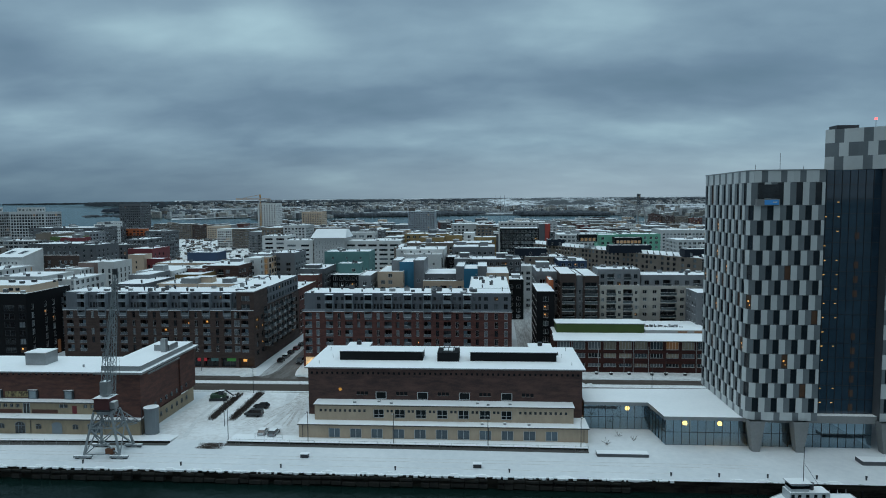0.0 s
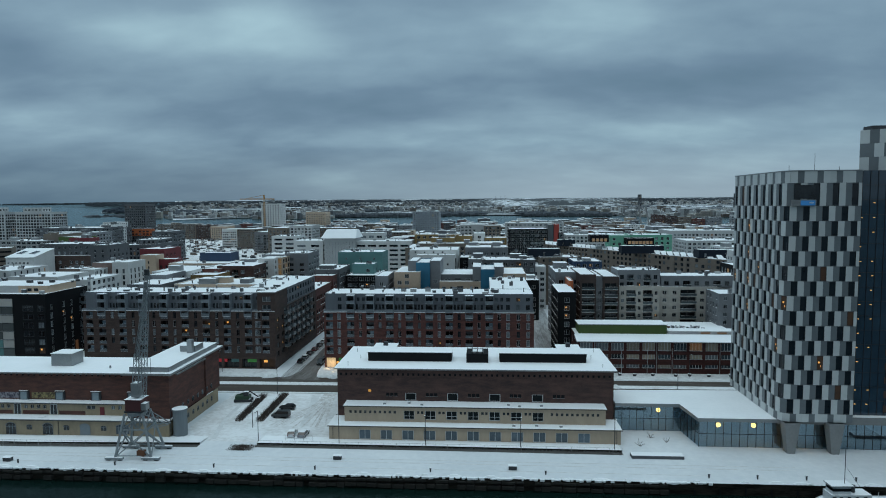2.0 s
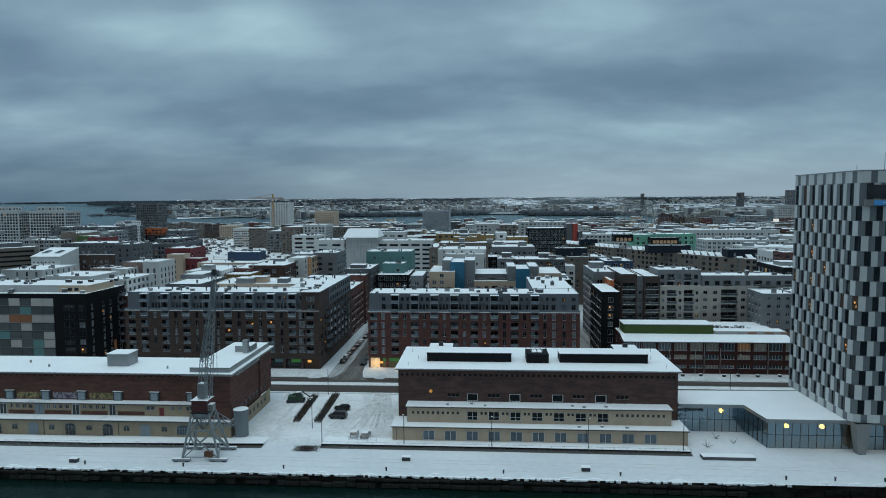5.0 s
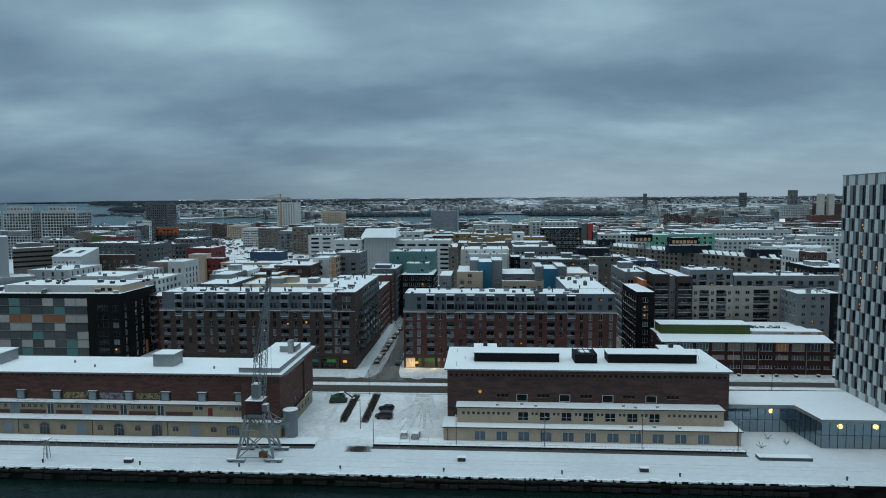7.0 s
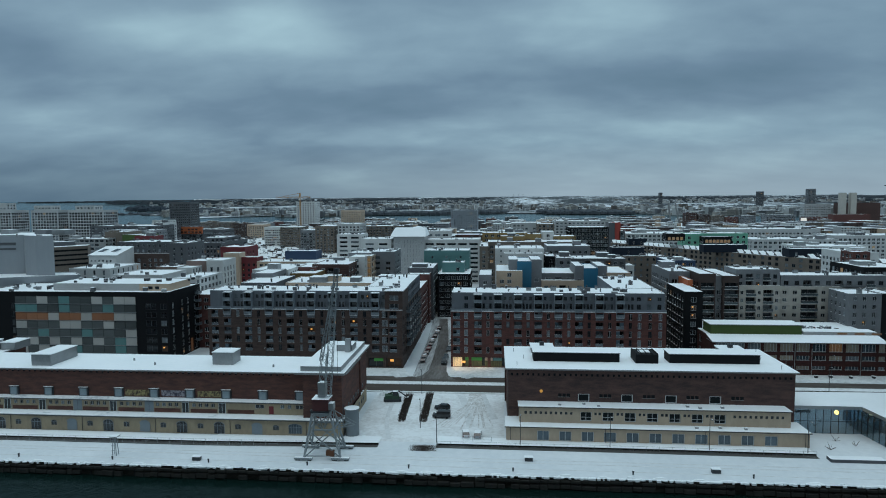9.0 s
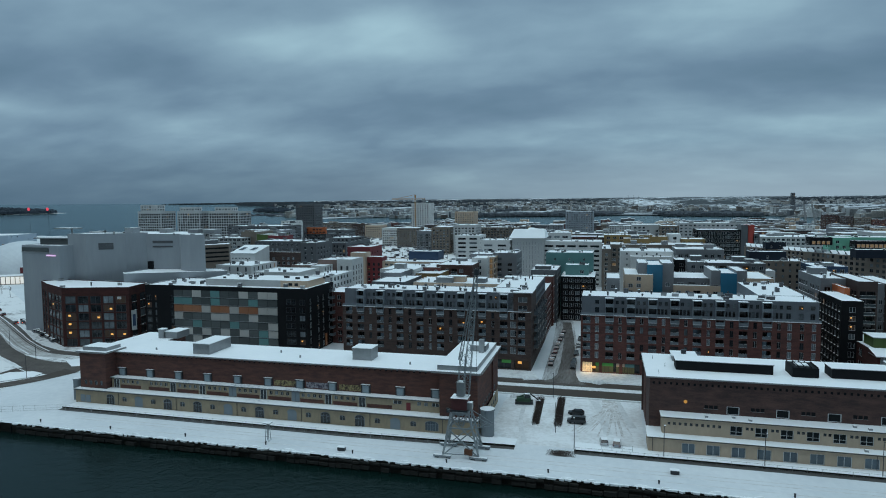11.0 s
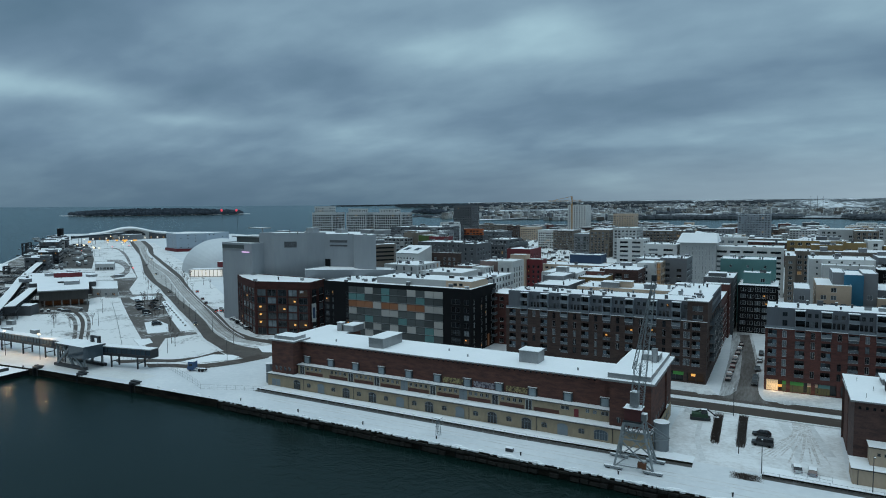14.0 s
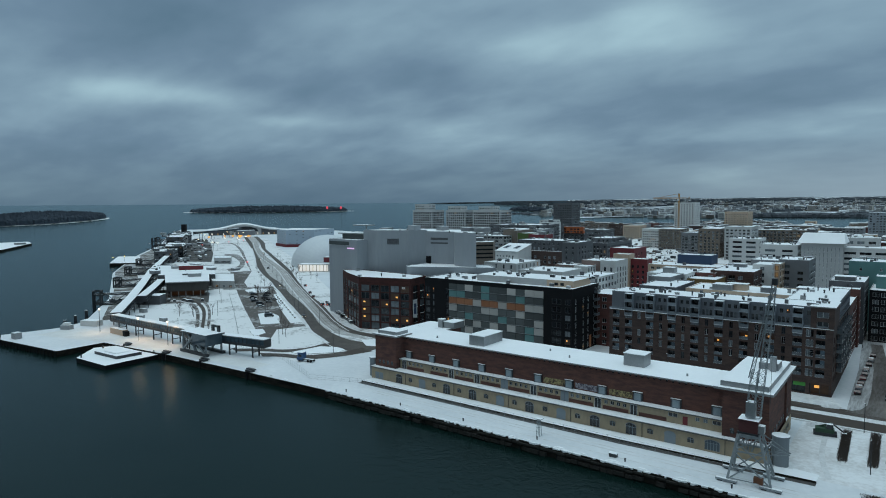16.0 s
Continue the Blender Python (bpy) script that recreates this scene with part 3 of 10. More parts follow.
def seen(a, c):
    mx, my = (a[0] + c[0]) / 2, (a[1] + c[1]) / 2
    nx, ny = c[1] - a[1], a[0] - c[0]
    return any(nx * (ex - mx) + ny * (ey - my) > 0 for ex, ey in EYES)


def grid_rows(length, z0, h, storey, bay, w, wh, sill, skip=0.0, edge=0.8):
    n = max(1, int((length - 2 * edge) / bay))
    step = (length - 2 * edge) / n
    rows = []
    k = 0
    while z0 + k * storey + sill + wh < h - 0.25:
        v = z0 + k * storey + sill
        spans = [(edge + (i + 0.5) * step - w / 2, edge + (i + 0.5) * step + w / 2) for i in range(n) if rnd.random() >= skip]
        rows.append((v, v + wh, spans))
        k += 1
    return rows


def snow_roof(parent, pts, h, rim=0.5, mat=None, clutter=0, name="roof", huts=False):
    """Parapet, snow on the roof and its vents and hoods."""
    b = Build()
    cx, cy = sum(p[0] for p in pts) / len(pts), sum(p[1] for p in pts) / len(pts)
    size = max(max(abs(p[0] - cx), abs(p[1] - cy)) for p in pts)
    k = 1 - 0.35 / max(size, 1)
    inner = [(cx + (x - cx) * k, cy + (y - cy) * k) for x, y in pts]
    n = len(pts)
    for i in range(n):
        j = (i + 1) % n
        o1, o2, i1, i2 = pts[i], pts[j], inner[i], inner[j]
        b.face([(*o1, h), (*o2, h), (*o2, h + rim), (*o1, h + rim)], mat)
        b.face([(*o1, h + rim), (*o2, h + rim), (*i2, h + rim), (*i1, h + rim)], SNOW)
        b.face([(*i1, h + rim), (*i2, h + rim), (*i2, h + 0.1), (*i1, h + 0.1)], mat)
    b.face([(*p, h + 0.22) for p in inner], SNOW)
    b.part(name, parent)
    xs, ys = [p[0] for p in pts], [p[1] for p in pts]
    if huts:
        for i in range(max(1, int((max(xs) - min(xs)) / 11))):
            if rnd.random() < 0.25:
                continue
            w, d, z = rnd.uniform(3.5, 7.5), rnd.uniform(4, 7), rnd.uniform(1.6, 2.8)
            if max(xs) - min(xs) < w + 3 or max(ys) - min(ys) < d + 4:
                continue
            x, y = rnd.uniform(min(xs) + 1, max(xs) - w - 1), rnd.uniform(min(ys) + 2, max(ys) - d - 1)
            hb = Build().box(x, y, h + 0.2, x + w, y + d, h + z, rnd.choice((mat, GREY, GREY_D, METAL)), SNOW)
            hb.box(x - 0.2, y - 0.2, h + z, x + w + 0.2, y + d + 0.2, h + z + 0.18, METAL, SNOW)
            hb.part("roof_hut", parent)
    for _ in range(clutter):
        vb = Build()
        x = rnd.uniform(min(xs) + 1.5, max(xs) - 1.5)
        y = rnd.uniform(min(ys) + 1.5, max(ys) - 1.5)
        if rnd.random() < 0.45:
            r, z = rnd.uniform(0.25, 0.55), rnd.uniform(0.7, 1.5)
            vb.cyl(x, y, h + 0.2, h + z, r * 0.6, STEEL, 7).cyl(x, y, h + z, h + z + 0.35, r, STEEL if rnd.random() < 0.6 else METAL, 7, r * 0.5, SNOW if rnd.random() < 0.4 else STEEL)
        else:
            w, d, z = rnd.uniform(0.6, 2.2), rnd.uniform(0.6, 1.6), rnd.uniform(0.7, 1.7)
            vb.box(x - w / 2, y - d / 2, h + 0.2, x + w / 2, y + d / 2, h + z, METAL if rnd.random() < 0.5 else GREY_D, SNOW)
            vb.box(x - w / 2 - 0.1, y - d / 2 - 0.1, h + z, x + w / 2 + 0.1, y + d / 2 + 0.1, h + z + 0.12, SNOW if rnd.random() < 0.5 else GREY_D)
        vb.part("roof_vent", parent)


def facade(house, b, a, c, z0, h, wall, storey, bay, w, wh, sill, skip, depth, frame_, lit, keep_rows, columns, lw=3.4):
    """A front in upright strips: window bays between columns of loggias with railings."""
    length = math.hypot(c[0] - a[0], c[1] - a[1])
    ux, uy = (c[0] - a[0]) / length, (c[1] - a[1]) / length
    turn = math.atan2(uy, ux)
    gap = (length - columns * lw) / (columns + 1)

    def at(u):
        return (a[0] + ux * u, a[1] + uy * u)

    u = 0.0
    for k in range(columns + 1):
        p, q = at(u), at(u + gap)
        rows = [] if gap < 1.3 else grid_rows(gap, z0, h, storey, min(bay, gap - 0.4), min(w, gap - 0.6), wh, sill, skip, 0.15)
        wall_with_openings(b, p, q, z0, h, rows, wall, depth)
        cut = max(len(rows) - max(keep_rows, 4), 0)
        place_windows(house, p, q, rows[cut:], depth, frame_, lit)
        lower_windows(house, p, q, rows[:cut], depth)
        u += gap
        if k == columns:
            break
        p, q = at(u), at(u + lw)
        n = int((h - 0.3 - z0) / storey)
        rows = [(z0 + r * storey + 0.25, z0 + r * storey + 2.65, [(0.2, lw - 0.2)]) for r in range(n)]
        wall_with_openings(b, p, q, z0, h, rows, wall, 1.4)
        cut = max(n - max(keep_rows, 4), 0)
        place_windows(house, p, q, rows[cut:], 1.35, "d", lit * 2, "balcony_door")
        lower_windows(house, p, q, rows[:cut], 1.35)
        m = at(u + lw / 2)
        for v0, v1, _ in rows[cut:]:
            part("balcony_rail", LOGGIA_RAIL, house, "", Matrix.LocRotScale((m[0], m[1], v0), Euler((0, 0, turn)), (lw / 3.4, 1, 1)))
        u += lw


LOGGIA_GLASS = surf("dark_balcony_glass", (0.035, 0.047, 0.052), (0.085, 0.105, 0.112), 0.12, 0.3, 2.0, vary=0.35)
LOGGIA_RAIL = Build().box(-1.62, -0.66, -0.2, 1.62, 0.05, 0.0, PALE, SNOW).box(-1.6, -0.53, 0.0, 1.6, -0.48, 0.95, LOGGIA_GLASS).box(-1.62, -0.6, 0.93, 1.62, -0.42, 1.03, METAL, SNOW).mesh("balcony_rail")


def block(name, label, pts, h, wall, storey=3.0, bay=3.0, w=1.9, wh=1.75, sill=0.75, z0=0.0, frame_="w", lit=0.014, skip=0.05, clutter=0, rim=0.5, depth=0.2, base=0.0, category="building", group="", windows=True, keep_rows=3, balc=0, roof=None, lw=3.4, huts=True):
    """A house of plan pts (counter-clockwise) with recessed windows only on the sides that the camera's path sees."""
    house = thing(name, label, category, group)
    b = Build()
    n = len(pts)
    for i in range(n):
        a, c = pts[i], pts[(i + 1) % n]
        length = math.hypot(c[0] - a[0], c[1] - a[1])
        if windows and i == 0 and balc and length > balc * lw + 0.8:
            facade(house, b, a, c, z0 + base, h, wall, storey, bay, w, wh, sill, skip, depth, frame_, lit, keep_rows, balc, lw)
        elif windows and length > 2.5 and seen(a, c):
            rows = grid_rows(length, z0 + base, h, storey, bay, w, wh, sill, skip)
            wall_with_openings(b, a, c, z0, h, rows, wall, depth)
            front = (c[0] - a[0]) / length > 0.5
            cut = len(rows) - (keep_rows if front else 0)
            keep = rows[max(cut, 0):]
            place_windows(house, a, c, keep, depth, frame_, lit)
            lower_windows(house, a, c, rows[:max(cut, 0)], depth, frame_)
        else:
            b.face([(*a, z0), (*c, z0), (*c, h), (*a, h)], wall)
    b.face([(*p, h) for p in pts], wall)
    b.part("wall", house)
    snow_roof(house, pts, h, rim, roof or wall, clutter, huts=huts and clutter > 1)
    return house


BALCONY = Build().box(-1.5, -1.5, 0, 1.5, 0, 0.18, CONCRETE, SNOW).box(-1.5, -1.5, 0.18, 1.5, -1.44, 1.15, RAIL).box(-1.5, -1.44, 0.18, -1.44, 0, 1.15, RAIL).box(1.44, -1.44, 0.18, 1.5, 0, 1.15, RAIL).box(-1.5, -1.52, 1.12, 1.5, -1.42, 1.2, METAL).box(-1.45, -0.05, 0.18, 1.45, -0.02, 2.5, GLASS).box(-0.05, -0.08, 0.18, 0.05, -0.02, 2.5, FRAME_D).box(-1.5, -1.5, 0.18, -1.42, -1.42, 2.8, METAL).box(1.42, -1.5, 0.18, 1.5, -1.42, 2.8, METAL).mesh("balcony")


def rect(x0, x1, y0, y1, turn=0.0):
    p = [(x0, y0), (x1, y0), (x1, y1), (x0, y1)]
    if turn:
        ca, sa = math.cos(radians(turn)), math.sin(radians(turn))
        p = [(x0 + (x - x0) * ca - (y - y0) * sa, y0 + (x - x0) * sa + (y - y0) * ca) for x, y in p]
    return p


def sea(x, y, z):
    """The sea to the west, lifted to fit the horizon in the camera's view within 4.85 km; it passes over into far()
    towards the land.
    """
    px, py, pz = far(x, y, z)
    dx, dy = px + 30, py
    r = math.hypot(dx, dy)
    if r <= 1500:
        return (px, py, z)
    s = min(1.0, max(0.0, (0.93 - dy / r) / 0.12)) if dx < 0 else 0.0
    return (px, py, pz + (z + 73 * ((r - 1500) / 3350) ** 1.4 - pz) * s)


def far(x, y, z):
    """Fits far places to the camera's view: past 1.7 km they are raised to its horizon, past 4.2 km also drawn in to
    lie within 4.85 km.
    """
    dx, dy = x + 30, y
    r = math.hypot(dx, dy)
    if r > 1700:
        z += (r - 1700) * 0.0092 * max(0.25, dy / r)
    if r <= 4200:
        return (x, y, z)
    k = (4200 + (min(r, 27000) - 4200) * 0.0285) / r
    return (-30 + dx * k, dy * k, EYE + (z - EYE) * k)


# ---- water and land ----
def water_sheet():
    b = Build()
    radii = [0, 60, 140, 300, 600, 1000, 1600, 2400, 2850, 3300, 3800, 4200, 5200, 7000, 10000, 15000, 21000, 27000]
    n = 96
    for r0, r1 in zip(radii, radii[1:]):
        for i in range(n):
            a0, a1 = 2 * math.pi * i / n, 2 * math.pi * (i + 1) / n
            q = [(r0, a0), (r1, a0), (r1, a1), (r0, a1)]
            p = [sea(-30 + r * math.cos(a), r * math.sin(a), -2.5) for r, a in q]
            b.face(p if r0 else p[1:] + p[:0], WATER) if r0 else b.face([p[0], p[1], p[2]], WATER)
    b.thing("water", "dark grey rippled harbour and sea water", "water", kind="structure")


water_sheet()

# the harbour land: quay edge first, then the western pier side, the far shore and back along the east
LAND = [(700, 131), (1300, 600), (1300, 1640), (640, 1640), (-100, 1600), (-520, 1560), (-700, 1250), (-640, 900), (-760, 860), (-1130, 1010), (-1480, 1060), (-1560, 860), (-1330, 700),
        (-1000, 500), (-806, 364), (-640, 262), (-480, 185), (-408, 140), (-400, 126), (-404, 101), (-392, 97), (-346, 102.5), (-347, 122), (-303, 126.5), (-250, 129.5), (-215, 131)]
b = Build()
b.prism(LAND, -4.0, 0.0, QUAY, SNOW_GROUND)
ground = b.thing("ground", "snow-covered harbour ground with dark wet quay walls", "ground", kind="structure")


def strip(name, label, line, width, mat, z, category="road", kind="structure", lift=0.0):
    """A flat ribbon along a line of plan points."""
    b = Build()
    pts = []
    for i, p in enumerate(line):
        q = line[min(i + 1, len(line) - 1)]
        o = line[max(i - 1, 0)]
        dx, dy = q[0] - o[0], q[1] - o[1]
        n = math.hypot(dx, dy)
        w = width if isinstance(width, (int, float)) else width[i]
        pts.append(((p[0] - dy / n * w / 2, p[1] + dx / n * w / 2), (p[0] + dy / n * w / 2, p[1] - dx / n * w / 2)))
    for (a, c), (e, g) in zip(pts, pts[1:]):
        b.face([(*c, z), (*g, z), (*e, z), (*a, z)], mat)
    return b.thing(name, label, category, kind=kind)


def smooth(line, k=5):
    """A Catmull-Rom line through the points."""
    out = []
    for i in range(len(line) - 1):
        p0, p1, p2, p3 = (Vector((*line[max(0, min(len(line) - 1, j))], 0)) for j in (i - 1, i, i + 1, i + 2))
        for s in range(k):
            t = s / k
            out.append(0.5 * ((2 * p1) + (p2 - p0) * t + (2 * p0 - 5 * p1 + 4 * p2 - p3) * t * t + (3 * p1 - p0 - 3 * p2 + p3) * t ** 3))
    out.append(Vector((*line[-1], 0)))
    return [(p.x, p.y) for p in out]


RESERVE_DARK = surf("brown_street_slush", (0.085, 0.072, 0.063), (0.22, 0.21, 0.20), 0.8, 0.12, 0.9, 0.2, streak=(1.6, 0.25, 1), cut=(0.42, 0.66), spec=0.25)
strip("quay_road", "wet dark street with snowy strips behind the warehouses", [(-240, 193), (-100, 193.6), (40, 193.6), (140, 194)], 9.5, SLUSH, 0.02)
strip("tram_street", "wet brown tram street along the apartment fronts", [(-240, 203), (-100, 203.4), (40, 204), (140, 204)], 5.5, SLUSH, 0.02)
strip("junction", "dark slushy mouth of the side street", [(-70.2, 203.5), (-69.9, 208), (-69.8, 214), (-70.4, 230), (-71.8, 262), (-75.6, 310)], [15, 9, 6.4, 5.2, 4.6, 4], RESERVE_DARK, 0.034)
strip("side_street", "snowy side street lined with parked cars", [(-72.5, 206), (-73.4, 260), (-77, 316), (-78, 420)], [10, 10, 8, 8], SIDESTREET, 0.024)
strip("east_side_street", "snowy side street between brick houses", [(17, 206), (18, 260), (20, 420)], 10, SIDESTREET, 0.024)
def tracks(name, label, line, spread, width, mat, z):
    """Parallel wheel ruts along a line, one ribbon for each rut."""
    r = random.Random(len(line))
    for off in spread:
        pts = []
        for i, p in enumerate(line):
            q, o = line[min(i + 1, len(line) - 1)], line[max(i - 1, 0)]
            dx, dy = q[0] - o[0], q[1] - o[1]
            n = math.hypot(dx, dy)
            w = off + r.uniform(-0.15, 0.15)
            pts.append((p[0] - dy / n * w, p[1] + dx / n * w))
        strip(name, label, pts, width, mat, z)



Build().face([(-86, 149, 0.008), (-47.5, 148, 0.008), (-47, 188, 0.008), (-86, 188.5, 0.008)], YARD).thing("yard", "dirty trodden snow of the yard between the warehouses", "yard", kind="structure")
Build().face([(-240, 196.4, 0.03), (140, 198.4, 0.03), (140, 201.0, 0.03), (-240, 200.2, 0.03)], YARD).thing("tram_bed", "snowy tram bed between the lanes", "road", kind="structure")
Build().prism([(-240, 206.6), (-78.5, 207.2), (-81.9, 216), (-240, 216)], 0.0, 0.15, SNOW_TROD).thing("pavement", "trodden snowy pavement before the brown block", "pavement", kind="structure")
Build().prism([(-65, 207.4), (140, 207.8), (140, 219), (-65.6, 219)], 0.0, 0.15, SNOW_TROD).thing("pavement", "snowy pavement before the apartment blocks", "pavement", kind="structure")
Build().prism([(-240, 188.0), (140, 188.4), (140, 189.2), (-240, 188.8)], 0.0, 0.3, SNOW_TROD).thing("snow_bank", "ploughed snow bank along the street", "snow", kind="structure")

# ---- warehouse with two terraces (built of brick above sand plaster) ----
def warehouse_b():
    w = thing("terraced_warehouse", "dark brick warehouse with sand plaster terraces under snow", "warehouse")
    x0, x1 = -46.9, 24.7
    # ground floor
    def spans(n, a, c, wd):
        step = (c - a) / (n - 1)
        return [(a + i * step - wd / 2, a + i * step + wd / 2) for i in range(n)]
    b = Build()
    rows = [(0.2, 2.65, spans(11, 9.0, 62.85, 2.95))]
    wall_with_openings(b, (x0, 151.2), (x1, 151.2), 0, 3.5, rows, PLASTER_Y, 0.3)
    b.face([(x1, 151.2, 0), (x1, 158.5, 0), (x1, 158.5, 3.5), (x1, 151.2, 3.5)], PLASTER_Y)
    b.face([(x0, 158.5, 0), (x0, 151.2, 0), (x0, 151.2, 3.5), (x0, 158.5, 3.5)], PLASTER_Y)
    b.box(x0 - 0.3, 150.9, 3.45, x1 + 0.3, 158.5, 3.72, PLASTER_Y, SNOW)
    # thin dark strip along the front edge of the terrace roof
    Build().box(x0 - 0.35, 150.74, 3.5, x1 + 0.35, 150.89, 3.64, STEEL).part("gutter", w)
    b.part("lower_terrace", w)
    place_windows(w, (x0, 151.2), (x1, 151.2), rows, 0.3, "w", 0.0, "loading_window", PANE_LOAD)
    # middle tier
    b = Build()
    m0, m1 = -43.6, 21.6
    L = m1 - m0
    big = spans(7, 16.45, 48.65, 2.7)
    small = [(1.3 + i * 1.25, 1.3 + i * 1.25 + 0.55) for i in range(10)] + [(L - 13.4 + i * 1.25, L - 13.4 + i * 1.25 + 0.55) for i in range(10)]
    small += [(c[1] + 0.7 + k * 1.0, c[1] + 1.25 + k * 1.0) for c in big[:-1] for k in range(2)]
    wall_with_openings(b, (m0, 154.2), (m1, 154.2), 3.7, 7.6, [(4.35, 6.6, sorted(big))], PLASTER_Y, 0.3)
    b.face([(m1, 154.2, 3.7), (m1, 158.5, 3.7), (m1, 158.5, 7.6), (m1, 154.2, 7.6)], PLASTER_Y)
    b.face([(m0, 158.5, 3.7), (m0, 154.2, 3.7), (m0, 154.2, 7.6), (m0, 158.5, 7.6)], PLASTER_Y)
    b.box(m0 - 0.3, 153.9, 7.55, m1 + 0.3, 158.5, 7.8, PLASTER_Y, SNOW)
    Build().box(m0 - 0.35, 153.74, 7.58, m1 + 0.35, 153.89, 7.72, STEEL).part("gutter", w)
    b.part("upper_terrace", w)
    place_windows(w, (m0, 154.2), (m1, 154.2), [(4.35, 6.6, big)], 0.3, "d", 0.0, "terrace_window", PANE_TIER)
    hole = Build().box(-0.3, -0.02, -0.33, 0.3, 0.05, 0.33, GLASS).box(-0.34, -0.03, -0.4, 0.34, 0.04, -0.33, PLASTER_Y).mesh("vent_hole")
    for s in small:
        part("vent_hole", hole, w, "", pose(m0 + (s[0] + s[1]) / 2, 154.2, 6.2))
    # brick hall
    b = Build()
    rows = [(7.95, 9.85, spans(4, 19.1, 51.55, 2.8))]
    wall_with_openings(b, (x0 + 0.6, 158.5), (x1 - 0.4, 158.5), 3.5, 16.0, rows, BRICK_B, 0.3)
    for xx, d in ((x1 - 0.4, 1), (x0 + 0.6, -1)):
        p = [(xx, 158.5, 0), (xx, 182, 0), (xx, 182, 16), (xx, 158.5, 16)]
        b.face(p if d > 0 else p[::-1], BRICK_B)
    b.face([(x1, 182, 0), (x0, 182, 0), (x0, 182, 16), (x1, 182, 16)], BRICK_B)
    b.part("brick_wall", w)
    place_windows(w, (x0 + 0.6, 158.5), (x1 - 0.4, 158.5), rows, 0.1, "w", 0.0, "hall_window", PANE_HALL)
    vent = Build().box(-0.25, -0.02, -0.3, 0.25, 0.05, 0.3, BLACK).box(-0.3, -0.06, -0.36, 0.3, 0.04, -0.3, BRICK_B).mesh("brick_vent")
    for i in range(52):
        part("brick_vent", vent, w, "", pose(x0 + 1.6 + i * 1.345, 158.5, 14.7))
    grille = Build().box(-0.42, -0.03, -0.42, 0.42, 0.05, 0.42, BLACK).box(-0.5, -0.05, -0.5, 0.5, 0.03, -0.42, CONCRETE).mesh("grille")
    for c in (14.8, 25.1, 35.9, 46.6, 57.5):
        for k in (-1, 0, 1):
            part("grille", grille, w, "", pose(x0 + c + k * 1.05, 158.5, 9.45))
    b = Build()
    b.prism([(x0 - 0.2, 157.9), (x1 + 0.4, 157.9), (x1 + 0.4, 182.6), (x0 - 0.2, 182.6)], 16.0, 16.35, CONCRETE, SNOW)
    b.part("roof", w, "flat roof under deep snow")
    Build().box(x0 + 0.5, 172.35, 0.0, x0 + 15, 182.5, 14.5, BRICK_A).part("rear_wing", w)
    Build().prism([(x0, 172.62), (x0 + 15.5, 172.62), (x0 + 15.5, 183.2), (x0, 183.2)], 14.5, 14.85, CONCRETE, SNOW).part("rear_roof", w, "flat roof under deep snow")
    for a, c in ((-39.5, -17.0), (-4.2, 18.6)):
        b = Build().prism([(a, 165.6), (c, 165.6), (c, 171), (a, 171)], 16.3, 18.7, BLACK, SNOW)
        b.box(a - 0.2, 165.4, 18.7, c + 0.2, 171.2, 18.85, METAL, SNOW)
        b.part("roof_monitor", w, "long dark rooflight with snow on top")
    b = Build().box(-13.0, 164.8, 16.3, -7.2, 171.2, 18.7, BLACK)
    b.box(-11.6, 166.8, 18.7, -8.6, 169.6, 18.9, SNOW)
    for i in range(5):
        b.box(-12.9 + i * 1.35, 164.9, 18.7, -12.75 + i * 1.35, 171, 19.0, BLACK)
    b.part("roof_plant", w, "black louvred plant box on the roof")
    for x in (-36.5, 15.2):
        b = Build().box(x - 3, 174.5, 16.3, x + 3, 180, 17.8, CONCRETE, SNOW).box(x - 3.3, 174.2, 17.75, x + 3.3, 180.3, 18.0, SNOW)
        b.box(x - 0.6, 176.6, 18.0, x + 0.6, 177.8, 19.0, STEEL)
        b.part("roof_hatch", w)
    Build().cyl(0, 0, -0.05, 0.05, 0.42, GLOBE_DIM, 14).part("round_sign", w, "round amber sign").matrix_basis = pose(x0 + 9.0, 158.42, 10.4, 90, 0, 0)
    for x, y, z in ((-33.5, 155.6, 7.8), (-27.4, 156.5, 7.8), (-24, 155.2, 7.8), (-2.2, 156, 7.8), (0.5, 155, 7.8), (6, 155.6, 7.8), (-1, 152.4, 3.72), (4.6, 152.8, 3.72), (10.5, 152.4, 3.72)):
        Build().box(x - 0.35, y - 0.35, z, x + 0.35, y + 0.35, z + 0.45, METAL, SNOW).part("roof_cowl", w)
    for x, y in ((-44, 161), (-42, 168), (-44.5, 176), (22, 161), (20.5, 170), (22.5, 178)):
        Build().cyl(x, y, 16.3, 17.4, 0.05, STEEL, 5).part("roof_rod", w)
    Build().cyl(19.5, 173, 16.3, 17.2, 0.45, STEEL, 8, 0.3).part("roof_cowl", w)
    for xx in (x0 + 1.0, x0 + 24, x0 + 47.5, x1 - 1.0):
        Build().cyl(xx, 151.05, 0, 3.5, 0.06, STEEL, 6).part("downpipe", w)
    return w


warehouse_b()


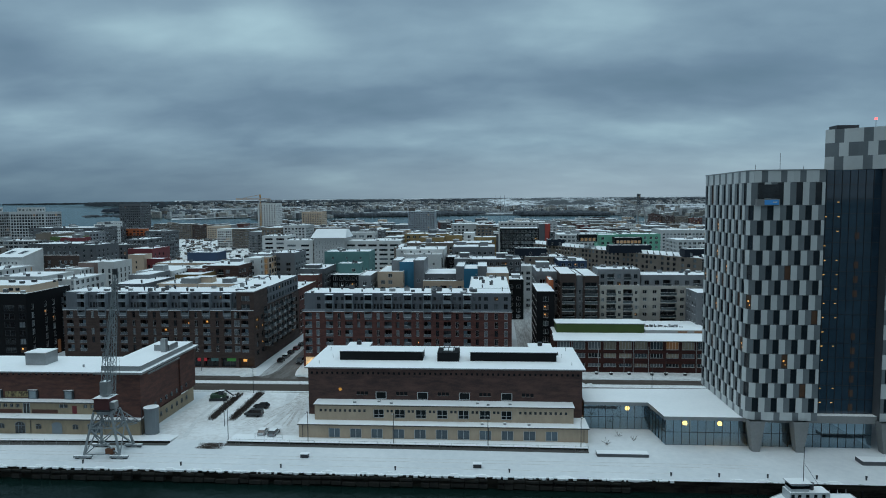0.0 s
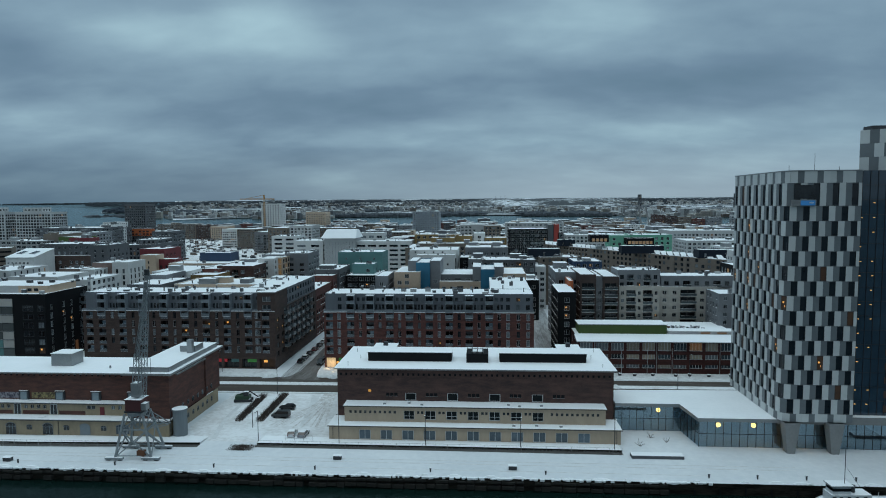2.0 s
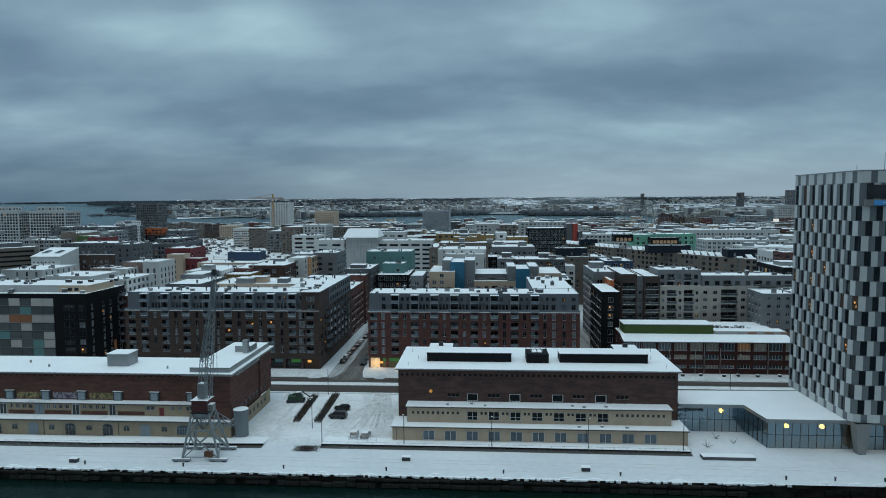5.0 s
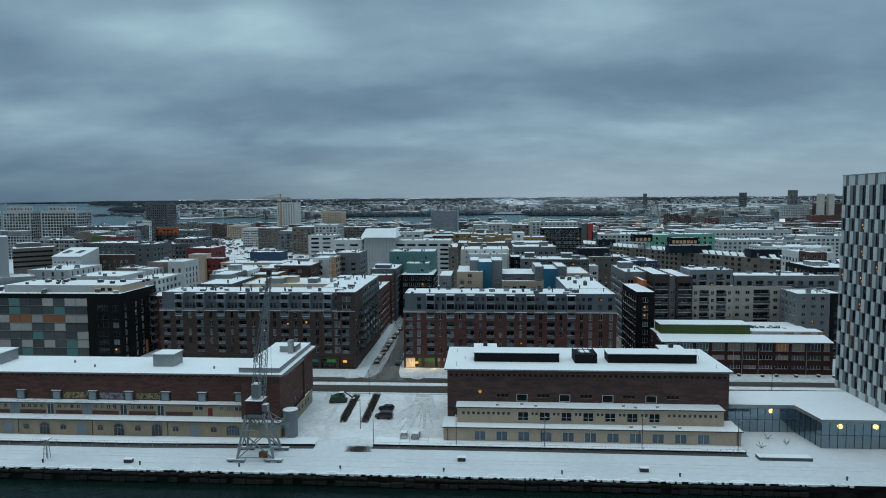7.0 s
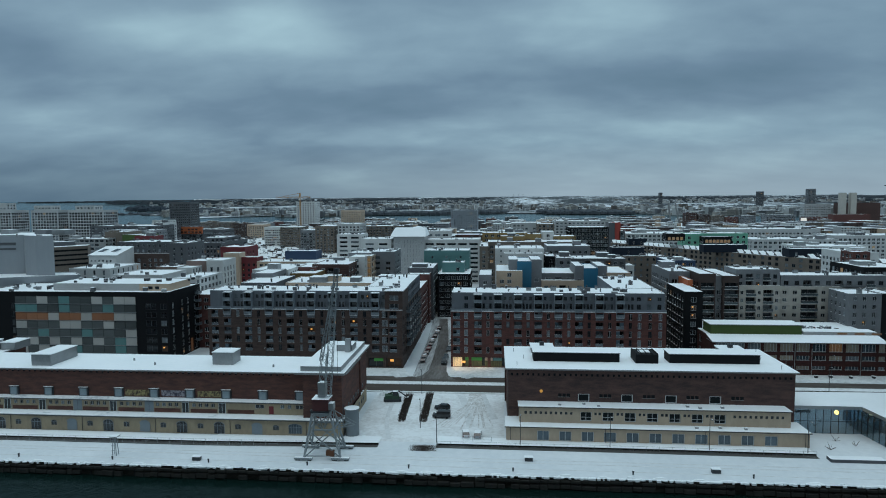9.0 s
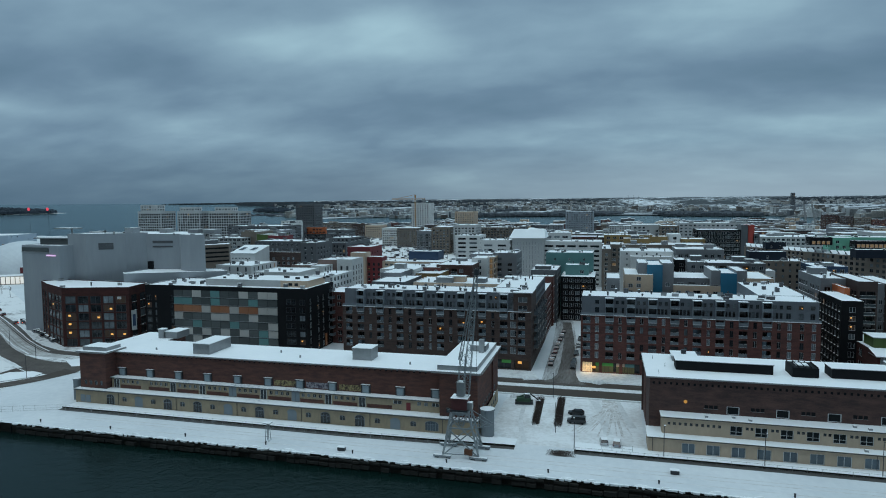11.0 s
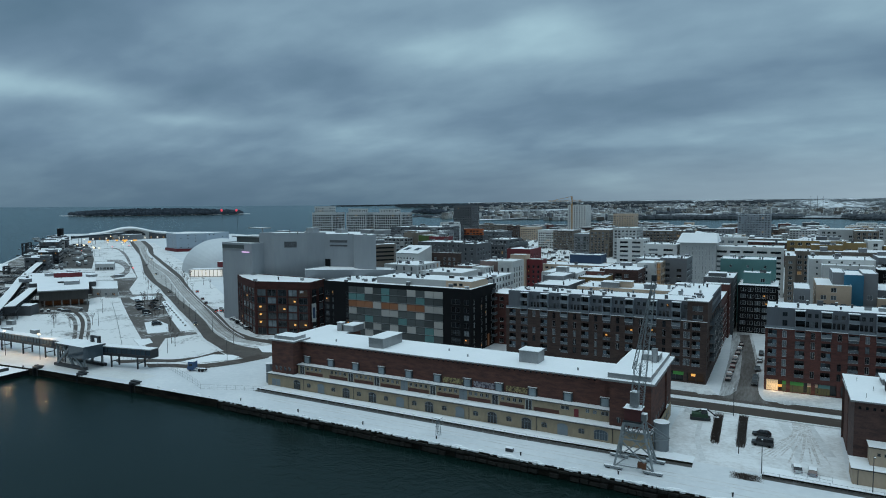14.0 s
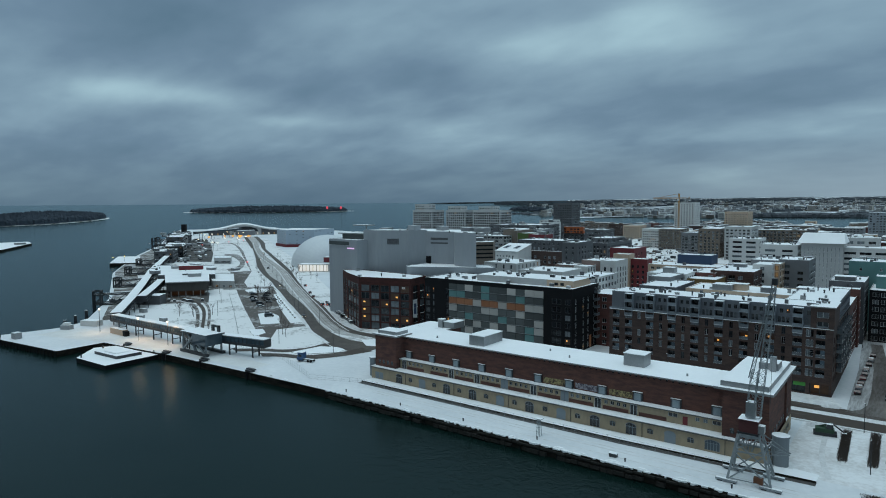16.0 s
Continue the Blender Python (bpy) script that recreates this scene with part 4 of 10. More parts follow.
def arch_door(name, leaf, w=2.7, h=3.0, bars=0):
    """A door or window with a flat arch, about its foot, facing -y."""
    n = 8
    pts = [(-w / 2, 0.0), (w / 2, 0.0)] + [(w / 2 * math.cos(math.pi * i / n), h * 0.72 + h * 0.28 * math.sin(math.pi * i / n)) for i in range(n + 1)]
    b = Build()
    b.face([(x, 0.0, z) for x, z in pts], leaf)
    ring = [(x * 1.1, z * 1.05 if z > 0 else 0.0) for x, z in pts]
    for i in range(1, len(pts) - 1):
        j = i + 1
        b.face([(*ring[i][:1], -0.1, ring[i][1]), (*ring[j][:1], -0.1, ring[j][1]), (pts[j][0], -0.1, pts[j][1]), (pts[i][0], -0.1, pts[i][1])], CONCRETE)
        b.face([(pts[i][0], -0.1, pts[i][1]), (pts[j][0], -0.1, pts[j][1]), (pts[j][0], 0, pts[j][1]), (pts[i][0], 0, pts[i][1])], CONCRETE)
    for k in range(bars):
        x = -w / 2 + (k + 1) * w / (bars + 1)
        b.box(x - 0.04, -0.06, 0, x + 0.04, 0.0, h * 0.9, GREYDOOR)
    if bars:
        b.box(-w / 2, -0.06, h * 0.66, w / 2, 0, h * 0.69, GREYDOOR)
    return b.mesh(name)


HATCHPALE = surf("pale_blue_grey_paint", (0.30, 0.36, 0.39), (0.22, 0.27, 0.30), 0.6, 0.6, 3.0)


def warehouse_a():
    w = thing("long_warehouse", "long red-brown brick warehouse with sand plaster base and snowy roof", "warehouse")
    x0, x1 = -211.8, -87.8
    b = Build()
    yb = 150.6
    b.face([(x0, yb, 0), (x1, yb, 0), (x1, yb, 4), (x0, yb, 4)], PLASTER_A)
    b.face([(x1, yb, 0), (x1, 180, 0), (x1, 180, 4), (x1, yb, 4)], PLASTER_A)
    b.face([(x0, 180, 0), (x0, yb, 0), (x0, yb, 4), (x0, 180, 4)], PLASTER_A)
    b.part("plaster_base", w)
    Build().box(x0 - 0.3, yb - 0.35, 3.9, x1 + 0.2, 158, 4.2, CONCRETE, SNOW_THIN).part("lower_ledge", w, "loading roof under patchy snow")
    Build().box(x0 - 0.3, yb - 0.48, 3.9, x1 + 0.2, yb - 0.352, 4.02, STEEL).part("gutter", w)
    glass, shut, small = arch_door("arched_window", GLASS, bars=2), arch_door("arched_door", GREYDOOR), arch_door("small_window", GLASS, 1.5, 1.3, 1)
    for i in range(11):
        x = -199.2 + i * 9.92
        if i in (1, 4, 6, 9):
            part("arched_door", shut, w, "painted grey door", pose(x, yb - 0.01, 0.15))
        elif i == 10:
            part("arched_window", arch_door("arched_window", BLUEPANE, 3.4, 2.5, 4), w, "wide arched window with white bars", pose(x, yb - 0.01, 0.6))
        else:
            part("arched_window", glass, w, "", pose(x, yb - 0.01, 0.15))
        if i < 10:
            part("small_window", small, w, "", pose(x + 4.96, yb - 0.01, 1.4))
        if i % 2 == 0:
            Build().cyl(x + 2.9, yb - 0.12, 0, 3.9, 0.07, STEEL, 6).part("downpipe", w)
    for dx in (-0.95, 0.95):
        Build().box(-208.2 + dx - 0.85, yb - 0.06, 0.3, -208.2 + dx + 0.85, yb, 2.5, GREYDOOR).part("double_door", w, "grey painted double door leaf")
    b = Build()
    ta, tb = -201.6, -98.4
    n, step = 8, 9.92
    doors = [(-199.8 + i * step, "door" if i in (0, 2, 3, 5, 7, 8) else "panel") for i in range(9) if i != 1]
    groups = sorted((x - ta, x - ta + 1.0) for i in range(8) for x in [-199.8 + i * step + 1.75 + k * 1.72 for k in range(4)])
    ends = [(-111.6 - ta, -109.2 - ta), (-104.9 - ta, -103.9 - ta), (-103.0 - ta, -102.0 - ta), (-100.9 - ta, -98.9 - ta)]
    wall_with_openings(b, (ta, 154), (tb, 154), 4.2, 7.2, [(5.75, 6.75, groups + ends)], PLASTER_A, 0.25)
    b.face([(tb, 154, 4.2), (tb, 158, 4.2), (tb, 158, 7.2), (tb, 154, 7.2)], PLASTER_A)
    b.face([(ta, 158, 4.2), (ta, 154, 4.2), (ta, 154, 7.2), (ta, 158, 7.2)], PLASTER_A)
    b.part("upper_tier", w)
    place_windows(w, (ta, 154), (tb, 154), [(5.75, 6.75, groups + ends)], 0.2, "w", 0.0)
    Build().box(ta - 0.3, 153.65, 7.15, tb + 0.1, 158, 7.4, CONCRETE, SNOW_THIN).part("upper_ledge", w, "patchy snow on the upper tier")
    Build().box(ta - 0.3, 153.52, 7.15, tb + 0.1, 153.648, 7.27, STEEL).part("gutter", w)
    tall = Build().box(-0.85, -0.05, 0, 0.85, 0.04, 2.6, GLASS).box(-0.05, -0.09, 0, 0.05, -0.04, 2.6, FRAME_W).box(-0.95, -0.08, 0, -0.85, 0.04, 2.7, FRAME_W).box(0.85, -0.08, 0, 0.95, 0.04, 2.7, FRAME_W).box(-0.95, -0.08, 2.6, 0.95, 0.04, 2.7, FRAME_W).mesh("tier_door")
    blank = Build().box(-1.2, -0.05, 0, 1.2, 0.04, 2.7, GREYDOOR).box(-0.03, -0.07, 0.1, 0.03, -0.04, 2.6, GREY_D).mesh("tier_panel")
    for x, kind in doors:
        part("tier_door" if kind == "door" else "tier_panel", tall if kind == "door" else blank, w, "", pose(x, 153.98, 4.3))
    for i in range(9):
        Build().box(-199.8 + i * step + 1.4, 153.94, 4.3, -199.8 + (i + 1) * step - 1.4, 153.99, 5.3, BRICK_A).part("brick_band", w)
    b = Build()
    y0 = 156.5
    b.face([(x0 + 0.5, y0, 3.9), (x1 - 0.5, y0, 3.9), (x1 - 0.5, y0, 14.5), (x0 + 0.5, y0, 14.5)], BRICK_A)
    b.face([(x1 - 0.5, y0, 3.9), (x1 - 0.5, 182.5, 3.9), (x1 - 0.5, 182.5, 15.6), (x1 - 0.5, y0, 15.6)], BRICK_A)
    b.face([(x0 + 0.5, 172.3, 3.9), (x0 + 0.5, y0, 3.9), (x0 + 0.5, y0, 14.6), (x0 + 0.5, 172.3, 14.6)], BRICK_A)
    b.face([(x1, 172.3, 0), (x0, 172.3, 0), (x0, 172.3, 14.5), (x1, 172.3, 14.5)], BRICK_A)
    b.part("brick_wall", w)
    for xa, xb in ((x1 - 10.5, x1 - 0.45), (x0 + 0.45, x0 + 9.8)):
        Build().box(xa, 152.2, 4.0, xb, 182.4 if xb > -100 else 159.6, 15.5 if xb > -100 else 14.9, BRICK_A).part("brick_end_bay", w)
    lamp = arch_door("end_window", GLASS, 0.9, 1.3, 1)
    for i in range(7):
        part("end_window", lamp, w, "", pose(x1 - 0.42, 159 + i * 2.9, 5.0, 0, 0, 90))
        part("end_window", lamp, w, "", pose(x1 + 0.02, 158 + i * 2.9, 1.6, 0, 0, 90))
    for i in range(4):
        part("end_window", lamp, w, "", pose(x0 + 2.4 + i * 1.9, 152.17, 5.2))
    for x in (x1 - 8.2, x1 - 6.4):
        part("end_window", lamp, w, "", pose(x, 152.17, 5.2))
    hatch = Build().box(-1.0, -0.45, 0, 1.0, 0.02, 2.3, GREYDOOR).box(-1.3, -0.75, 2.3, 1.3, 0.02, 2.45, STEEL, SNOW_THIN).box(-0.75, -0.49, 0.25, 0.75, -0.45, 2.0, HATCHPALE).box(-1.35, -0.3, 0, -1.0, 0.02, 2.3, STEEL).box(1.0, -0.3, 0, 1.35, 0.02, 2.3, STEEL).mesh("access_box")
    for i in range(11):
        part("access_box", hatch, w, "pale grey-blue roof access door", pose(-199.6 + i * 9.92, y0, 7.4))
    # black blocks stand in for the dentils' shadow under the eave
    dent = Build().box(-0.22, -0.08, -0.2, 0.22, 0.02, 0.2, BLACK).box(-0.3, -0.12, 0.2, 0.3, 0.02, 0.28, CONCRETE).mesh("eave_vent")
    for i in range(62):
        part("eave_vent", dent, w, "", pose(x0 + 11 + i * 1.6, y0, 14.0))
    for xa, xb, mat in ((-148.3, -141.0, GRAFFITI_Y), (-138.2, -131.6, GRAFFITI), (-128.2, -121.8, GRAFFITI_Y)):
        Build().box(xa, y0 - 0.02, 7.7, xb, y0 + 0.01, 9.3, mat).part("painted_tag", w, "faded painted marks on brick")
    Build().box(-107.9, 153.9, 4.3, -106.7, 153.98, 6.4, RED).part("red_door", w)
    b = Build()
    b.prism([(x0, y0 - 0.7), (x1, y0 - 0.7), (x1, 172.6), (x0, 172.6)], 14.5, 14.85, CONCRETE, SNOW)
    b.part("roof", w, "flat roof under deep snow")
    Build().box(x0 + 0.5, 172.35, 0.0, x0 + 15, 182.5, 14.5, BRICK_A).part("rear_wing", w)
    Build().prism([(x0, 172.62), (x0 + 15.5, 172.62), (x0 + 15.5, 183.2), (x0, 183.2)], 14.5, 14.85, CONCRETE, SNOW).part("rear_roof", w, "flat roof under deep snow")
    for a, c in ((x1 - 12.5, x1 + 0.4), (x0 - 0.4, x0 + 10.6)):
        yb2, top2 = (183.5, 17.3) if c > -100 else (160.0, 16.5)
        Build().prism([(a, 151.6), (c, 151.6), (c, yb2), (a, yb2)], 15.5 if c > -100 else 14.9, 16.05 if c > -100 else 15.4, CONCRETE, SNOW).part("raised_roof_end", w)
        Build().box(a + 1.2, 153.2, 15.3, c - 1.2, yb2 - 1.3 if c > -100 else 159, top2, METAL, SNOW).part("roof_kerb", w, "grey sheet-metal roof upstand with snow")
    for x, y, sx, sy, z in PLANTS:
        Build().box(x, y, 14.8, x + sx, y + sy, z, METAL, SNOW).box(x - 0.12, y - 0.12, z, x + sx + 0.12, y + sy + 0.12, z + 0.18, SNOW).part("roof_plant", w, "grey metal plant box with snow on top")
    Build().box(-94, 170, 17.2, -89.5, 175, 19.0, METAL, SNOW).box(-91.2, 168.4, 17.2, -89.8, 169.8, 21.0, METAL).part("roof_chimney", w)
    for x, y in ((-190.6, 160.5), (-150.9, 165.6), (-142.4, 161.3), (-109, 161)):
        Build().cyl(x, y, 14.8, 15.6, 0.28, METAL, 8, 0.22, SNOW).part("roof_cowl", w)
    return w


PLANTS = ((-176.1, 158.5, 5.6, 11.0, 17.9), (-126.6, 162.4, 5.8, 5.0, 18.2), (-199.4, 175.6, 4.6, 6.4, 17.0), (-201.6, 175.0, 2.0, 2.0, 17.8))
warehouse_a()


# ---- hotel with checkered cladding ----
def hotel():
    h = thing("hotel_tower", "hotel tower clad in light and grey checkered panels on concrete legs", "hotel")
    Z0, Z1 = 7.4, 65.3
    cr = [(60.4, 178.0), (60.4, 151.0), (60.9, 149.2), (62.6, 148.4), (76.6, 148.4)]
    Build().prism([(60.7, 177.8), (60.7, 151.0), (61.1, 149.4), (62.7, 148.7), (76.4, 148.7), (76.4, 177.8)], Z0, Z1, GREY_D).part("body", h)
    upper = [(80.8, 157.2), (93.2, 148.7), (122, 148.7), (122, 178), (96, 178)]
    Build().prism(upper, 65.6, 75.2, GREY_D, SNOW).part("upper_body", h)
    Build().box(90.7, 148.8, Z0, 122, 178, 65.6, GREY_D).part("second_body", h)
    light = Build().box(-0.5, -0.14, -0.5, 0.5, 0, 0.5, LIGHTP).mesh("light_panel")
    dark = Build().box(-0.5, -0.10, -0.5, 0.5, 0, 0.5, DARKP).mesh("grey_panel")

    def clad(line, z0, z1, cell, rows, lit=0.05, plain=False, order="LGW"):
        """Panels along a plan line, in courses that are shifted by half a bay from one to the next."""
        seg = [math.hypot(c[0] - a[0], c[1] - a[1]) for a, c in zip(line, line[1:])]
        total = sum(seg)
        n = round(total / cell)
        cell = total / n

        def at(u):
            for (a, c), s in zip(zip(line, line[1:]), seg):
                if u <= s + 1e-6:
                    return a[0] + (c[0] - a[0]) * u / s, a[1] + (c[1] - a[1]) * u / s
                u -= s
            return line[-1]

        z = z0
        for r, hh in enumerate(rows):
            low, high = z, z + hh
            z = high
            edges = [0.0] + [(i + (0.5 if r % 2 else 0.0)) * cell for i in range(n + 1) if 0 < (i + (0.5 if r % 2 else 0.0)) * cell < total] + [total]
            for i, (u0, u1) in enumerate(zip(edges, edges[1:])):
                k = order[(i + (1 if r % 2 else 0)) % 3]
                p, q = at(u0), at(u1)
                w = math.hypot(q[0] - p[0], q[1] - p[1])
                if w < 0.05:
                    continue
                m = Matrix.LocRotScale(((p[0] + q[0]) / 2, (p[1] + q[1]) / 2, (low + high) / 2), Euler((0, 0, math.atan2(q[1] - p[1], q[0] - p[0]))), (w + 0.01, 1, hh - 0.02))
                bare = plain or r == 0 or r == len(rows) - 1
                if k == "W" and not bare:
                    part("window", (PANE_LAMP if rnd.random() < 0.6 else PANE_HOTEL_LIT) if rnd.random() < lit * 2.2 else PANE_HOTEL, h, "", m)
                else:
                    part("panel", light if k == "L" or (k == "W" and r % 2 == 0) else dark, h, "", m)

    courses = [1.9] + [3.44] * 14 + [5.2, 2.7]
    clad(cr, Z0, Z1, 1.38, courses)
    clad([(80.8, 157.2), (93.2, 148.7), (122, 148.7)], 65.6, 75.2, 1.9, [3.2, 3.2, 3.2], plain=True)
    clad([(90.7, 148.6), (108, 148.6)], Z0, 65.6, 1.4, [1.9] + [3.44] * 16)
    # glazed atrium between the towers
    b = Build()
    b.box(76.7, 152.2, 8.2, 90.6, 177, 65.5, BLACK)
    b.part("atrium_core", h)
    for k in range(17):
        b = Build()
        z = 8.2 + k * 3.37
        for i in range(8):
            b.face([(76.7 + i * 1.74, 151.4, z), (76.7 + (i + 1) * 1.74, 151.4, z), (76.7 + (i + 1) * 1.74, 151.4, z + 3.37), (76.7 + i * 1.74, 151.4, z + 3.37)], CURTAIN)
            b.box(76.7 + i * 1.74 - 0.05, 151.28, z, 76.7 + i * 1.74 + 0.05, 151.44, z + 3.37, STEEL)
        b.box(76.7, 151.3, z, 90.6, 151.42, z + 0.1, STEEL)
        b.part("curtain_wall", h, "dark reflecting curtain wall with steel mullions")
    lamp = Build().box(-0.22, -0.03, -0.08, 0.22, 0.02, 0.08, AMBER).mesh("corridor_light")
    glow = Build().box(-0.5, -0.02, -0.9, 0.5, 0.02, 0.7, LIT_DOOR).mesh("corridor_door")
    for k in range(15):
        for x in (78.6, 81.3):
            if rnd.random() < 0.8:
                part("corridor_light", lamp, h, "", pose(x + rnd.uniform(-0.2, 0.2), 151.3, 10.9 + k * 3.37))
        if rnd.random() < 0.7:
            part("corridor_door", glow, h, "", pose(85.6, 151.33, 9.9 + k * 3.37))
    Build().box(76.5, 149.6, 7.2, 90.7, 152.3, 8.2, CONCRETE, SNOW).part("canopy", h)
    # sign box high on the front
    Build().box(61.4, 147.9, 57.4, 66.6, 148.5, 58.9, CONCRETE).part("sign_box", h)
    Build().box(63.2, 147.75, 57.6, 66.3, 147.92, 58.7, SIGNBLUE).part("sign_face", h, "blue lit sign with plain white marks")
    Build().box(65.0, 147.7, 58.05, 65.9, 147.76, 58.3, WHITE).part("sign_mark", h)
    Build().box(61.8, 148.1, 59.1, 66.4, 148.3, 62.2, GLASS).part("sky_window", h)
    for x in (62.9, 72.8, 92.2, 101.5):
        b = Build()
        lo, hi = 0.85, 1.75
        pts0 = [(x - lo, 147.7), (x + lo, 147.7), (x + lo, 149.6), (x - lo, 149.6)]
        pts1 = [(x - hi, 147.4), (x + hi, 147.4), (x + hi, 150.0), (x - hi, 150.0)]
        for i in range(4):
            j = (i + 1) % 4
            b.face([(*pts0[i], 0), (*pts0[j], 0), (*pts1[j], Z0), (*pts1[i], Z0)], CONCRETE)
        b.part("leg", h, "tapered bare concrete leg")
    Build().prism([(60.2, 178.2), (60.2, 151), (60.8, 149.1), (62.5, 148.2), (76.7, 148.2), (76.7, 178.2)], Z1, Z1 + 0.25, METAL, SNOW).part("roof", h)
    for x, y, t in ((70, 156, 4.5), (66, 160, 2), (73.5, 152, 1.2)):
        Build().cyl(x, y, Z1, Z1 + t, 0.05, STEEL, 6).part("antenna", h)
    Build().box(83, 156.5, 75.2, 88, 160, 76.2, STEEL).cyl(90, 153.5, 75.2, 77, 0.06, STEEL, 6).part("roof_plant", h)
    Build().cyl(90, 153.5, 77, 77.5, 0.3, REDLAMP, 8).part("aircraft_warning_light", h, "small red warning lamp")
    return h


AMBER = surf("amber_corridor_lamp", (0.6, 0.4, 0.15), None, 0.4, emit=((1.0, 0.55, 0.16), 0.9))
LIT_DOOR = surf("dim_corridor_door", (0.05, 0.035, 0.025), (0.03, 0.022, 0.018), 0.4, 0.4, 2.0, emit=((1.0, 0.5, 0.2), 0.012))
hotel()


def glass_lobby():
    g = thing("glass_lobby", "low glazed lobby with snow-covered roof and round lamps", "building")
    wall = [(25.2, 161.2), (41.8, 161.2), (43.0, 151.0), (90.5, 151.0)]
    Build().prism([(25.2, 160.4), (41.2, 160.4), (42.4, 150.0), (60.6, 150.0), (60.6, 173), (25.2, 172)], 6.5, 7.35, METAL, SNOW).part("roof", g)
    Build().box(60.6, 149.6, 6.4, 90.5, 174, 7.2, CONCRETE).part("soffit", g)
    Build().prism([(25.3, 161.4), (42.0, 161.4), (43.2, 151.2), (90.4, 151.2), (90.4, 172), (25.3, 171.8)], 0.0, 0.12, CONCRETE).part("lobby_floor", g)
    Build().box(25.3, 171.4, 0.1, 90.4, 171.9, 6.5, TAUPE).part("back_wall", g)
    for a, c in zip(wall, wall[1:]):
        L = math.hypot(c[0] - a[0], c[1] - a[1])
        n = max(2, round(L / 1.9))
        turn = math.atan2(c[1] - a[1], c[0] - a[0])
        pane = Build()
        pane.face([(0, 0, 0.1), (L / n, 0, 0.1), (L / n, 0, 3.2), (0, 0, 3.2)], SOLAR).face([(0, 0, 3.26), (L / n, 0, 3.26), (L / n, 0, 6.5), (0, 0, 6.5)], SOLAR)
        pane.box(-0.05, -0.08, 0.05, 0.05, 0.08, 6.5, STEEL).box(0.05, -0.06, 3.18, L / n - 0.05, 0.06, 3.28, STEEL)
        me = pane.mesh("glass_bay")
        for i in range(n):
            part("glass_bay", me, g, "", Matrix.LocRotScale((a[0] + (c[0] - a[0]) * i / n, a[1] + (c[1] - a[1]) * i / n, 0), Euler((0, 0, turn)), None))
    for i in range(9):
        x = 46 + i * 4.8
        Build().box(x, 160, 0.12, x + 1.2, 161.4, 6.4, CONCRETE).part("column", g)
    ball = bpy.data.meshes.new("globe_lamp")
    bm = bmesh.new()
    bmesh.ops.create_uvsphere(bm, u_segments=16, v_segments=10, radius=0.55)
    bm.to_mesh(ball)
    bm.free()
    ball.materials.append(GLOBE)
    for x, y in ((36.6, 163.5), (48.0, 153.0), (56.2, 153.0), (65.6, 153.0)):
        lamp = tagged(new("globe_lamp", ball), "round glowing yellow ceiling lamp", "lamp", "globe lamps of the lobby")
        lamp.location = (x, y - 0.6, 4.95 if x > 35 else 2.8)
        Build().cyl(0, 0, 0.5, 1.6, 0.03, STEEL, 6).part("cord", lamp)
        bulb = bpy.data.lights.new("globe_bulb", "POINT")
        bulb.energy, bulb.shadow_soft_size, bulb.color = 70, 0.6, (1.0, 0.66, 0.32)
        new("globe_bulb", bulb).location = (x, y - 0.6 + 1.2, 4.2 if x > 35 else 2.4)
    for i in range(7):
        x = 28 + i * 6.0
        y = 168 if x < 42 else 158
        table = tagged(new("lobby_table"), "small round dark table standing in the lobby", "table", "tables of the lobby")
        table.location = (x, y, 0.12)
        Build().cyl(0, 0, 0.70, 0.75, 0.6, STEEL, 12).part("tabletop", table)
        Build().cyl(0, 0, 0, 0.70, 0.06, STEEL, 6).part("stem", table)
    return g


glass_lobby()


# ---- brick school with a green roof edge ----
# red brick darkened: shade under the school's overhang is put into the colour
BRICK_S = surf("darkened_red_brick", (0.080, 0.030, 0.026), (0.045, 0.020, 0.018), 0.9, 0.3, 2.4, 0.3, streak=(1, 1, 4), cut=(0.40, 0.60), spec=0.2)
SCHOOL_BLIND = surf("tan_window_blind", (0.34, 0.29, 0.22), (0.26, 0.22, 0.17), 0.4, 0.5, 2.0, vary=0.3)
SCHOOL_PANES = [pane_mesh("window", g, FRAME_W, 3, 0.028) for g in (BLIND, SCHOOL_BLIND, SCHOOL_BLIND, BLUEPANE, BLUEPANE, GLASS)]
SCHOOL_LIT = pane_mesh("window", LIT_DIM, FRAME_W, 3, 0.028)


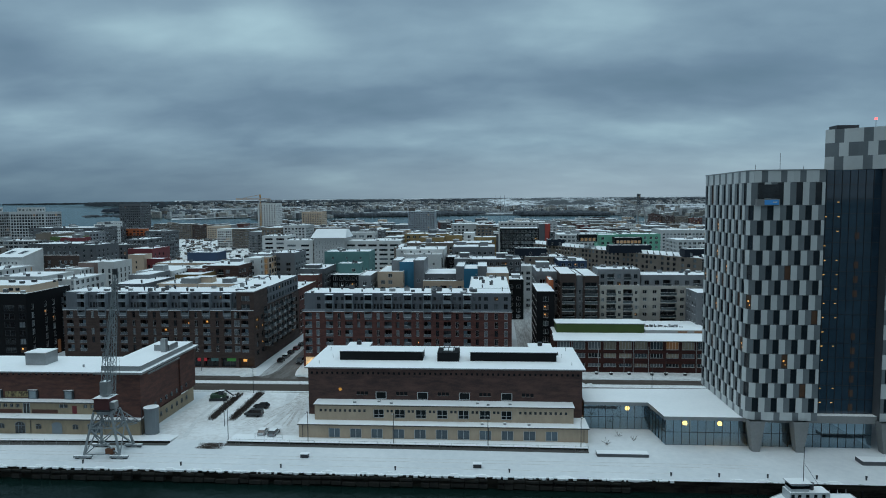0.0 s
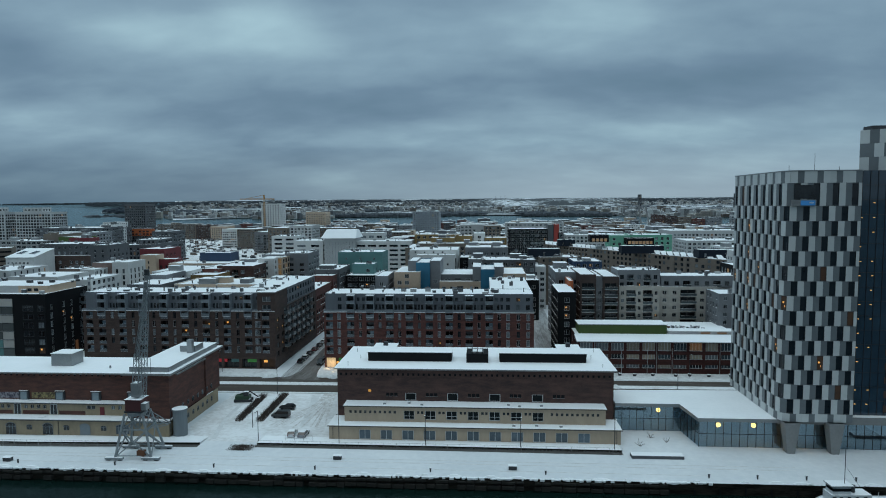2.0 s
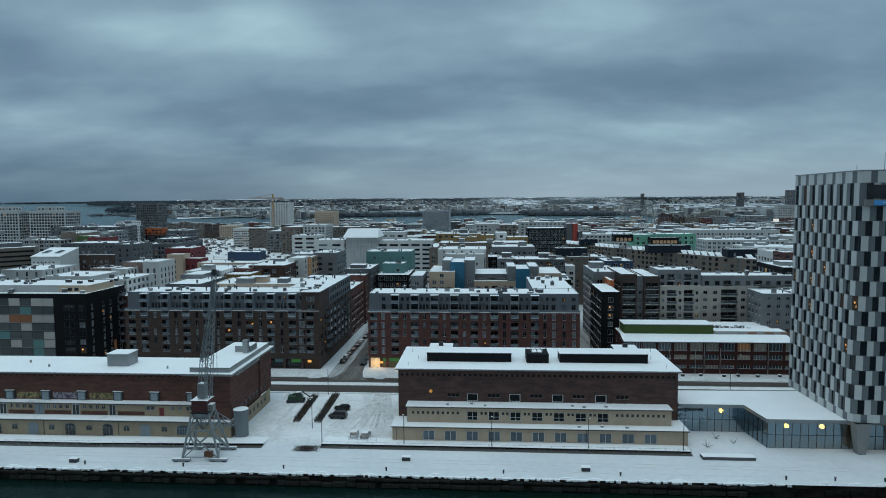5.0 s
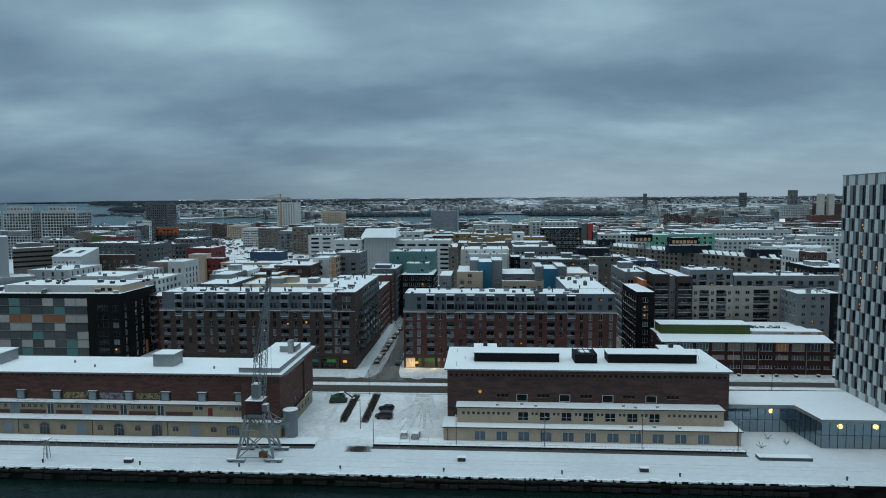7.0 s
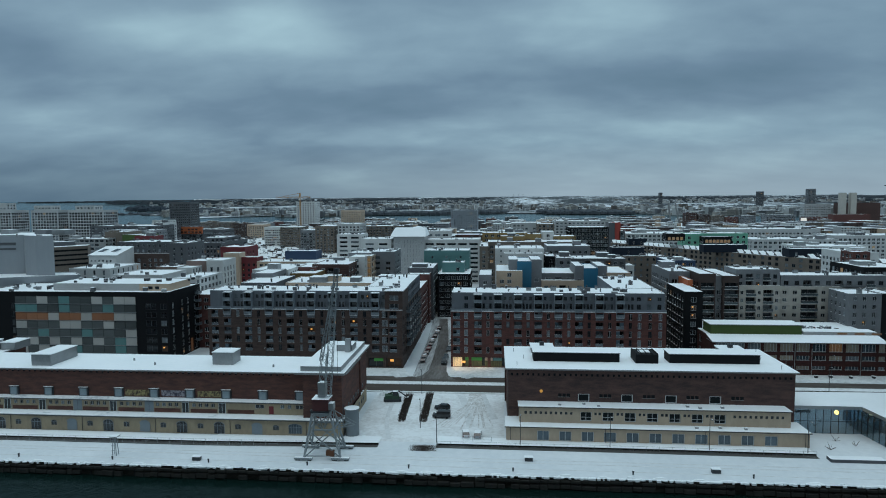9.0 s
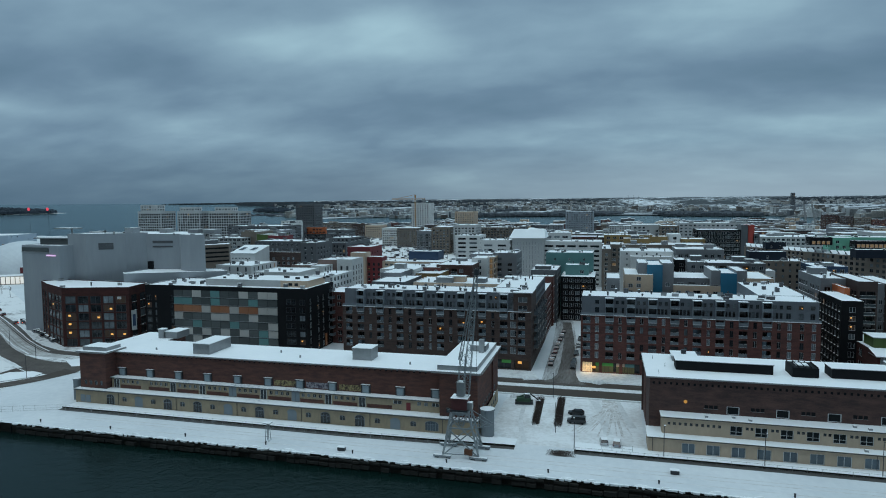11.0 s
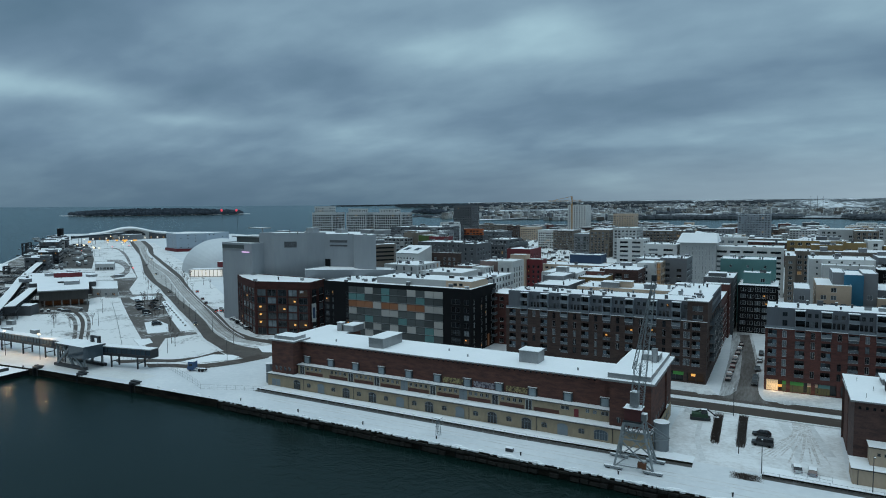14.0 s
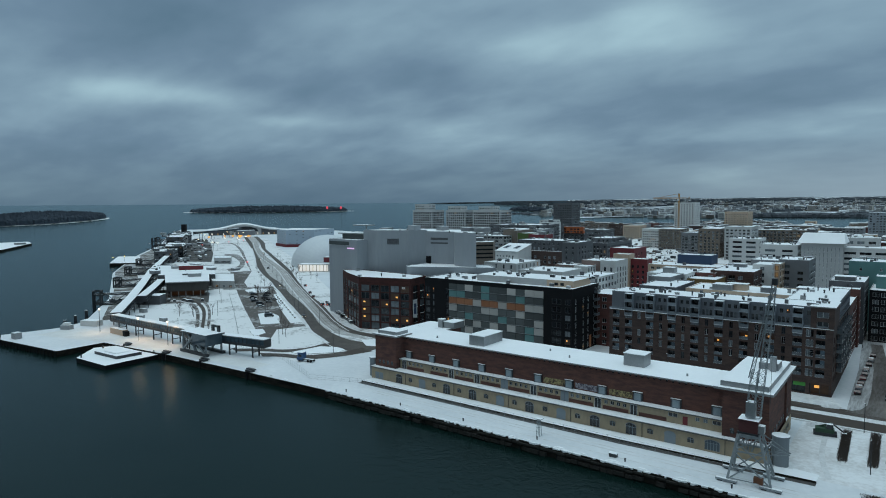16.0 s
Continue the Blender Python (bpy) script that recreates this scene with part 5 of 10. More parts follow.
def school():
    s = thing("brick_school", "long red brick school with big windows and snowy roofs", "school")
    x0, x1, y0, eave = 23.6, 79.8, 215.6, 11.2
    mids = [26.6 + 5.24 * k - x0 for k in range(10)]
    b = Build()
    rows = [(z0, z1, [(c - 2.1, c + 2.1) for c in mids] + [(53.2, 55.2)]) for z0, z1 in ((2.1, 3.2), (5.2, 6.7), (8.1, 10.7))]
    wall_with_openings(b, (x0, y0), (x1, y0), 0, eave, rows, BRICK_S, 0.3)
    side = [(v0, v1, [(3, 6), (9, 12), (15, 18)]) for v0, v1, _ in rows]
    wall_with_openings(b, (x0, y0 + 30), (x0, y0), 0, eave, side, BRICK_S, 0.3)
    b.face([(x1, y0, 0), (x1, y0 + 30, 0), (x1, y0 + 30, eave), (x1, y0, eave)], BRICK_S)
    b.part("brick_wall", s)
    for v0, v1, spans in rows:
        for q in spans:
            lamp_on = v0 > 8 and abs(q[0] - mids[7] + 2.1) < 0.1
            place_windows(s, (x0, y0), (x1, y0), [(v0, v1, [q])], 0.25, "w", 0.04, mesh=SCHOOL_LIT if lamp_on else SCHOOL_PANES[int(rnd.random() * 6)])
            Build().box(x0 + q[0] - 0.1, y0 - 0.12, v0 - 0.12, x0 + q[1] + 0.1, y0 + 0.02, v0, METAL, SNOW).part("window_sill", s)
    place_windows(s, (x0, y0 + 30), (x0, y0), side, 0.25, "w", 0.1)
    for x in (29.3, 50.2, 71.2):
        Build().box(x - 0.1, y0 - 0.15, 0, x + 0.1, y0, eave - 0.3, METAL).part("downpipe", s)
    b = Build()
    b.face([(x0 - 0.4, y0 - 0.6, eave), (x1, y0 - 0.6, eave), (x1, y0 + 6, 12.5), (x0 - 0.4, y0 + 6, 12.5)], SNOW)
    b.box(x0 - 0.4, y0 - 0.6, eave - 0.25, x1, y0 + 6, eave - 0.01, METAL)
    b.face([(x0 - 0.4, y0 - 0.6, eave), (x0 - 0.4, y0 + 6, 12.5), (x0 - 0.4, y0 + 6, eave)], BRICK_S)
    b.face([(x1, y0 - 0.6, eave), (x1, y0 + 6, eave), (x1, y0 + 6, 12.5)], BRICK_S)
    b.box(x0, y0 + 6, eave, x1, y0 + 30, 12.4, BRICK_S, SNOW)
    b.part("roof", s, "gently sloping roof under snow")
    Build().box(x0 + 1.4, y0 + 6.9, 12.4, 55.4, y0 + 15, 15.5, GREENROOF).box(x0 + 1.1, y0 + 6.6, 15.5, 55.7, y0 + 15.3, 15.75, METAL, SNOW).part("green_monitor", s, "roof storey with moss-green fascia")
    b = Build()
    for k in range(3):
        b.box(66.9 + k * 5.6, y0 + 6.5, 12.65, 70.1 + k * 5.6, y0 + 6.58, 13.15, LIT_DIM)
    b.box(55.8, y0 + 6.6, 12.4, x1, y0 + 12, 13.5, PALE, SNOW)
    b.part("rooflight", s)
    b, r = Build(), random.Random(8)
    for _ in range(60):
        x, y = r.uniform(57, 70), y0 + r.uniform(12.6, 18)
        w = r.uniform(0.3, 1.1)
        b.box(x, y, 12.4, x + w, y + w, 12.5 + r.uniform(0.2, 1.1), r.choice((METAL, GREY_D, BRICK_B)), SNOW)
    tagged(b.part("roof_clutter", s, "snowy heap of roof material"), kind="stuff")
    return s


school()

# ---- front apartment blocks ----
BAY_METAL = surf("blue_grey_bay_metal", (0.27, 0.30, 0.33), (0.22, 0.245, 0.275), 0.5, 0.3, 2.0, 0.0, 0.2)
TOPMETAL = surf("grey_seamed_metal", (0.135, 0.148, 0.168), (0.105, 0.116, 0.132), 0.6, 0.3, 2.0, streak=(2, 2, 0.3))
BAY_GLASS = surf("blue_grey_balcony_glass", (0.21, 0.238, 0.26), (0.14, 0.163, 0.182), 0.25, 0.4, 2.0, vary=0.2)
RAIL_MESH = Build().box(-0.5, -0.04, 0, 0.5, 0.04, 1.0, RAIL).box(-0.52, -0.07, 0.97, 0.52, 0.07, 1.05, STEEL, SNOW).box(-0.52, -0.10, -0.14, 0.52, 0.1, 0.0, GREY, SNOW).mesh("balcony_rail")


def front_block(label, x0, x1, y0, h, brick, top, bays, plain, deep, shop_lit):
    """Brick floors with recessed balconies in columns, metal top storeys with hanging balcony bays above each column."""
    house = thing("apartment_block", label, "apartment block")
    L = x1 - x0
    zt = h - 6.2
    floors = [zt - 3.05 * k for k in range(1, 6)]
    p = bays[1] - bays[0]
    wins = [c + p / 2 for c in bays]
    rows, door_rows, win_rows, blind_rows, rails = [], [], [], [], []
    for k, z in enumerate(floors):
        v0, v1 = z + 0.35, z + 2.6
        cols = [(c - x0 - 1.3, c - x0 + 1.3, "b") for c in bays]
        cols += [(c - x0 - 1.25, c - x0 + 1.25, "b") for c, kind in plain if kind == "b"]
        for i, c in enumerate(wins):
            r = rnd.random()
            if r < 0.9:
                cols.append((c - x0 - 0.55, c - x0 + 0.55, "p" if r < 0.2 else "w"))
        cols += [(c - x0 - 0.6, c - x0 + 0.6, kind) for c, kind in plain if kind != "b"]
        cols = sorted(q for q in cols if q[0] > 0.3 and q[1] < L - 0.3)
        rows.append((v0, v1, [q[:2] for q in cols]))
        door_rows.append((v0, v1, [q[:2] for q in cols if q[2] == "b"]))
        win_rows.append((v0, v1, [q[:2] for q in cols if q[2] == "w"]))
        blind_rows.append((v0, v1, [q[:2] for q in cols if q[2] == "p"]))
        rails += [((q[0] + q[1]) / 2, v0) for q in cols if q[2] == "b"]
    b = Build()
    n = int(L / 6.4)
    st = L / n
    shops = [(0.3, 3.7, [((i + 0.5) * st - st * 0.42, (i + 0.5) * st + st * 0.42) for i in range(n)])]
    wall_with_openings(b, (x0, y0), (x1, y0), 0, zt, shops + rows, brick, 1.5)
    for a, c in (((x1, y0), (x1, y0 + deep)), ((x0, y0 + deep), (x0, y0))):
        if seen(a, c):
            r2 = grid_rows(deep, 3.4, zt, 3.05, 5.2, 2.4, 1.9, 0.6)
            wall_with_openings(b, a, c, 0, zt, r2, brick, 0.3)
            place_windows(house, a, c, r2, 0.3, "d", 0.12)
            if c[0] == x1 and deep > 50:
                for k, z in enumerate(floors):
                    for i in range(6):
                        part("balcony", BALCONY, house, "", pose(x1, y0 + 12 + i * 6.1, z + 0.2, 0, 0, 90))
        else:
            b.face([(*a, 0), (*c, 0), (*c, zt), (*a, zt)], brick)
    b.face([(x1, y0 + deep, 0), (x0, y0 + deep, 0), (x0, y0 + deep, zt), (x1, y0 + deep, zt)], brick)
    b.part("brick_wall", house)
    place_windows(house, (x0, y0), (x1, y0), door_rows, 1.45, "d", 0.025, "balcony_door")
    for v0, v1, spans_ in win_rows:
        for q in spans_:
            place_windows(house, (x0, y0), (x1, y0), [(v0, v1, [q])], 0.28, "w" if rnd.random() < 0.45 else "d", 0.04)
    place_windows(house, (x0, y0), (x1, y0), blind_rows, 0.12, "w", 0.0, mesh=PANES["w", "blind"])
    place_windows(house, (x0, y0), (x1, y0), shops, 1.25, "d", shop_lit, "shop_window")
    for u, z in rails:
        part("balcony_rail", RAIL_MESH, house, "", Matrix.LocRotScale((x0 + u, y0 + 0.06, z), None, (2.6, 1, 0.85)))
    screen = Build().box(-0.5, -0.03, 0, 0.5, 0.03, 1, BLUEPANE_L).box(-0.5, -0.05, 0.97, 0.5, 0.05, 1.0, METAL).mesh("balcony_screen")
    for u, z in rails:
        k = rnd.random()
        if k < 0.5:
            part("balcony_screen", screen, house, "", Matrix.LocRotScale((x0 + u + (0.62 if k < 0.34 else -0.62), y0 + 0.2, z + 0.05), None, (1.2, 1, 2.15)))
    # set-back metal storeys
    t0, t1, ty = x0 + 0.25, x1 - 0.25, y0 + 1.6
    if deep > 60:
        t0 = x0 + 5.6
    b = Build()
    r3 = []
    for k in range(2):
        v = zt + 0.75 + k * 3.05
        spans = []
        for i, c in enumerate(wins):
            c -= t0
            if k:
                spans += [(c - 1.5, c - 0.5), (c + 0.4, c + 1.4)]
            else:
                spans += [(c - 1.9, c - 1.1), (c - 0.7, c + 0.1), (c + 0.5, c + 1.3)]
        spans += [(c - t0 - 0.7, c - t0 + 0.7) for c, kind in plain if kind != "b"]
        spans = sorted(s for s in spans if s[1] < t1 - t0 - 0.2 and s[0] > 0.2)
        spans = [s for i, s in enumerate(spans) if i == 0 or s[0] > spans[i - 1][1] + 0.15]
        r3.append((v, v + (1.35 if k else 1.9), spans))
    wall_with_openings(b, (t0, ty), (t1, ty), zt, h, r3, top, 0.3)
    for a, c in (((t1, ty), (t1, y0 + deep)), ((t0, y0 + 15), (t0, ty))):
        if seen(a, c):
            r4 = grid_rows(math.hypot(c[0] - a[0], c[1] - a[1]), zt, h, 3.05, 3.4, 2.2, 1.8, 0.7)
            wall_with_openings(b, a, c, zt, h, r4, top, 0.25)
            place_windows(house, a, c, r4, 0.25, "d", 0.05)
        else:
            b.face([(*a, zt), (*c, zt), (*c, h), (*a, h)], top)
    b.face([(t1 - 15, y0 + 15, zt), (t0, y0 + 15, zt), (t0, y0 + 15, h), (t1 - 15, y0 + 15, h)], top)
    b.face([(t1 - 15, y0 + deep, zt), (t1 - 15, y0 + 15, zt), (t1 - 15, y0 + 15, h), (t1 - 15, y0 + deep, h)], top)
    b.face([(t1, y0 + deep, zt), (t1 - 15, y0 + deep, zt), (t1 - 15, y0 + deep, h), (t1, y0 + deep, h)], top)
    b.part("metal_storey", house, "grey metal-clad upper storeys")
    place_windows(house, (t0, ty), (t1, ty), r3, 0.25, "d", 0.025)
    for i, c in enumerate(bays):
        z0 = zt - 1.9
        yf = y0 - 0.5
        bay = Build().box(c - 1.5, yf - 0.1, h - 0.3, c + 1.5, ty + 0.1, h - 0.04, BAY_METAL, SNOW).part("balcony_bay", house)
        for dx in (-1.4, 1.3):
            Build().box(c + dx, yf, z0, c + dx + 0.1, ty + 0.05, h - 0.3, BAY_METAL).part("side_panel", bay)
        Build().box(c - 1.3, yf - 0.04, z0, c + 1.3, ty, z0 + 0.2, FRAME_W, SNOW).part("bay_floor", bay)
        for z in (zt + 0.15, zt + 3.2):
            Build().box(c - 1.3, yf, z - 0.12, c + 1.3, ty, z + 0.12, BAY_METAL, SNOW).part("bay_floor", bay)
        for z in (z0 + 0.2, zt + 0.27, zt + 3.3):
            Build().box(c - 1.3, yf + 0.02, z, c + 1.3, yf + 0.08, z + 0.95, BAY_GLASS).part("glass_front", bay)
        Build().box(c - 1.28, ty - 0.12, z0 + 0.2, c + 1.28, ty - 0.04, h - 0.3, GLASS).part("glass_door", bay)
    cuts = [x0 - 0.1] + [v for c in bays for v in (c - 1.45, c + 1.45)] + [x1 + 0.1]
    for u0, u1 in zip(cuts[::2], cuts[1::2]):
        if u1 - u0 > 0.4:
            Build().box(u0, y0 - 0.12, zt, u1, ty - 0.02, zt + 0.2, SNOW).box(u0, y0 + 0.05, zt + 0.2, u1, y0 + 0.1, zt + 0.95, BAY_GLASS).part("snow_ledge", house)
    snow_roof(house, [(t0, ty), (t1, ty), (t1, y0 + 15), (t0, y0 + 15)], h, 0.35, top, 34)
    snow_roof(house, [(t1 - 15, y0 + 15.1), (t1, y0 + 15.1), (t1, y0 + deep), (t1 - 15, y0 + deep)], h - 0.02, 0.35, top, 12, name="wing_roof")
    # courtyard roofs behind
    b = Build()
    b.face([(x0, y0 + 15, zt), (x1 - 15.3, y0 + 15, zt), (x1 - 15.3, y0 + deep, zt), (x0, y0 + deep, zt)], SNOW)
    b.part("courtyard_roof", house, "snow on the courtyard wings")
    return house


GREENGLASS = surf("dim_green_shop_glass", (0.05, 0.07, 0.03), (0.02, 0.03, 0.02), 0.3, 0.5, 1.5, emit=((0.75, 0.62, 0.22), 0.045))


def shop_bands(house, rows, y):
    """Shop fronts between the pillars: a coloured band above glass, some of them lit."""
    for x, w, mat, glass in rows:
        Build().box(x, y + 0.2, 2.5, x + w, y + 0.35, 3.6, mat).part("shop_band", house, "plain coloured shop band")
        if glass:
            Build().box(x, y + 0.45, 0.25, x + w, y + 0.55, 2.5, glass).part("shop_front", house, "warmly lit shop front")
            for k in range(1, 4):
                Build().box(x + w * k / 4 - 0.06, y + 0.38, 0.25, x + w * k / 4 + 0.06, y + 0.45, 2.5, STEEL).part("shop_mullion", house)


left_house = front_block("brown brick apartment block with grey metal top floors and glass balconies", -153, -82.3, 216, 27.0, BRICK_D, TOPMETAL, [-145.8 + 7.7 * k for k in range(8)], ((-150.5, "b"), (-88.9, "p"), (-85.6, "b")), 54, 0.08)
right_house = front_block("red brick apartment block with grey top floors and recessed balconies", -65.4, 9.0, 219, 26.3, BRICK_R, TOPMETAL, [-55.8 + 7.03 * k for k in range(8)], ((-63.4, "b"), (-60.0, "p"), (0.0, "p"), (3.6, "w"), (7.0, "p")), 52, 0.22)
shop_bands(left_house, ((-103.5, 3.4, SHOPRED, None), (-98.5, 3.2, TEAL, None), (-92.6, 4.2, SHOPGREEN, None), (-131, 3, ORANGE, None), (-123, 3, TEAL, None), (-139, 3.4, ORANGE, None), (-147, 3.2, SHOPGREEN, None)), 216)
shop_bands(right_house, ((-60.3, 5.9, SHOPGREEN, GREENGLASS), (-53.4, 2.8, BEIGE, GREENGLASS), (-50.4, 3.0, TEAL, GREENGLASS)), 219)
for k in range(6):
    Build().box(-64.7 + k * 0.55, 219.1, 0.25, -64.22 + k * 0.55, 219.5, 3.6, HALL_WARM).part("lit_slat", right_house, "warm lit slat of the corner entrance")
# brick corner tower of the brown block and roof hoods
for h_, xa, xb, ya, z in ((left_house, -88.4, -82.1, 215.9, 27.4),):
    b = Build()
    rw = [(20.6 + 0.6 + 3.0 * k, 20.6 + 2.5 + 3.0 * k, [(1.6, 4.8)]) for k in range(2)]
    wall_with_openings(b, (xa, ya), (xb, ya), 20.6, z, rw, BRICK_D, 0.8)
    b.face([(xb, ya, 20.6), (xb, ya + 14, 20.6), (xb, ya + 14, z), (xb, ya, z)], BRICK_D)
    b.face([(xa, ya + 14, 20.6), (xa, ya, 20.6), (xa, ya, z), (xa, ya + 14, z)], BRICK_D)
    b.part("corner_tower", h_)
    place_windows(h_, (xa, ya), (xb, ya), rw, 0.7, "w", 0.0)
    Build().box(xa - 0.3, ya - 0.3, z, xb + 0.3, ya + 14, z + 0.35, CONCRETE, SNOW).part("tower_roof", h_)


PANEL_W = surf("warm_white_panel", (0.44, 0.42, 0.39), (0.38, 0.36, 0.335), 0.6, 0.2, 1.5, vary=0.12)


def checker_block():
    h = thing("checkered_office_block", "black clad block with white, teal and glass checkered facade panels", "office block")
    x0, x1, y0, y1, H = -244.2, -170, 220, 245, 25.7
    b = Build()
    rows = [(0.75 + 3.15 * k, 2.95 + 3.15 * k, [(65.2, 69.4), (71.0, 73.4)]) for k in range(7)]
    rows_l = [(v0, v1, [(0.6, 3.0), (4.6, 5.5), (12.2, 13.6)] + s) for v0, v1, s in rows]
    wall_with_openings(b, (x0, y0), (x1, y0), 0, H, rows_l, BLACK, 0.25)
    side = [(v0, v1, [(2.5, 4.0), (9.5, 11.0), (14.0, 15.5), (19.5, 22)]) for v0, v1, s in rows]
    wall_with_openings(b, (x1, y0), (x1, y1), 0, H, side, BLACK, 0.25)
    west = [(v0, v1, [(3, 5), (9, 11), (15, 17), (21, 23)]) for v0, v1, s in rows]
    wall_with_openings(b, (x0, y1), (x0, y0), 0, H, west, BLACK, 0.25)
    b.face([(x1, y1, 0), (x0, y1, 0), (x0, y1, H), (x1, y1, H)], BLACK)
    b.part("wall", h)
    place_windows(h, (x0, y0), (x1, y0), rows_l, 0.2, "d", 0.14)
    place_windows(h, (x1, y0), (x1, y1), side, 0.2, "w", 0.08)
    place_windows(h, (x0, y1), (x0, y0), west, 0.2, "w", 0.05)
    kinds = {"G": ("glass_panel", GPANEL), "W": ("white_panel", PANEL_W), "T": ("teal_panel", TEAL), "O": ("lit_glass_panel", LIT_PANEL)}
    meshes = {}
    for k, (n, m) in kinds.items():
        leaf = Build().box(-0.5, -0.16, -0.5, 0.5, 0.1, 0.5, m)
        meshes[k] = leaf.mesh(n)
    pattern = ("GGWGTGGWGWW", "TTGGTGGGTGG", "OOOWOOWOOWW", "WGGGWWGGWGG", "GGTGGGTGGGW", "GWGWGWGWGTW", "WGWGGTGGGTG", "GWGGWGWGTGG")
    cw = (61.6 - 14.0) / 11
    for r, line in enumerate(pattern):
        for i, k in enumerate(line):
            m = Matrix.LocRotScale((x0 + 14.0 + (i + 0.5) * cw, y0, H - 1.2 - (r + 0.5) * 3.1), None, (cw - 0.12, 1, 2.75))
            part(kinds[k][0], meshes[k], h, "", m)
        Build().box(x0 + 13.9, y0 - 0.3, H - 1.32 - (r + 1) * 3.1 + 0.16, x0 + 61.7, y0, H - 1.32 - (r + 1) * 3.1 + 0.34, METAL).part("floor_edge", h)
    for k in range(7):
        part("balcony", BALCONY, h, "", pose(x1, y1 - 3.0, 3.4 + 3.15 * k, 0, 0, 90))
    Build().box(x1 - 6.5, y0 - 0.1, 0.3, x1 - 1.5, y0 + 0.1, 2.8, LIT_PANEL).part("lit_entrance", h, "orange lit corner entrance")
    Build().box(x1 - 0.1, y1 - 9, 0.3, x1 + 0.12, y1 - 7.4, 5.4, LIT_PANEL).part("lit_stair", h, "orange lit stair window")
    snow_roof(h, [(x0, y0), (x1, y0), (x1, y1), (x0, y1)], H, 0.45, BLACK, 40)
    b = Build().box(-218.3, 225, H + 0.2, -183.9, 241, H + 2.9, PALE, SNOW)
    b.part("penthouse_floor", h, "pale grey set-back roof floor")
    b = Build().box(-183.9, 225, H + 0.2, -172.0, 241, H + 2.9, BEIGE, SNOW)
    for x in (-180.3, -177.7):
        b.box(x, 224.95, H + 0.8, x + 1.6, 225, H + 1.9, GLASS)
    b.part("penthouse_floor", h, "beige set-back roof floor")
    for _ in range(16):
        x, y = rnd.uniform(-216, -169), rnd.uniform(226, 240)
        s = rnd.uniform(0.4, 1.0)
        Build().box(x - s, y - s * 0.6, H + 2.9, x + s, y + s * 0.6, H + 3.4 + s * 0.6, STEEL if rnd.random() < 0.6 else METAL, SNOW).part("roof_vent", h)
    return h


checker_block()

block("apartment_block", "red brick apartment house closing the courtyard behind the brown block", rect(-110, -82.5, 271, 302), 20.5, BRICK_R, bay=3.2, w=1.9, wh=1.8, frame_="d", clutter=6, category="apartment block")
block("apartment_block", "black apartment house with a grid of pale window frames", rect(-79.2, -62.6, 316, 345), 21.6, BLACK, storey=3.1, bay=3.0, w=2.3, wh=1.9, sill=0.6, skip=0, frame_="w", clutter=6, keep_rows=7, huts=False, category="apartment block")
block("penthouse", "small teal penthouse with snow on its roof", rect(-77.5, -66, 325, 335), 26.6, TEAL, z0=21.9, bay=4, skip=0.4, clutter=5, huts=False, category="penthouse")
# ---- the blocks behind ----
FRAME_BROWN = surf("dark_brown_frame_panels", (0.060, 0.036, 0.030), (0.045, 0.028, 0.024), 0.7, 0.3, 2.0)
block("apartment_block", "white apartment house with open side galleries", rect(-186.0, -174.4, 254.0, 276.4), 26.8, WHITE, clutter=6,balc=2)
block("apartment_block", "dark red brick apartment house with white balconies", rect(-174.0, -163.5, 243.0, 262.0), 21.4, BRICK_R, clutter=0,balc=3)
block("apartment_block", "dark grey apartment house with two snowy roof levels", rect(-151.6, -137.3, 242.4, 267.6), 26.4, GREY_D, clutter=2, balc=1)
block("penthouse", "grey penthouse floor with snowy roof", rect(-154.7, -145.3, 261.4, 279.4), 28.0, GREY, skip=.06)
block("apartment_block", "white apartment house with narrow windows", rect(-162.0, -145.0, 280.4, 309.2), 27.4, WHITE, clutter=3, balc=1)
block("apartment_block", "ochre apartment house with snowy roof", rect(-145.5, -132.7, 283.4, 308.6), 25.5, OCHRE, clutter=1, balc=1)
block("apartment_block", "dark red brick apartment house with snowy roof", rect(-147.4, -136.3, 295.4, 320.6), 27.1, BRICK_R, clutter=1, balc=1)
block("apartment_block", "low beige wing with a snowy roof", rect(-135.6, -84.4, 249.4, 271.0), 25.6, BEIGE, clutter=8,wh=1.1,balc=0)
block("apartment_block", "dark brown brick apartment house with grey top floor", rect(-139.2, -121.0, 299.4, 335.4), 28.1, BRICK_B, clutter=3, balc=1)
block("apartment_block", "white gable of an apartment house", rect(-125.1, -116.9, 317.4, 342.6), 30.1, WHITE, bay=4)
block("tower_block", "beige stair tower with lit yellow windows", rect(-118.4, -114.8, 324.4, 342.4), 30.0, BEIGE, wh=2.2,w=2.6,sill=.4,bay=3.6,frame_="d",lit=1.0,skip=0,keep_rows=5)
block("apartment_block", "dark grey apartment house with snowy upper deck", rect(-93.2, -80.5, 307.4, 332.6), 25.6, GREY_D, clutter=6,balc=1)
block("apartment_block", "dark red brick house with snowy roof", rect(-92.0, -81.6, 299.4, 317.4), 23.4, BRICK_R, clutter=4,balc=1)
block("apartment_block", "small grey roof house on the terrace", rect(-57.0, -51.5, 277.4, 299.0), 25.8, GREY, skip=.06)
block("tower_block", "beige rendered house with snowy roof beside a blue tower", rect(-49.3, -37.6, 282.4, 311.2), 27.0, BEIGE, skip=.5)
block("tower_block", "grey stair tower with a snowy top", rect(-43.6, -39.5, 288.4, 310.0), 31.6, GREY, skip=.9)
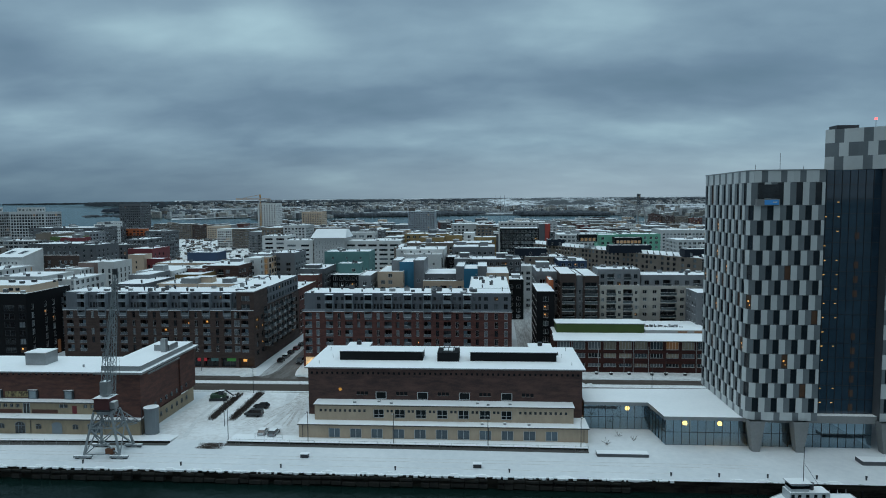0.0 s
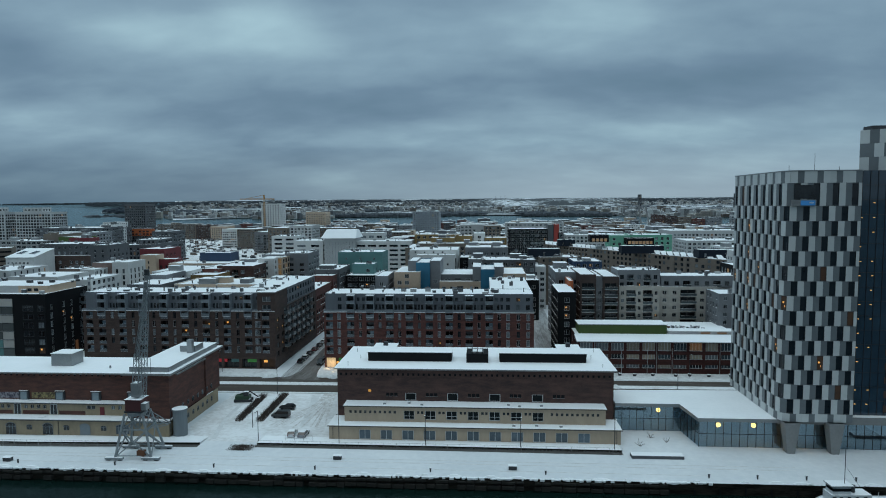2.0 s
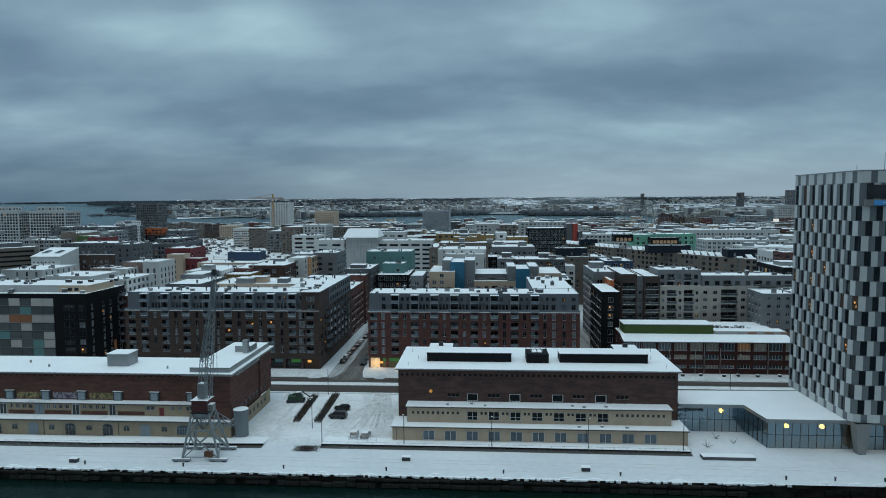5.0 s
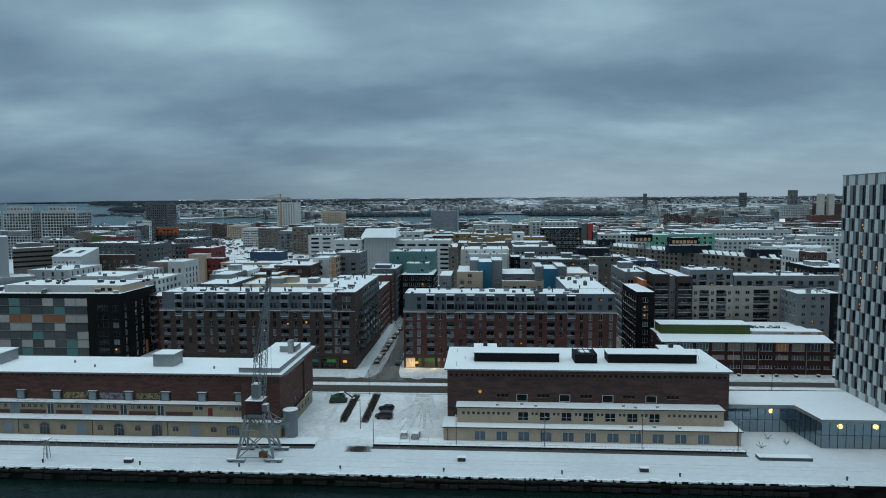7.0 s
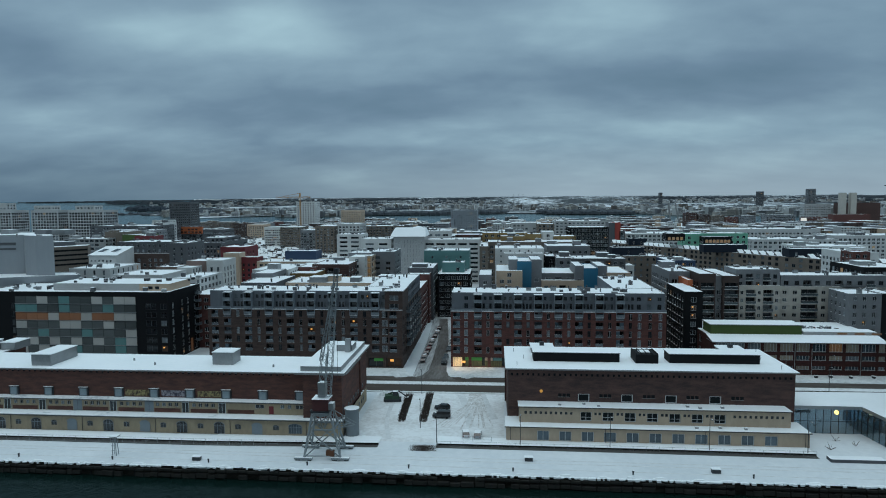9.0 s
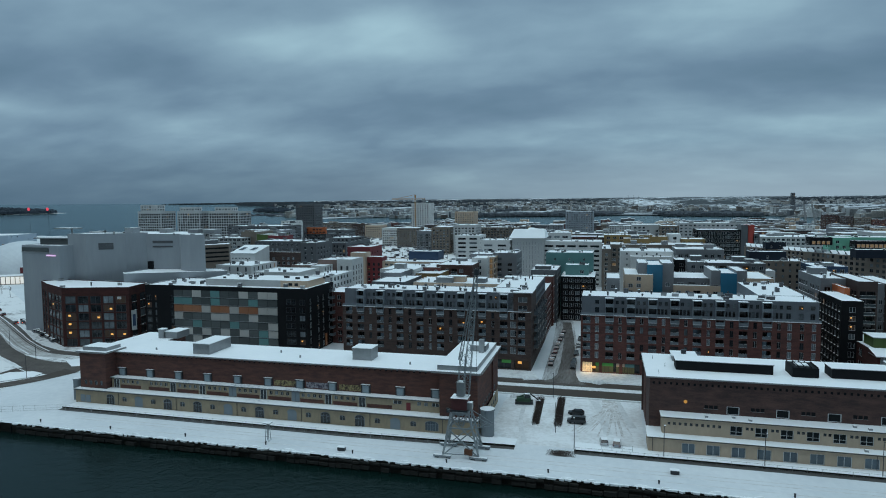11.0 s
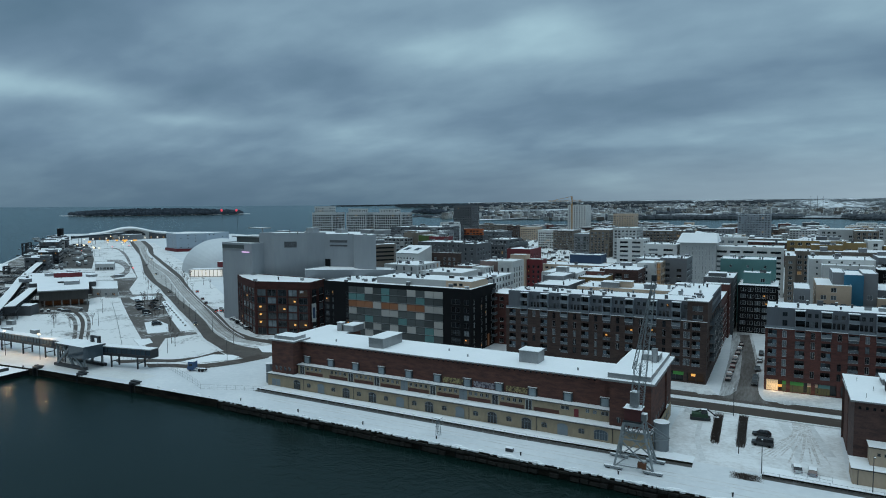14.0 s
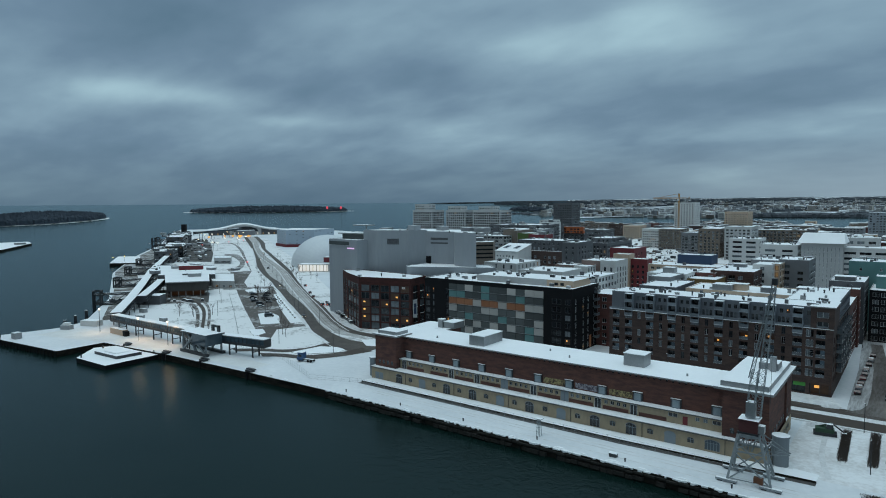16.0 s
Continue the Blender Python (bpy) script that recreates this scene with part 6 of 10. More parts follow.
block("tower_block", "bright blue panelled tower face", rect(-39.8, -33.3, 287.4, 309.0), 30.9, BLUE, windows=False)
block("tower_block", "grey stair tower beside the blue panels", rect(-33.5, -28.6, 288.4, 310.0), 31.6, GREY, skip=.95)
block("apartment_block", "grey wing with a long band of windows", rect(-28.5, -13.0, 290.4, 315.6), 25.1, GREY_D, wh=1.7,w=2.6,bay=3, balc=1)
block("apartment_block", "beige low wing under the grey wing", rect(-28.8, -10.0, 285.4, 294.4), 22.4, BEIGE, skip=.5, balc=1)
block("tower_block", "grey stair tower with a snowy top", rect(-13.7, -9.9, 286.4, 308.0), 29.0, GREY, skip=.9)
block("tower_block", "bright blue panelled tower face", rect(-10.0, -3.7, 285.4, 307.0), 28.0, BLUE, windows=False)
block("tower_block", "grey stair tower beside the blue panels", rect(-3.8, 0.5, 286.4, 308.0), 29.0, GREY, skip=.95)
block("tower_block", "beige rendered house with snowy roof beside a blue tower", rect(0.2, 10.4, 284.4, 313.2), 26.1, BEIGE, skip=.6)
block("apartment_block", "white apartment house with large windows", rect(6.4, 25.2, 346.0, 372.0), 23.1, WHITE, clutter=4,w=2.2, balc=1)
block("apartment_block", "black clad apartment corner house with snow", rect(9.9, 18.7, 313.0, 330.0), 19.7, BLACK, clutter=2)
block("apartment_block", "black clad apartment house with snow", rect(-40.0, -24.0, 344.4, 362.4), 27.9, BLACK, clutter=2)
block("apartment_block", "black gable house with snowy roof", rect(-22.1, -15.9, 349.4, 367.4), 27.8, BLACK, clutter=1)
block("apartment_block", "grey apartment house with roof hoods", rect(-19.7, 5.3, 371.4, 395.4), 31.9, GREY, clutter=4)
block("apartment_block", "grey apartment house with snowy roof", rect(-17.1, -7.8, 339.4, 360.4), 27.8, GREY, clutter=3)
block("apartment_block", "dark grey apartment row with snowy roof", rect(-9.5, 18.8, 337.4, 358.4), 27.6, GREY_D, clutter=8, balc=2)
block("apartment_block", "grey-brown apartment wing with balconies", rect(-60.2, -54.7, 408.6, 450.5), 29.0, TAUPE, clutter=2,balc=2)
block("apartment_block", "grey-brown long apartment row", rect(-55.1, 4.2, 429.1, 465.3), 30.5, TAUPE, clutter=10, storey=3.2, bay=3.6, w=2.3, wh=1.9, keep_rows=0)
block("apartment_block", "ochre apartment house with snowy roof", rect(-59.4, -27.0, 457.0, 481.1), 35.3, OCHRE, clutter=4,w=2.4, storey=3.2, bay=4.2, keep_rows=0)
block("apartment_block", "ochre stepped apartment house under snow", rect(-46.2, -29.6, 442.1, 459.0), 33.7, OCHRE, clutter=2,w=2.4, storey=3.2, bay=4.2, keep_rows=0)
block("apartment_block", "ochre apartment house with large windows", rect(-29.3, -17.3, 451.4, 468.3), 34.7, OCHRE, clutter=2,w=2.4, storey=3.2, bay=4.2, keep_rows=0)
block("apartment_block", "small white apartment house among ochre ones", rect(-16.1, -8.0, 457.0, 476.3), 36.0, WHITE, clutter=1, storey=3.2, bay=3.6, w=2.3, wh=1.9, keep_rows=0)
block("apartment_block", "ochre low house with snowy roof", rect(-8.7, 7.5, 457.0, 476.3), 32.8, OCHRE, clutter=1, storey=3.2, bay=3.6, w=2.3, wh=1.9, keep_rows=0)
block("industrial_hall", "pale hall with a snowy roof", rect(-33.7, -8.1, 639.4, 673.2), 36.2, PALE, skip=.4, storey=3.2, bay=3.6, w=2.3, wh=1.9, keep_rows=0)
block("apartment_block", "brown brick house in the distance", rect(-9.3, 7.2, 619.4, 645.4), 35.8, TAUPE, storey=3.2, bay=3.6, w=2.3, wh=1.9, keep_rows=0)
block("office_building", "pale grey office row in the distance", rect(14.7, 78.6, 699.4, 730.6), 35.8, PALE, clutter=3,w=2.4, storey=3.2, bay=4.2, keep_rows=0)
block("apartment_block", "black frame apartment house with grid of balconies", rect(12.7, 45.4, 539.4, 568.0), 35.7, BLACK, frame_="w",w=2.9,wh=2.2,bay=3.3,sill=.4,skip=0,keep_rows=5, storey=3.2)
block("tower_block", "dark grey lift tower of apartments", rect(45.1, 50.2, 537.4, 555.6), 39.5, GREY_D, windows=False, storey=3.2, bay=3.6, w=2.3, wh=1.9, keep_rows=4)
block("tower_block", "scarlet red outside stair tower", rect(49.8, 54.5, 537.4, 555.6), 39.5, SCARLET, windows=False, storey=3.2, bay=3.6, w=2.3, wh=1.9, keep_rows=4)
block("apartment_block", "dark grey house ending the row", rect(53.6, 58.3, 537.4, 555.6), 32.8, GREY_D, clutter=0, storey=3.2, bay=3.6, w=2.3, wh=1.9, keep_rows=0)
block("apartment_block", "pale apartment row with snowy roofs", rect(63.6, 141.0, 559.4, 598.4), 29.2, PALE, clutter=10, storey=3.2, bay=3.6, w=2.3, wh=1.9, keep_rows=0)
block("apartment_block", "pale apartment row under snow", rect(154.3, 220.1, 519.4, 553.2), 26.5, PALE, clutter=10, storey=3.2, bay=3.6, w=2.3, wh=1.9, keep_rows=0)
block("apartment_block", "white apartment row with snow", rect(158.9, 204.3, 451.4, 478.4), 25.9, WHITE, clutter=5, storey=3.2, bay=3.6, w=2.3, wh=1.9, keep_rows=0)
block("apartment_block", "pale apartment row under snow", rect(235.8, 298.5, 559.4, 593.2), 27.3, PALE, clutter=8, storey=3.2, bay=3.6, w=2.3, wh=1.9, keep_rows=0)
block("apartment_block", "pale apartment row under snow", rect(179.9, 274.8, 659.4, 698.4), 28.3, PALE, clutter=10, storey=3.2, bay=3.6, w=2.3, wh=1.9, keep_rows=0)
block("apartment_block", "white apartment house with dark windows", rect(120.1, 134.1, 317.4, 342.6), 32.5, WHITE, clutter=2,w=1.9, balc=1)
block("apartment_block", "brown panelled bay under snow", rect(119.0, 126.8, 311.4, 322.2), 33.3, BRICK_R)
block("apartment_block", "black clad house with glazed balconies", rect(96.3, 114.2, 261.4, 286.6), 31.2, BLACK, clutter=6,w=2.4,wh=2, balc=1)
block("apartment_block", "grey apartment house with paired windows and snowy roof", rect(78.6, 90.3, 238.4, 252.0), 23.9, GREY, w=1.3,bay=2.6,wh=1.6,frame_="w",keep_rows=5,clutter=2,huts=False)
block("apartment_block", "black clad apartment house beside a grey one", rect(90.6, 95.7, 238.6, 254.0), 24.0, BLACK, clutter=1,w=1.8,bay=2.4,frame_="d",keep_rows=4)
block("apartment_block", "black clad apartment corner with snowy terrace", rect(18.8, 25.3, 232.3, 256.3), 25.4, BLACK, w=1.9,bay=2.9,wh=1.9,rim=.3,skip=0,lit=.1,keep_rows=7,balc=0)
block("apartment_block", "red-brown framed house with stacked balconies", rect(29.5, 35.7, 250.3, 279.1), 29.7, FRAME_BROWN, lw=5.2,balc=1,keep_rows=7,lit=.03,skip=0,frame_="d")
block("apartment_block", "grey strip between two balcony stacks", rect(36.1, 39.0, 252.3, 277.5), 28.8, GREY, w=1.2,bay=2.2,balc=0,keep_rows=5)
block("apartment_block", "red-brown framed house with stacked glass balconies", rect(38.5, 44.6, 250.3, 279.1), 28.9, FRAME_BROWN, lw=5.2,balc=1,keep_rows=7,lit=.03,skip=0,frame_="d")
block("apartment_block", "pale grey-beige apartment house with dark loggias", rect(45.2, 60.8, 252.3, 268.0), 24.6, STONE, w=1.1,bay=1.9,wh=1.5,frame_="w",lw=4.0,balc=2,keep_rows=6,skip=0,rim=.8)
block("apartment_block", "pale grey apartment house with broad dark balconies", rect(61.3, 83.9, 254.3, 270.0), 24.4, STONE, w=1.6,bay=2.6,wh=1.4,frame_="w",lw=6.6,balc=1,keep_rows=6,skip=0.05)
block("apartment_block", "beige-grey apartment wing with snow", rect(84.7, 106.7, 258.3, 283.5), 24.1, STONE, clutter=4,w=1.9,frame_="w",balc=4,keep_rows=5)
block("apartment_block", "orange bay of a grey apartment house", rect(24.9, 26.6, 249.0, 262.0), 27.4, ORANGE, clutter=0,windows=False)
block("apartment_block", "grey set-back floors behind the black corner", rect(21.1, 32.1, 262.3, 291.1), 29.3, GREY, clutter=6,w=2.2,balc=0)
block("apartment_block", "grey set-back top floors with glazed terraces", rect(44.9, 61.6, 254.8, 268.0), 31.0, GREY, clutter=9,w=1.5,wh=1.7,bay=3.0,frame_="d",balc=2,lw=3.0,keep_rows=3,huts=False)
block("apartment_block", "grey set-back top floor beside the glazed terraces", rect(62.2, 106.0, 255.6, 268.0), 28.6, GREY, z0=24.4, clutter=10,w=1.8,wh=1.7,bay=3.6,frame_="d",balc=3,keep_rows=2,huts=False)
block("apartment_block", "dark blue-grey roof house under snow", rect(38.0, 52.5, 330.3, 351.3), 27.4, NAVY, clutter=4,balc=0)
block("apartment_block", "white apartment house in the distance", rect(-436.1, -421.8, 679.4, 705.4), 38.9, WHITE, storey=3.2, bay=3.6, w=2.3, wh=1.9, keep_rows=0)
block("apartment_block", "brown apartment row in the distance", rect(-559.2, -493.7, 1027.7, 1058.9), 25.4, TAUPE, clutter=3, storey=3.2, bay=3.6, w=2.3, wh=1.9, keep_rows=0)
block("apartment_block", "brown brick apartment house in the distance", rect(-494.3, -468.1, 1029.0, 1060.2), 23.4, BRICK_D, clutter=2, storey=3.2, bay=3.6, w=2.3, wh=1.9, keep_rows=0)
block("apartment_block", "beige apartment house in the distance", rect(-464.6, -435.8, 1020.6, 1051.8), 21.6, BEIGE, lit=.15, storey=3.2, bay=3.6, w=2.3, wh=1.9, keep_rows=0)
block("apartment_block", "white-grey apartment house with many windows", rect(-362.3, -338.9, 827.4, 856.0), 24.8, WHITE, bay=2.6, storey=3.2, keep_rows=0)
block("apartment_block", "grey-brown apartment house with gridded windows", rect(-333.4, -306.9, 807.7, 846.7), 25.4, TAUPE, bay=2.6, storey=3.2, keep_rows=0)
block("apartment_block", "blue-grey apartment house with balconies", rect(-281.8, -264.0, 731.3, 762.5), 25.1, GREY, balc=2, storey=3.2, bay=3.6, w=2.3, wh=1.9, keep_rows=0)
block("apartment_block", "grey-brown brick apartment house with tall front", rect(-256.7, -234.4, 707.4, 759.4), 30.8, TAUPE, storey=3.2, bay=3.6, w=2.3, wh=1.9, keep_rows=0)
block("industrial_hall", "pale low hall with snowy roof", rect(-225.8, -200.3, 689.4, 723.2), 34.0, PALE, clutter=4, storey=3.2, bay=3.6, w=2.3, wh=1.9, keep_rows=0)
block("office_building", "grey-brown row behind the office", rect(-211.5, -151.8, 739.4, 773.2), 29.4, TAUPE, clutter=4, storey=3.2, bay=3.6, w=2.3, wh=1.9, keep_rows=0)
block("apartment_block", "dark grey house with snowy roof", rect(-147.7, -119.6, 719.4, 748.0), 26.7, GREY_D, clutter=3, storey=3.2, bay=3.6, w=2.3, wh=1.9, keep_rows=0)
block("tower_block", "tall white apartment tower with gridded facade", rect(-551.8, -521.1, 642.0, 668.4), 51.3, PALE, bay=3,w=2.3,wh=2.2,sill=.5,storey=3.1,skip=0,frame_="d",keep_rows=0)
block("tower_block", "tall white apartment tower with gridded facade and rounded corners", rect(-509.1, -469.4, 642.0, 668.4), 51.2, PALE, bay=3,w=2.3,wh=2.2,sill=.5,storey=3.1,skip=0,frame_="d",keep_rows=0)
block("tower_block", "tall white apartment tower with rooftop floor", rect(-607.1, -574.4, 642.0, 668.4), 51.4, PALE, bay=3,w=2.3,wh=2.2,sill=.5,storey=3.1,skip=0,frame_="d",keep_rows=0)
block("tower_block", "set-back white rooftop floor of a tower", rect(-551.6, -531.3, 646.7, 660.9), 56.3, PALE, z0=49.0, storey=3.2, bay=3.6, w=2.3, wh=1.9, keep_rows=4)
block("tower_block", "set-back white rooftop floor of a tower", rect(-607.0, -583.4, 646.7, 660.9), 59.4, PALE, z0=49.0, storey=3.2, bay=3.6, w=2.3, wh=1.9, keep_rows=4)
block("tower_block", "set-back white rooftop floor of a tower", rect(-503.8, -482.1, 646.7, 660.9), 56.0, PALE, z0=49.0, storey=3.2, bay=3.6, w=2.3, wh=1.9, keep_rows=4)
block("apartment_block", "white high-rise under construction", rect(-399.5, -366.3, 1082.4, 1113.6), 58.8, WHITE, bay=4.5, storey=3.2, keep_rows=4)
block("apartment_block", "beige gridded apartment house in the distance", rect(-313.8, -279.6, 1059.4, 1093.2), 43.9, BEIGE, bay=4,w=2, storey=3.2, keep_rows=0)
block("office_building", "grey-blue glazed office house beside the bay", rect(-118.6, -77.6, 959.4, 993.2), 44.5, BAY_METAL, bay=3.4,w=2.2,wh=1.9,sill=.6,frame_="w", storey=3.2, keep_rows=0)



BRICK_P = surf("pink_brown_render", (0.235, 0.165, 0.145), (0.19, 0.132, 0.116), 0.9, 0.3, 2.0)
block("apartment_block", "dark grey-brown high-rise with gridded facade", rect(-469.6, -441.3, 780.0, 804.2), 59.5, GREY_D, bay=2.6, w=1.5, wh=2.0, frame_="d", storey=3.2, keep_rows=4, skip=0)
block("industrial_hall", "long dark hall with a broad snowy roof", rect(-458.2, -393.7, 603.0, 648.0), 35.6, GREY_D, clutter=6, skip=.3, storey=3.2, bay=3.6, w=2.6, wh=1.6, keep_rows=0)
block("apartment_block", "white apartment house behind the dark hall", rect(-414.3, -400.1, 640.0, 665.0), 37.6, WHITE, clutter=2, storey=3.2, bay=3.2, keep_rows=0)
block("apartment_block", "dark slim apartment house beside the high-rise", rect(-411.3, -405.6, 660.0, 685.0), 33.8, GREY_D, storey=3.2, bay=3.2, keep_rows=0)
block("parking_house", "low concrete house with open parking decks", rect(-413.0, -376.2, 500.0, 530.0), 28.9, CONCRETE, clutter=4, storey=3.2, bay=4.4, w=3.4, wh=2.0, keep_rows=0)
block("industrial_hall", "grey-brown blank hall beside the parking decks", rect(-385.8, -370.2, 515.0, 545.0), 33.7, TAUPE, windows=False, clutter=2)
block("apartment_block", "long low grey house with a snowy roof", rect(-417.0, -367.5, 560.0, 585.0), 33.1, GREY, clutter=5, storey=3.2, bay=4, w=2.6, keep_rows=0)
block("apartment_block", "low dark green house under snow", rect(-354.6, -334.7, 490.0, 510.0), 32.6, GREENROOF, windows=False, clutter=2)
block("apartment_block", "low dark red house under snow", rect(-332.1, -316.1, 470.0, 484.0), 32.8, RED, windows=False, clutter=3)
block("apartment_block", "dark apartment house with an orange scaffolded front", rect(-422.1, -382.4, 690.0, 720.0), 28.1, GREY_D, lit=.1, clutter=8, storey=3.2, bay=3.6, w=2.6, wh=1.9, keep_rows=0)
block("scaffold", "orange scaffold sheeting on the upper floors", rect(-412.5, -381.0, 686.0, 688.6), 31.5, ORANGE, z0=24, storey=3, bay=4.2, w=3.0, wh=1.7, sill=.8, frame_="d", keep_rows=3, skip=0.25, rim=.2)
block("apartment_block", "dark glazed house with terraces and snowy decks", rect(-358.1, -336.7, 640.0, 670.0), 30.3, GREY_D, clutter=6, storey=3.2, bay=3.2, w=2.6, wh=2.0, frame_="w", keep_rows=0)
block("apartment_block", "brown brick house with large dark windows under grey top floors", rect(-288.5, -247.3, 373.0, 401.0), 27.4, BRICK_D, w=1.9, wh=1.9, bay=3.3, storey=3.1, frame_="w", keep_rows=2, skip=.03, rim=.25, huts=False)
block("apartment_block", "dark grey metal-clad top floors with loggias and snow", rect(-287.2, -253.3, 376.0, 400.0), 34.2, GREY_D, z0=27.4, w=1.5, wh=1.7, bay=3.4, storey=3.3, frame_="w", keep_rows=2, clutter=14, huts=False)
block("apartment_block", "dark grey metal-clad stair end beside the top floors", rect(-251.1, -240.0, 372.0, 396.0), 33.7, GREY_D, w=1.2, wh=1.7, bay=4.0, storey=3.2, frame_="d", keep_rows=0, clutter=4, huts=False)
block("apartment_block", "red house with dark window columns and a snowy roof", rect(-213.8, -198.6, 362.0, 382.7), 32.0, RED, w=1.2, bay=4.4, frame_="d", clutter=4, keep_rows=2, huts=False)
block("apartment_block", "lower red apartment wing with lit corner windows", rect(-198.4, -187.6, 353.0, 362.0), 26.7, RED, w=1.3, bay=3.0, lit=.2, frame_="d", keep_rows=2)
block("tower_block", "tall beige stair tower with two narrow window columns", rect(-206.7, -197.3, 350.0, 359.0), 29.3, BEIGE, w=.9, wh=1.5, bay=4.2, frame_="d", keep_rows=3, skip=0)
block("apartment_block", "pink-brown rendered house with a white gable and snowy roof", rect(-215.0, -204.2, 292.0, 303.9), 27.4, BRICK_P, w=1.6, wh=1.0, bay=6, skip=.45, keep_rows=2, clutter=5, huts=False)
block("apartment_block", "white rendered gable house with dark loggias", rect(-203.1, -195.9, 290.0, 304.0), 27.3, WHITE, w=1.2, wh=2.2, bay=3.0, frame_="d", keep_rows=2)
block("apartment_block", "pink-brown rendered house with overhanging snowy roof", rect(-204.0, -193.6, 301.0, 321.0), 29.5, BRICK_P, w=1.4, wh=1.0, bay=5, skip=.4, keep_rows=2, clutter=5, huts=False)
block("apartment_block", "white rendered house with tall dark windows", rect(-193.1, -184.8, 300.0, 316.0), 29.9, WHITE, w=1.2, wh=2.2, bay=3.2, frame_="d", keep_rows=2)
block("apartment_block", "white rendered house with a low snowy roof", rect(-220.4, -197.5, 266.0, 288.0), 26.6, WHITE, w=1.2, wh=2.0, bay=4.2, frame_="d", keep_rows=2, clutter=4, huts=False)
block("apartment_block", "white house with tall narrow windows and roof hoods", rect(-254.1, -233.4, 284.0, 310.0), 27.4, WHITE, w=1.1, wh=2.2, bay=4.0, frame_="d", keep_rows=2, clutter=14, huts=False)
block("apartment_block", "navy blue clad building with snowy roof", rect(-166.6, -149.1, 340.0, 352.0), 31.4, NAVY, w=1.0, wh=1.3, bay=7, skip=.6, keep_rows=2, clutter=3, huts=False)
block("apartment_block", "beige low row with a long snowy roof", rect(-177.5, -139.5, 326.0, 346.0), 26.8, BEIGE, clutter=4, keep_rows=0, wh=1.2, huts=False)
block("apartment_block", "grey apartment house with roof decks beside the white house", rect(-158.7, -153.6, 300.0, 320.0), 25.7, BEIGE, w=1.1, wh=1.1, bay=3.0, keep_rows=2)
block("apartment_block", "grey apartment house top floors with snowy roof", rect(-129.5, -117.1, 335.0, 357.0), 30.8, GREY, w=1.6, bay=4, skip=.2, keep_rows=2, clutter=5, huts=False)
block("apartment_block", "grey apartment house with white lower floors", rect(-117.5, -104.4, 337.0, 359.0), 31.3, GREY, w=2.4, wh=1.5, bay=5, frame_="d", keep_rows=2, clutter=8, huts=False)
block("apartment_block", "teal clad apartment house with snowy roof", rect(-88.9, -64.1, 341.0, 360.0), 31.6, TEAL, w=1.0, wh=1.3, bay=6, skip=.4, keep_rows=3, clutter=8, huts=False)
block("apartment_block", "white apartment house with stepped snowy roofs", rect(-50.0, -23.2, 348.0, 374.0), 32.2, WHITE, w=.9, wh=1.1, bay=5, skip=.3, clutter=10, huts=False, keep_rows=2)
block("apartment_block", "white lower step with a snowy deck", rect(-45.0, -24.3, 340.0, 348.0), 30.1, WHITE, w=.9, wh=1.1, bay=5, skip=.3, keep_rows=2, clutter=3, huts=False)
block("office_building", "white stepped office wing with dark ribbon windows", rect(-170.6, -151.4, 470.0, 494.0), 33.7, WHITE, w=6.0, bay=6.8, wh=1.5, sill=1.1, storey=3.3, clutter=8, frame_="d", skip=0, keep_rows=0, huts=False)
block("office_building", "long white office with dark ribbon windows", rect(-146.1, -124.7, 446.0, 470.0), 31.7, WHITE, w=6.0, bay=6.8, wh=1.5, sill=1.1, storey=3.3, clutter=8, frame_="d", skip=0, keep_rows=0, huts=False)
block("office_building", "long white office wing with dark ribbon windows", rect(-101.5, -60.7, 446.0, 470.0), 31.2, WHITE, w=6.0, bay=6.8, wh=1.5, sill=1.1, storey=3.3, clutter=8, frame_="d", skip=0, keep_rows=0, huts=False)
block("office_building", "set-back pale office roof floor", rect(-102.6, -83.2, 466.0, 480.0), 36.3, PALE, w=4, bay=5, storey=3.2, keep_rows=0, clutter=3, huts=False)
block("office_building", "pale office roof house with dark plant", rect(-152.6, -146.2, 700.0, 720.0), 32.0, GREY_D, windows=False)
block("apartment_block", "mint green clad apartment house", rect(75.7, 88.3, 428.0, 446.0), 35.8, MINT, skip=.3, storey=3.2, bay=3.6, w=1.8, keep_rows=0)
block("apartment_block", "mint green clad apartment house with snowy roof", rect(90.1, 118.0, 434.0, 454.0), 35.8, MINT, skip=.1, clutter=5, storey=3.2, bay=3.6, w=1.8, keep_rows=0, huts=False)
block("penthouse", "dark penthouse with lit window band", rect(61.6, 73.7, 422.0, 431.0), 36.3, BLACK, z0=32, lit=.95, bay=2.2, w=1.8, wh=2.0, sill=.5, skip=0, keep_rows=2, storey=3.2)
block("penthouse", "dark penthouse with lit window band", rect(84.4, 102.0, 418.0, 427.0), 34.4, BLACK, z0=30.5, lit=.95, bay=2.2, w=1.8, wh=2.0, sill=.5, skip=0, keep_rows=2, storey=3.2)
block("apartment_block", "grey-brown apartment row with slanted roof hoods", rect(22.8, 44.8, 360.0, 380.0), 27.0, TAUPE, w=1.1, wh=1.5, bay=3.2, frame_="d", keep_rows=3, skip=.05, clutter=16, huts=False)

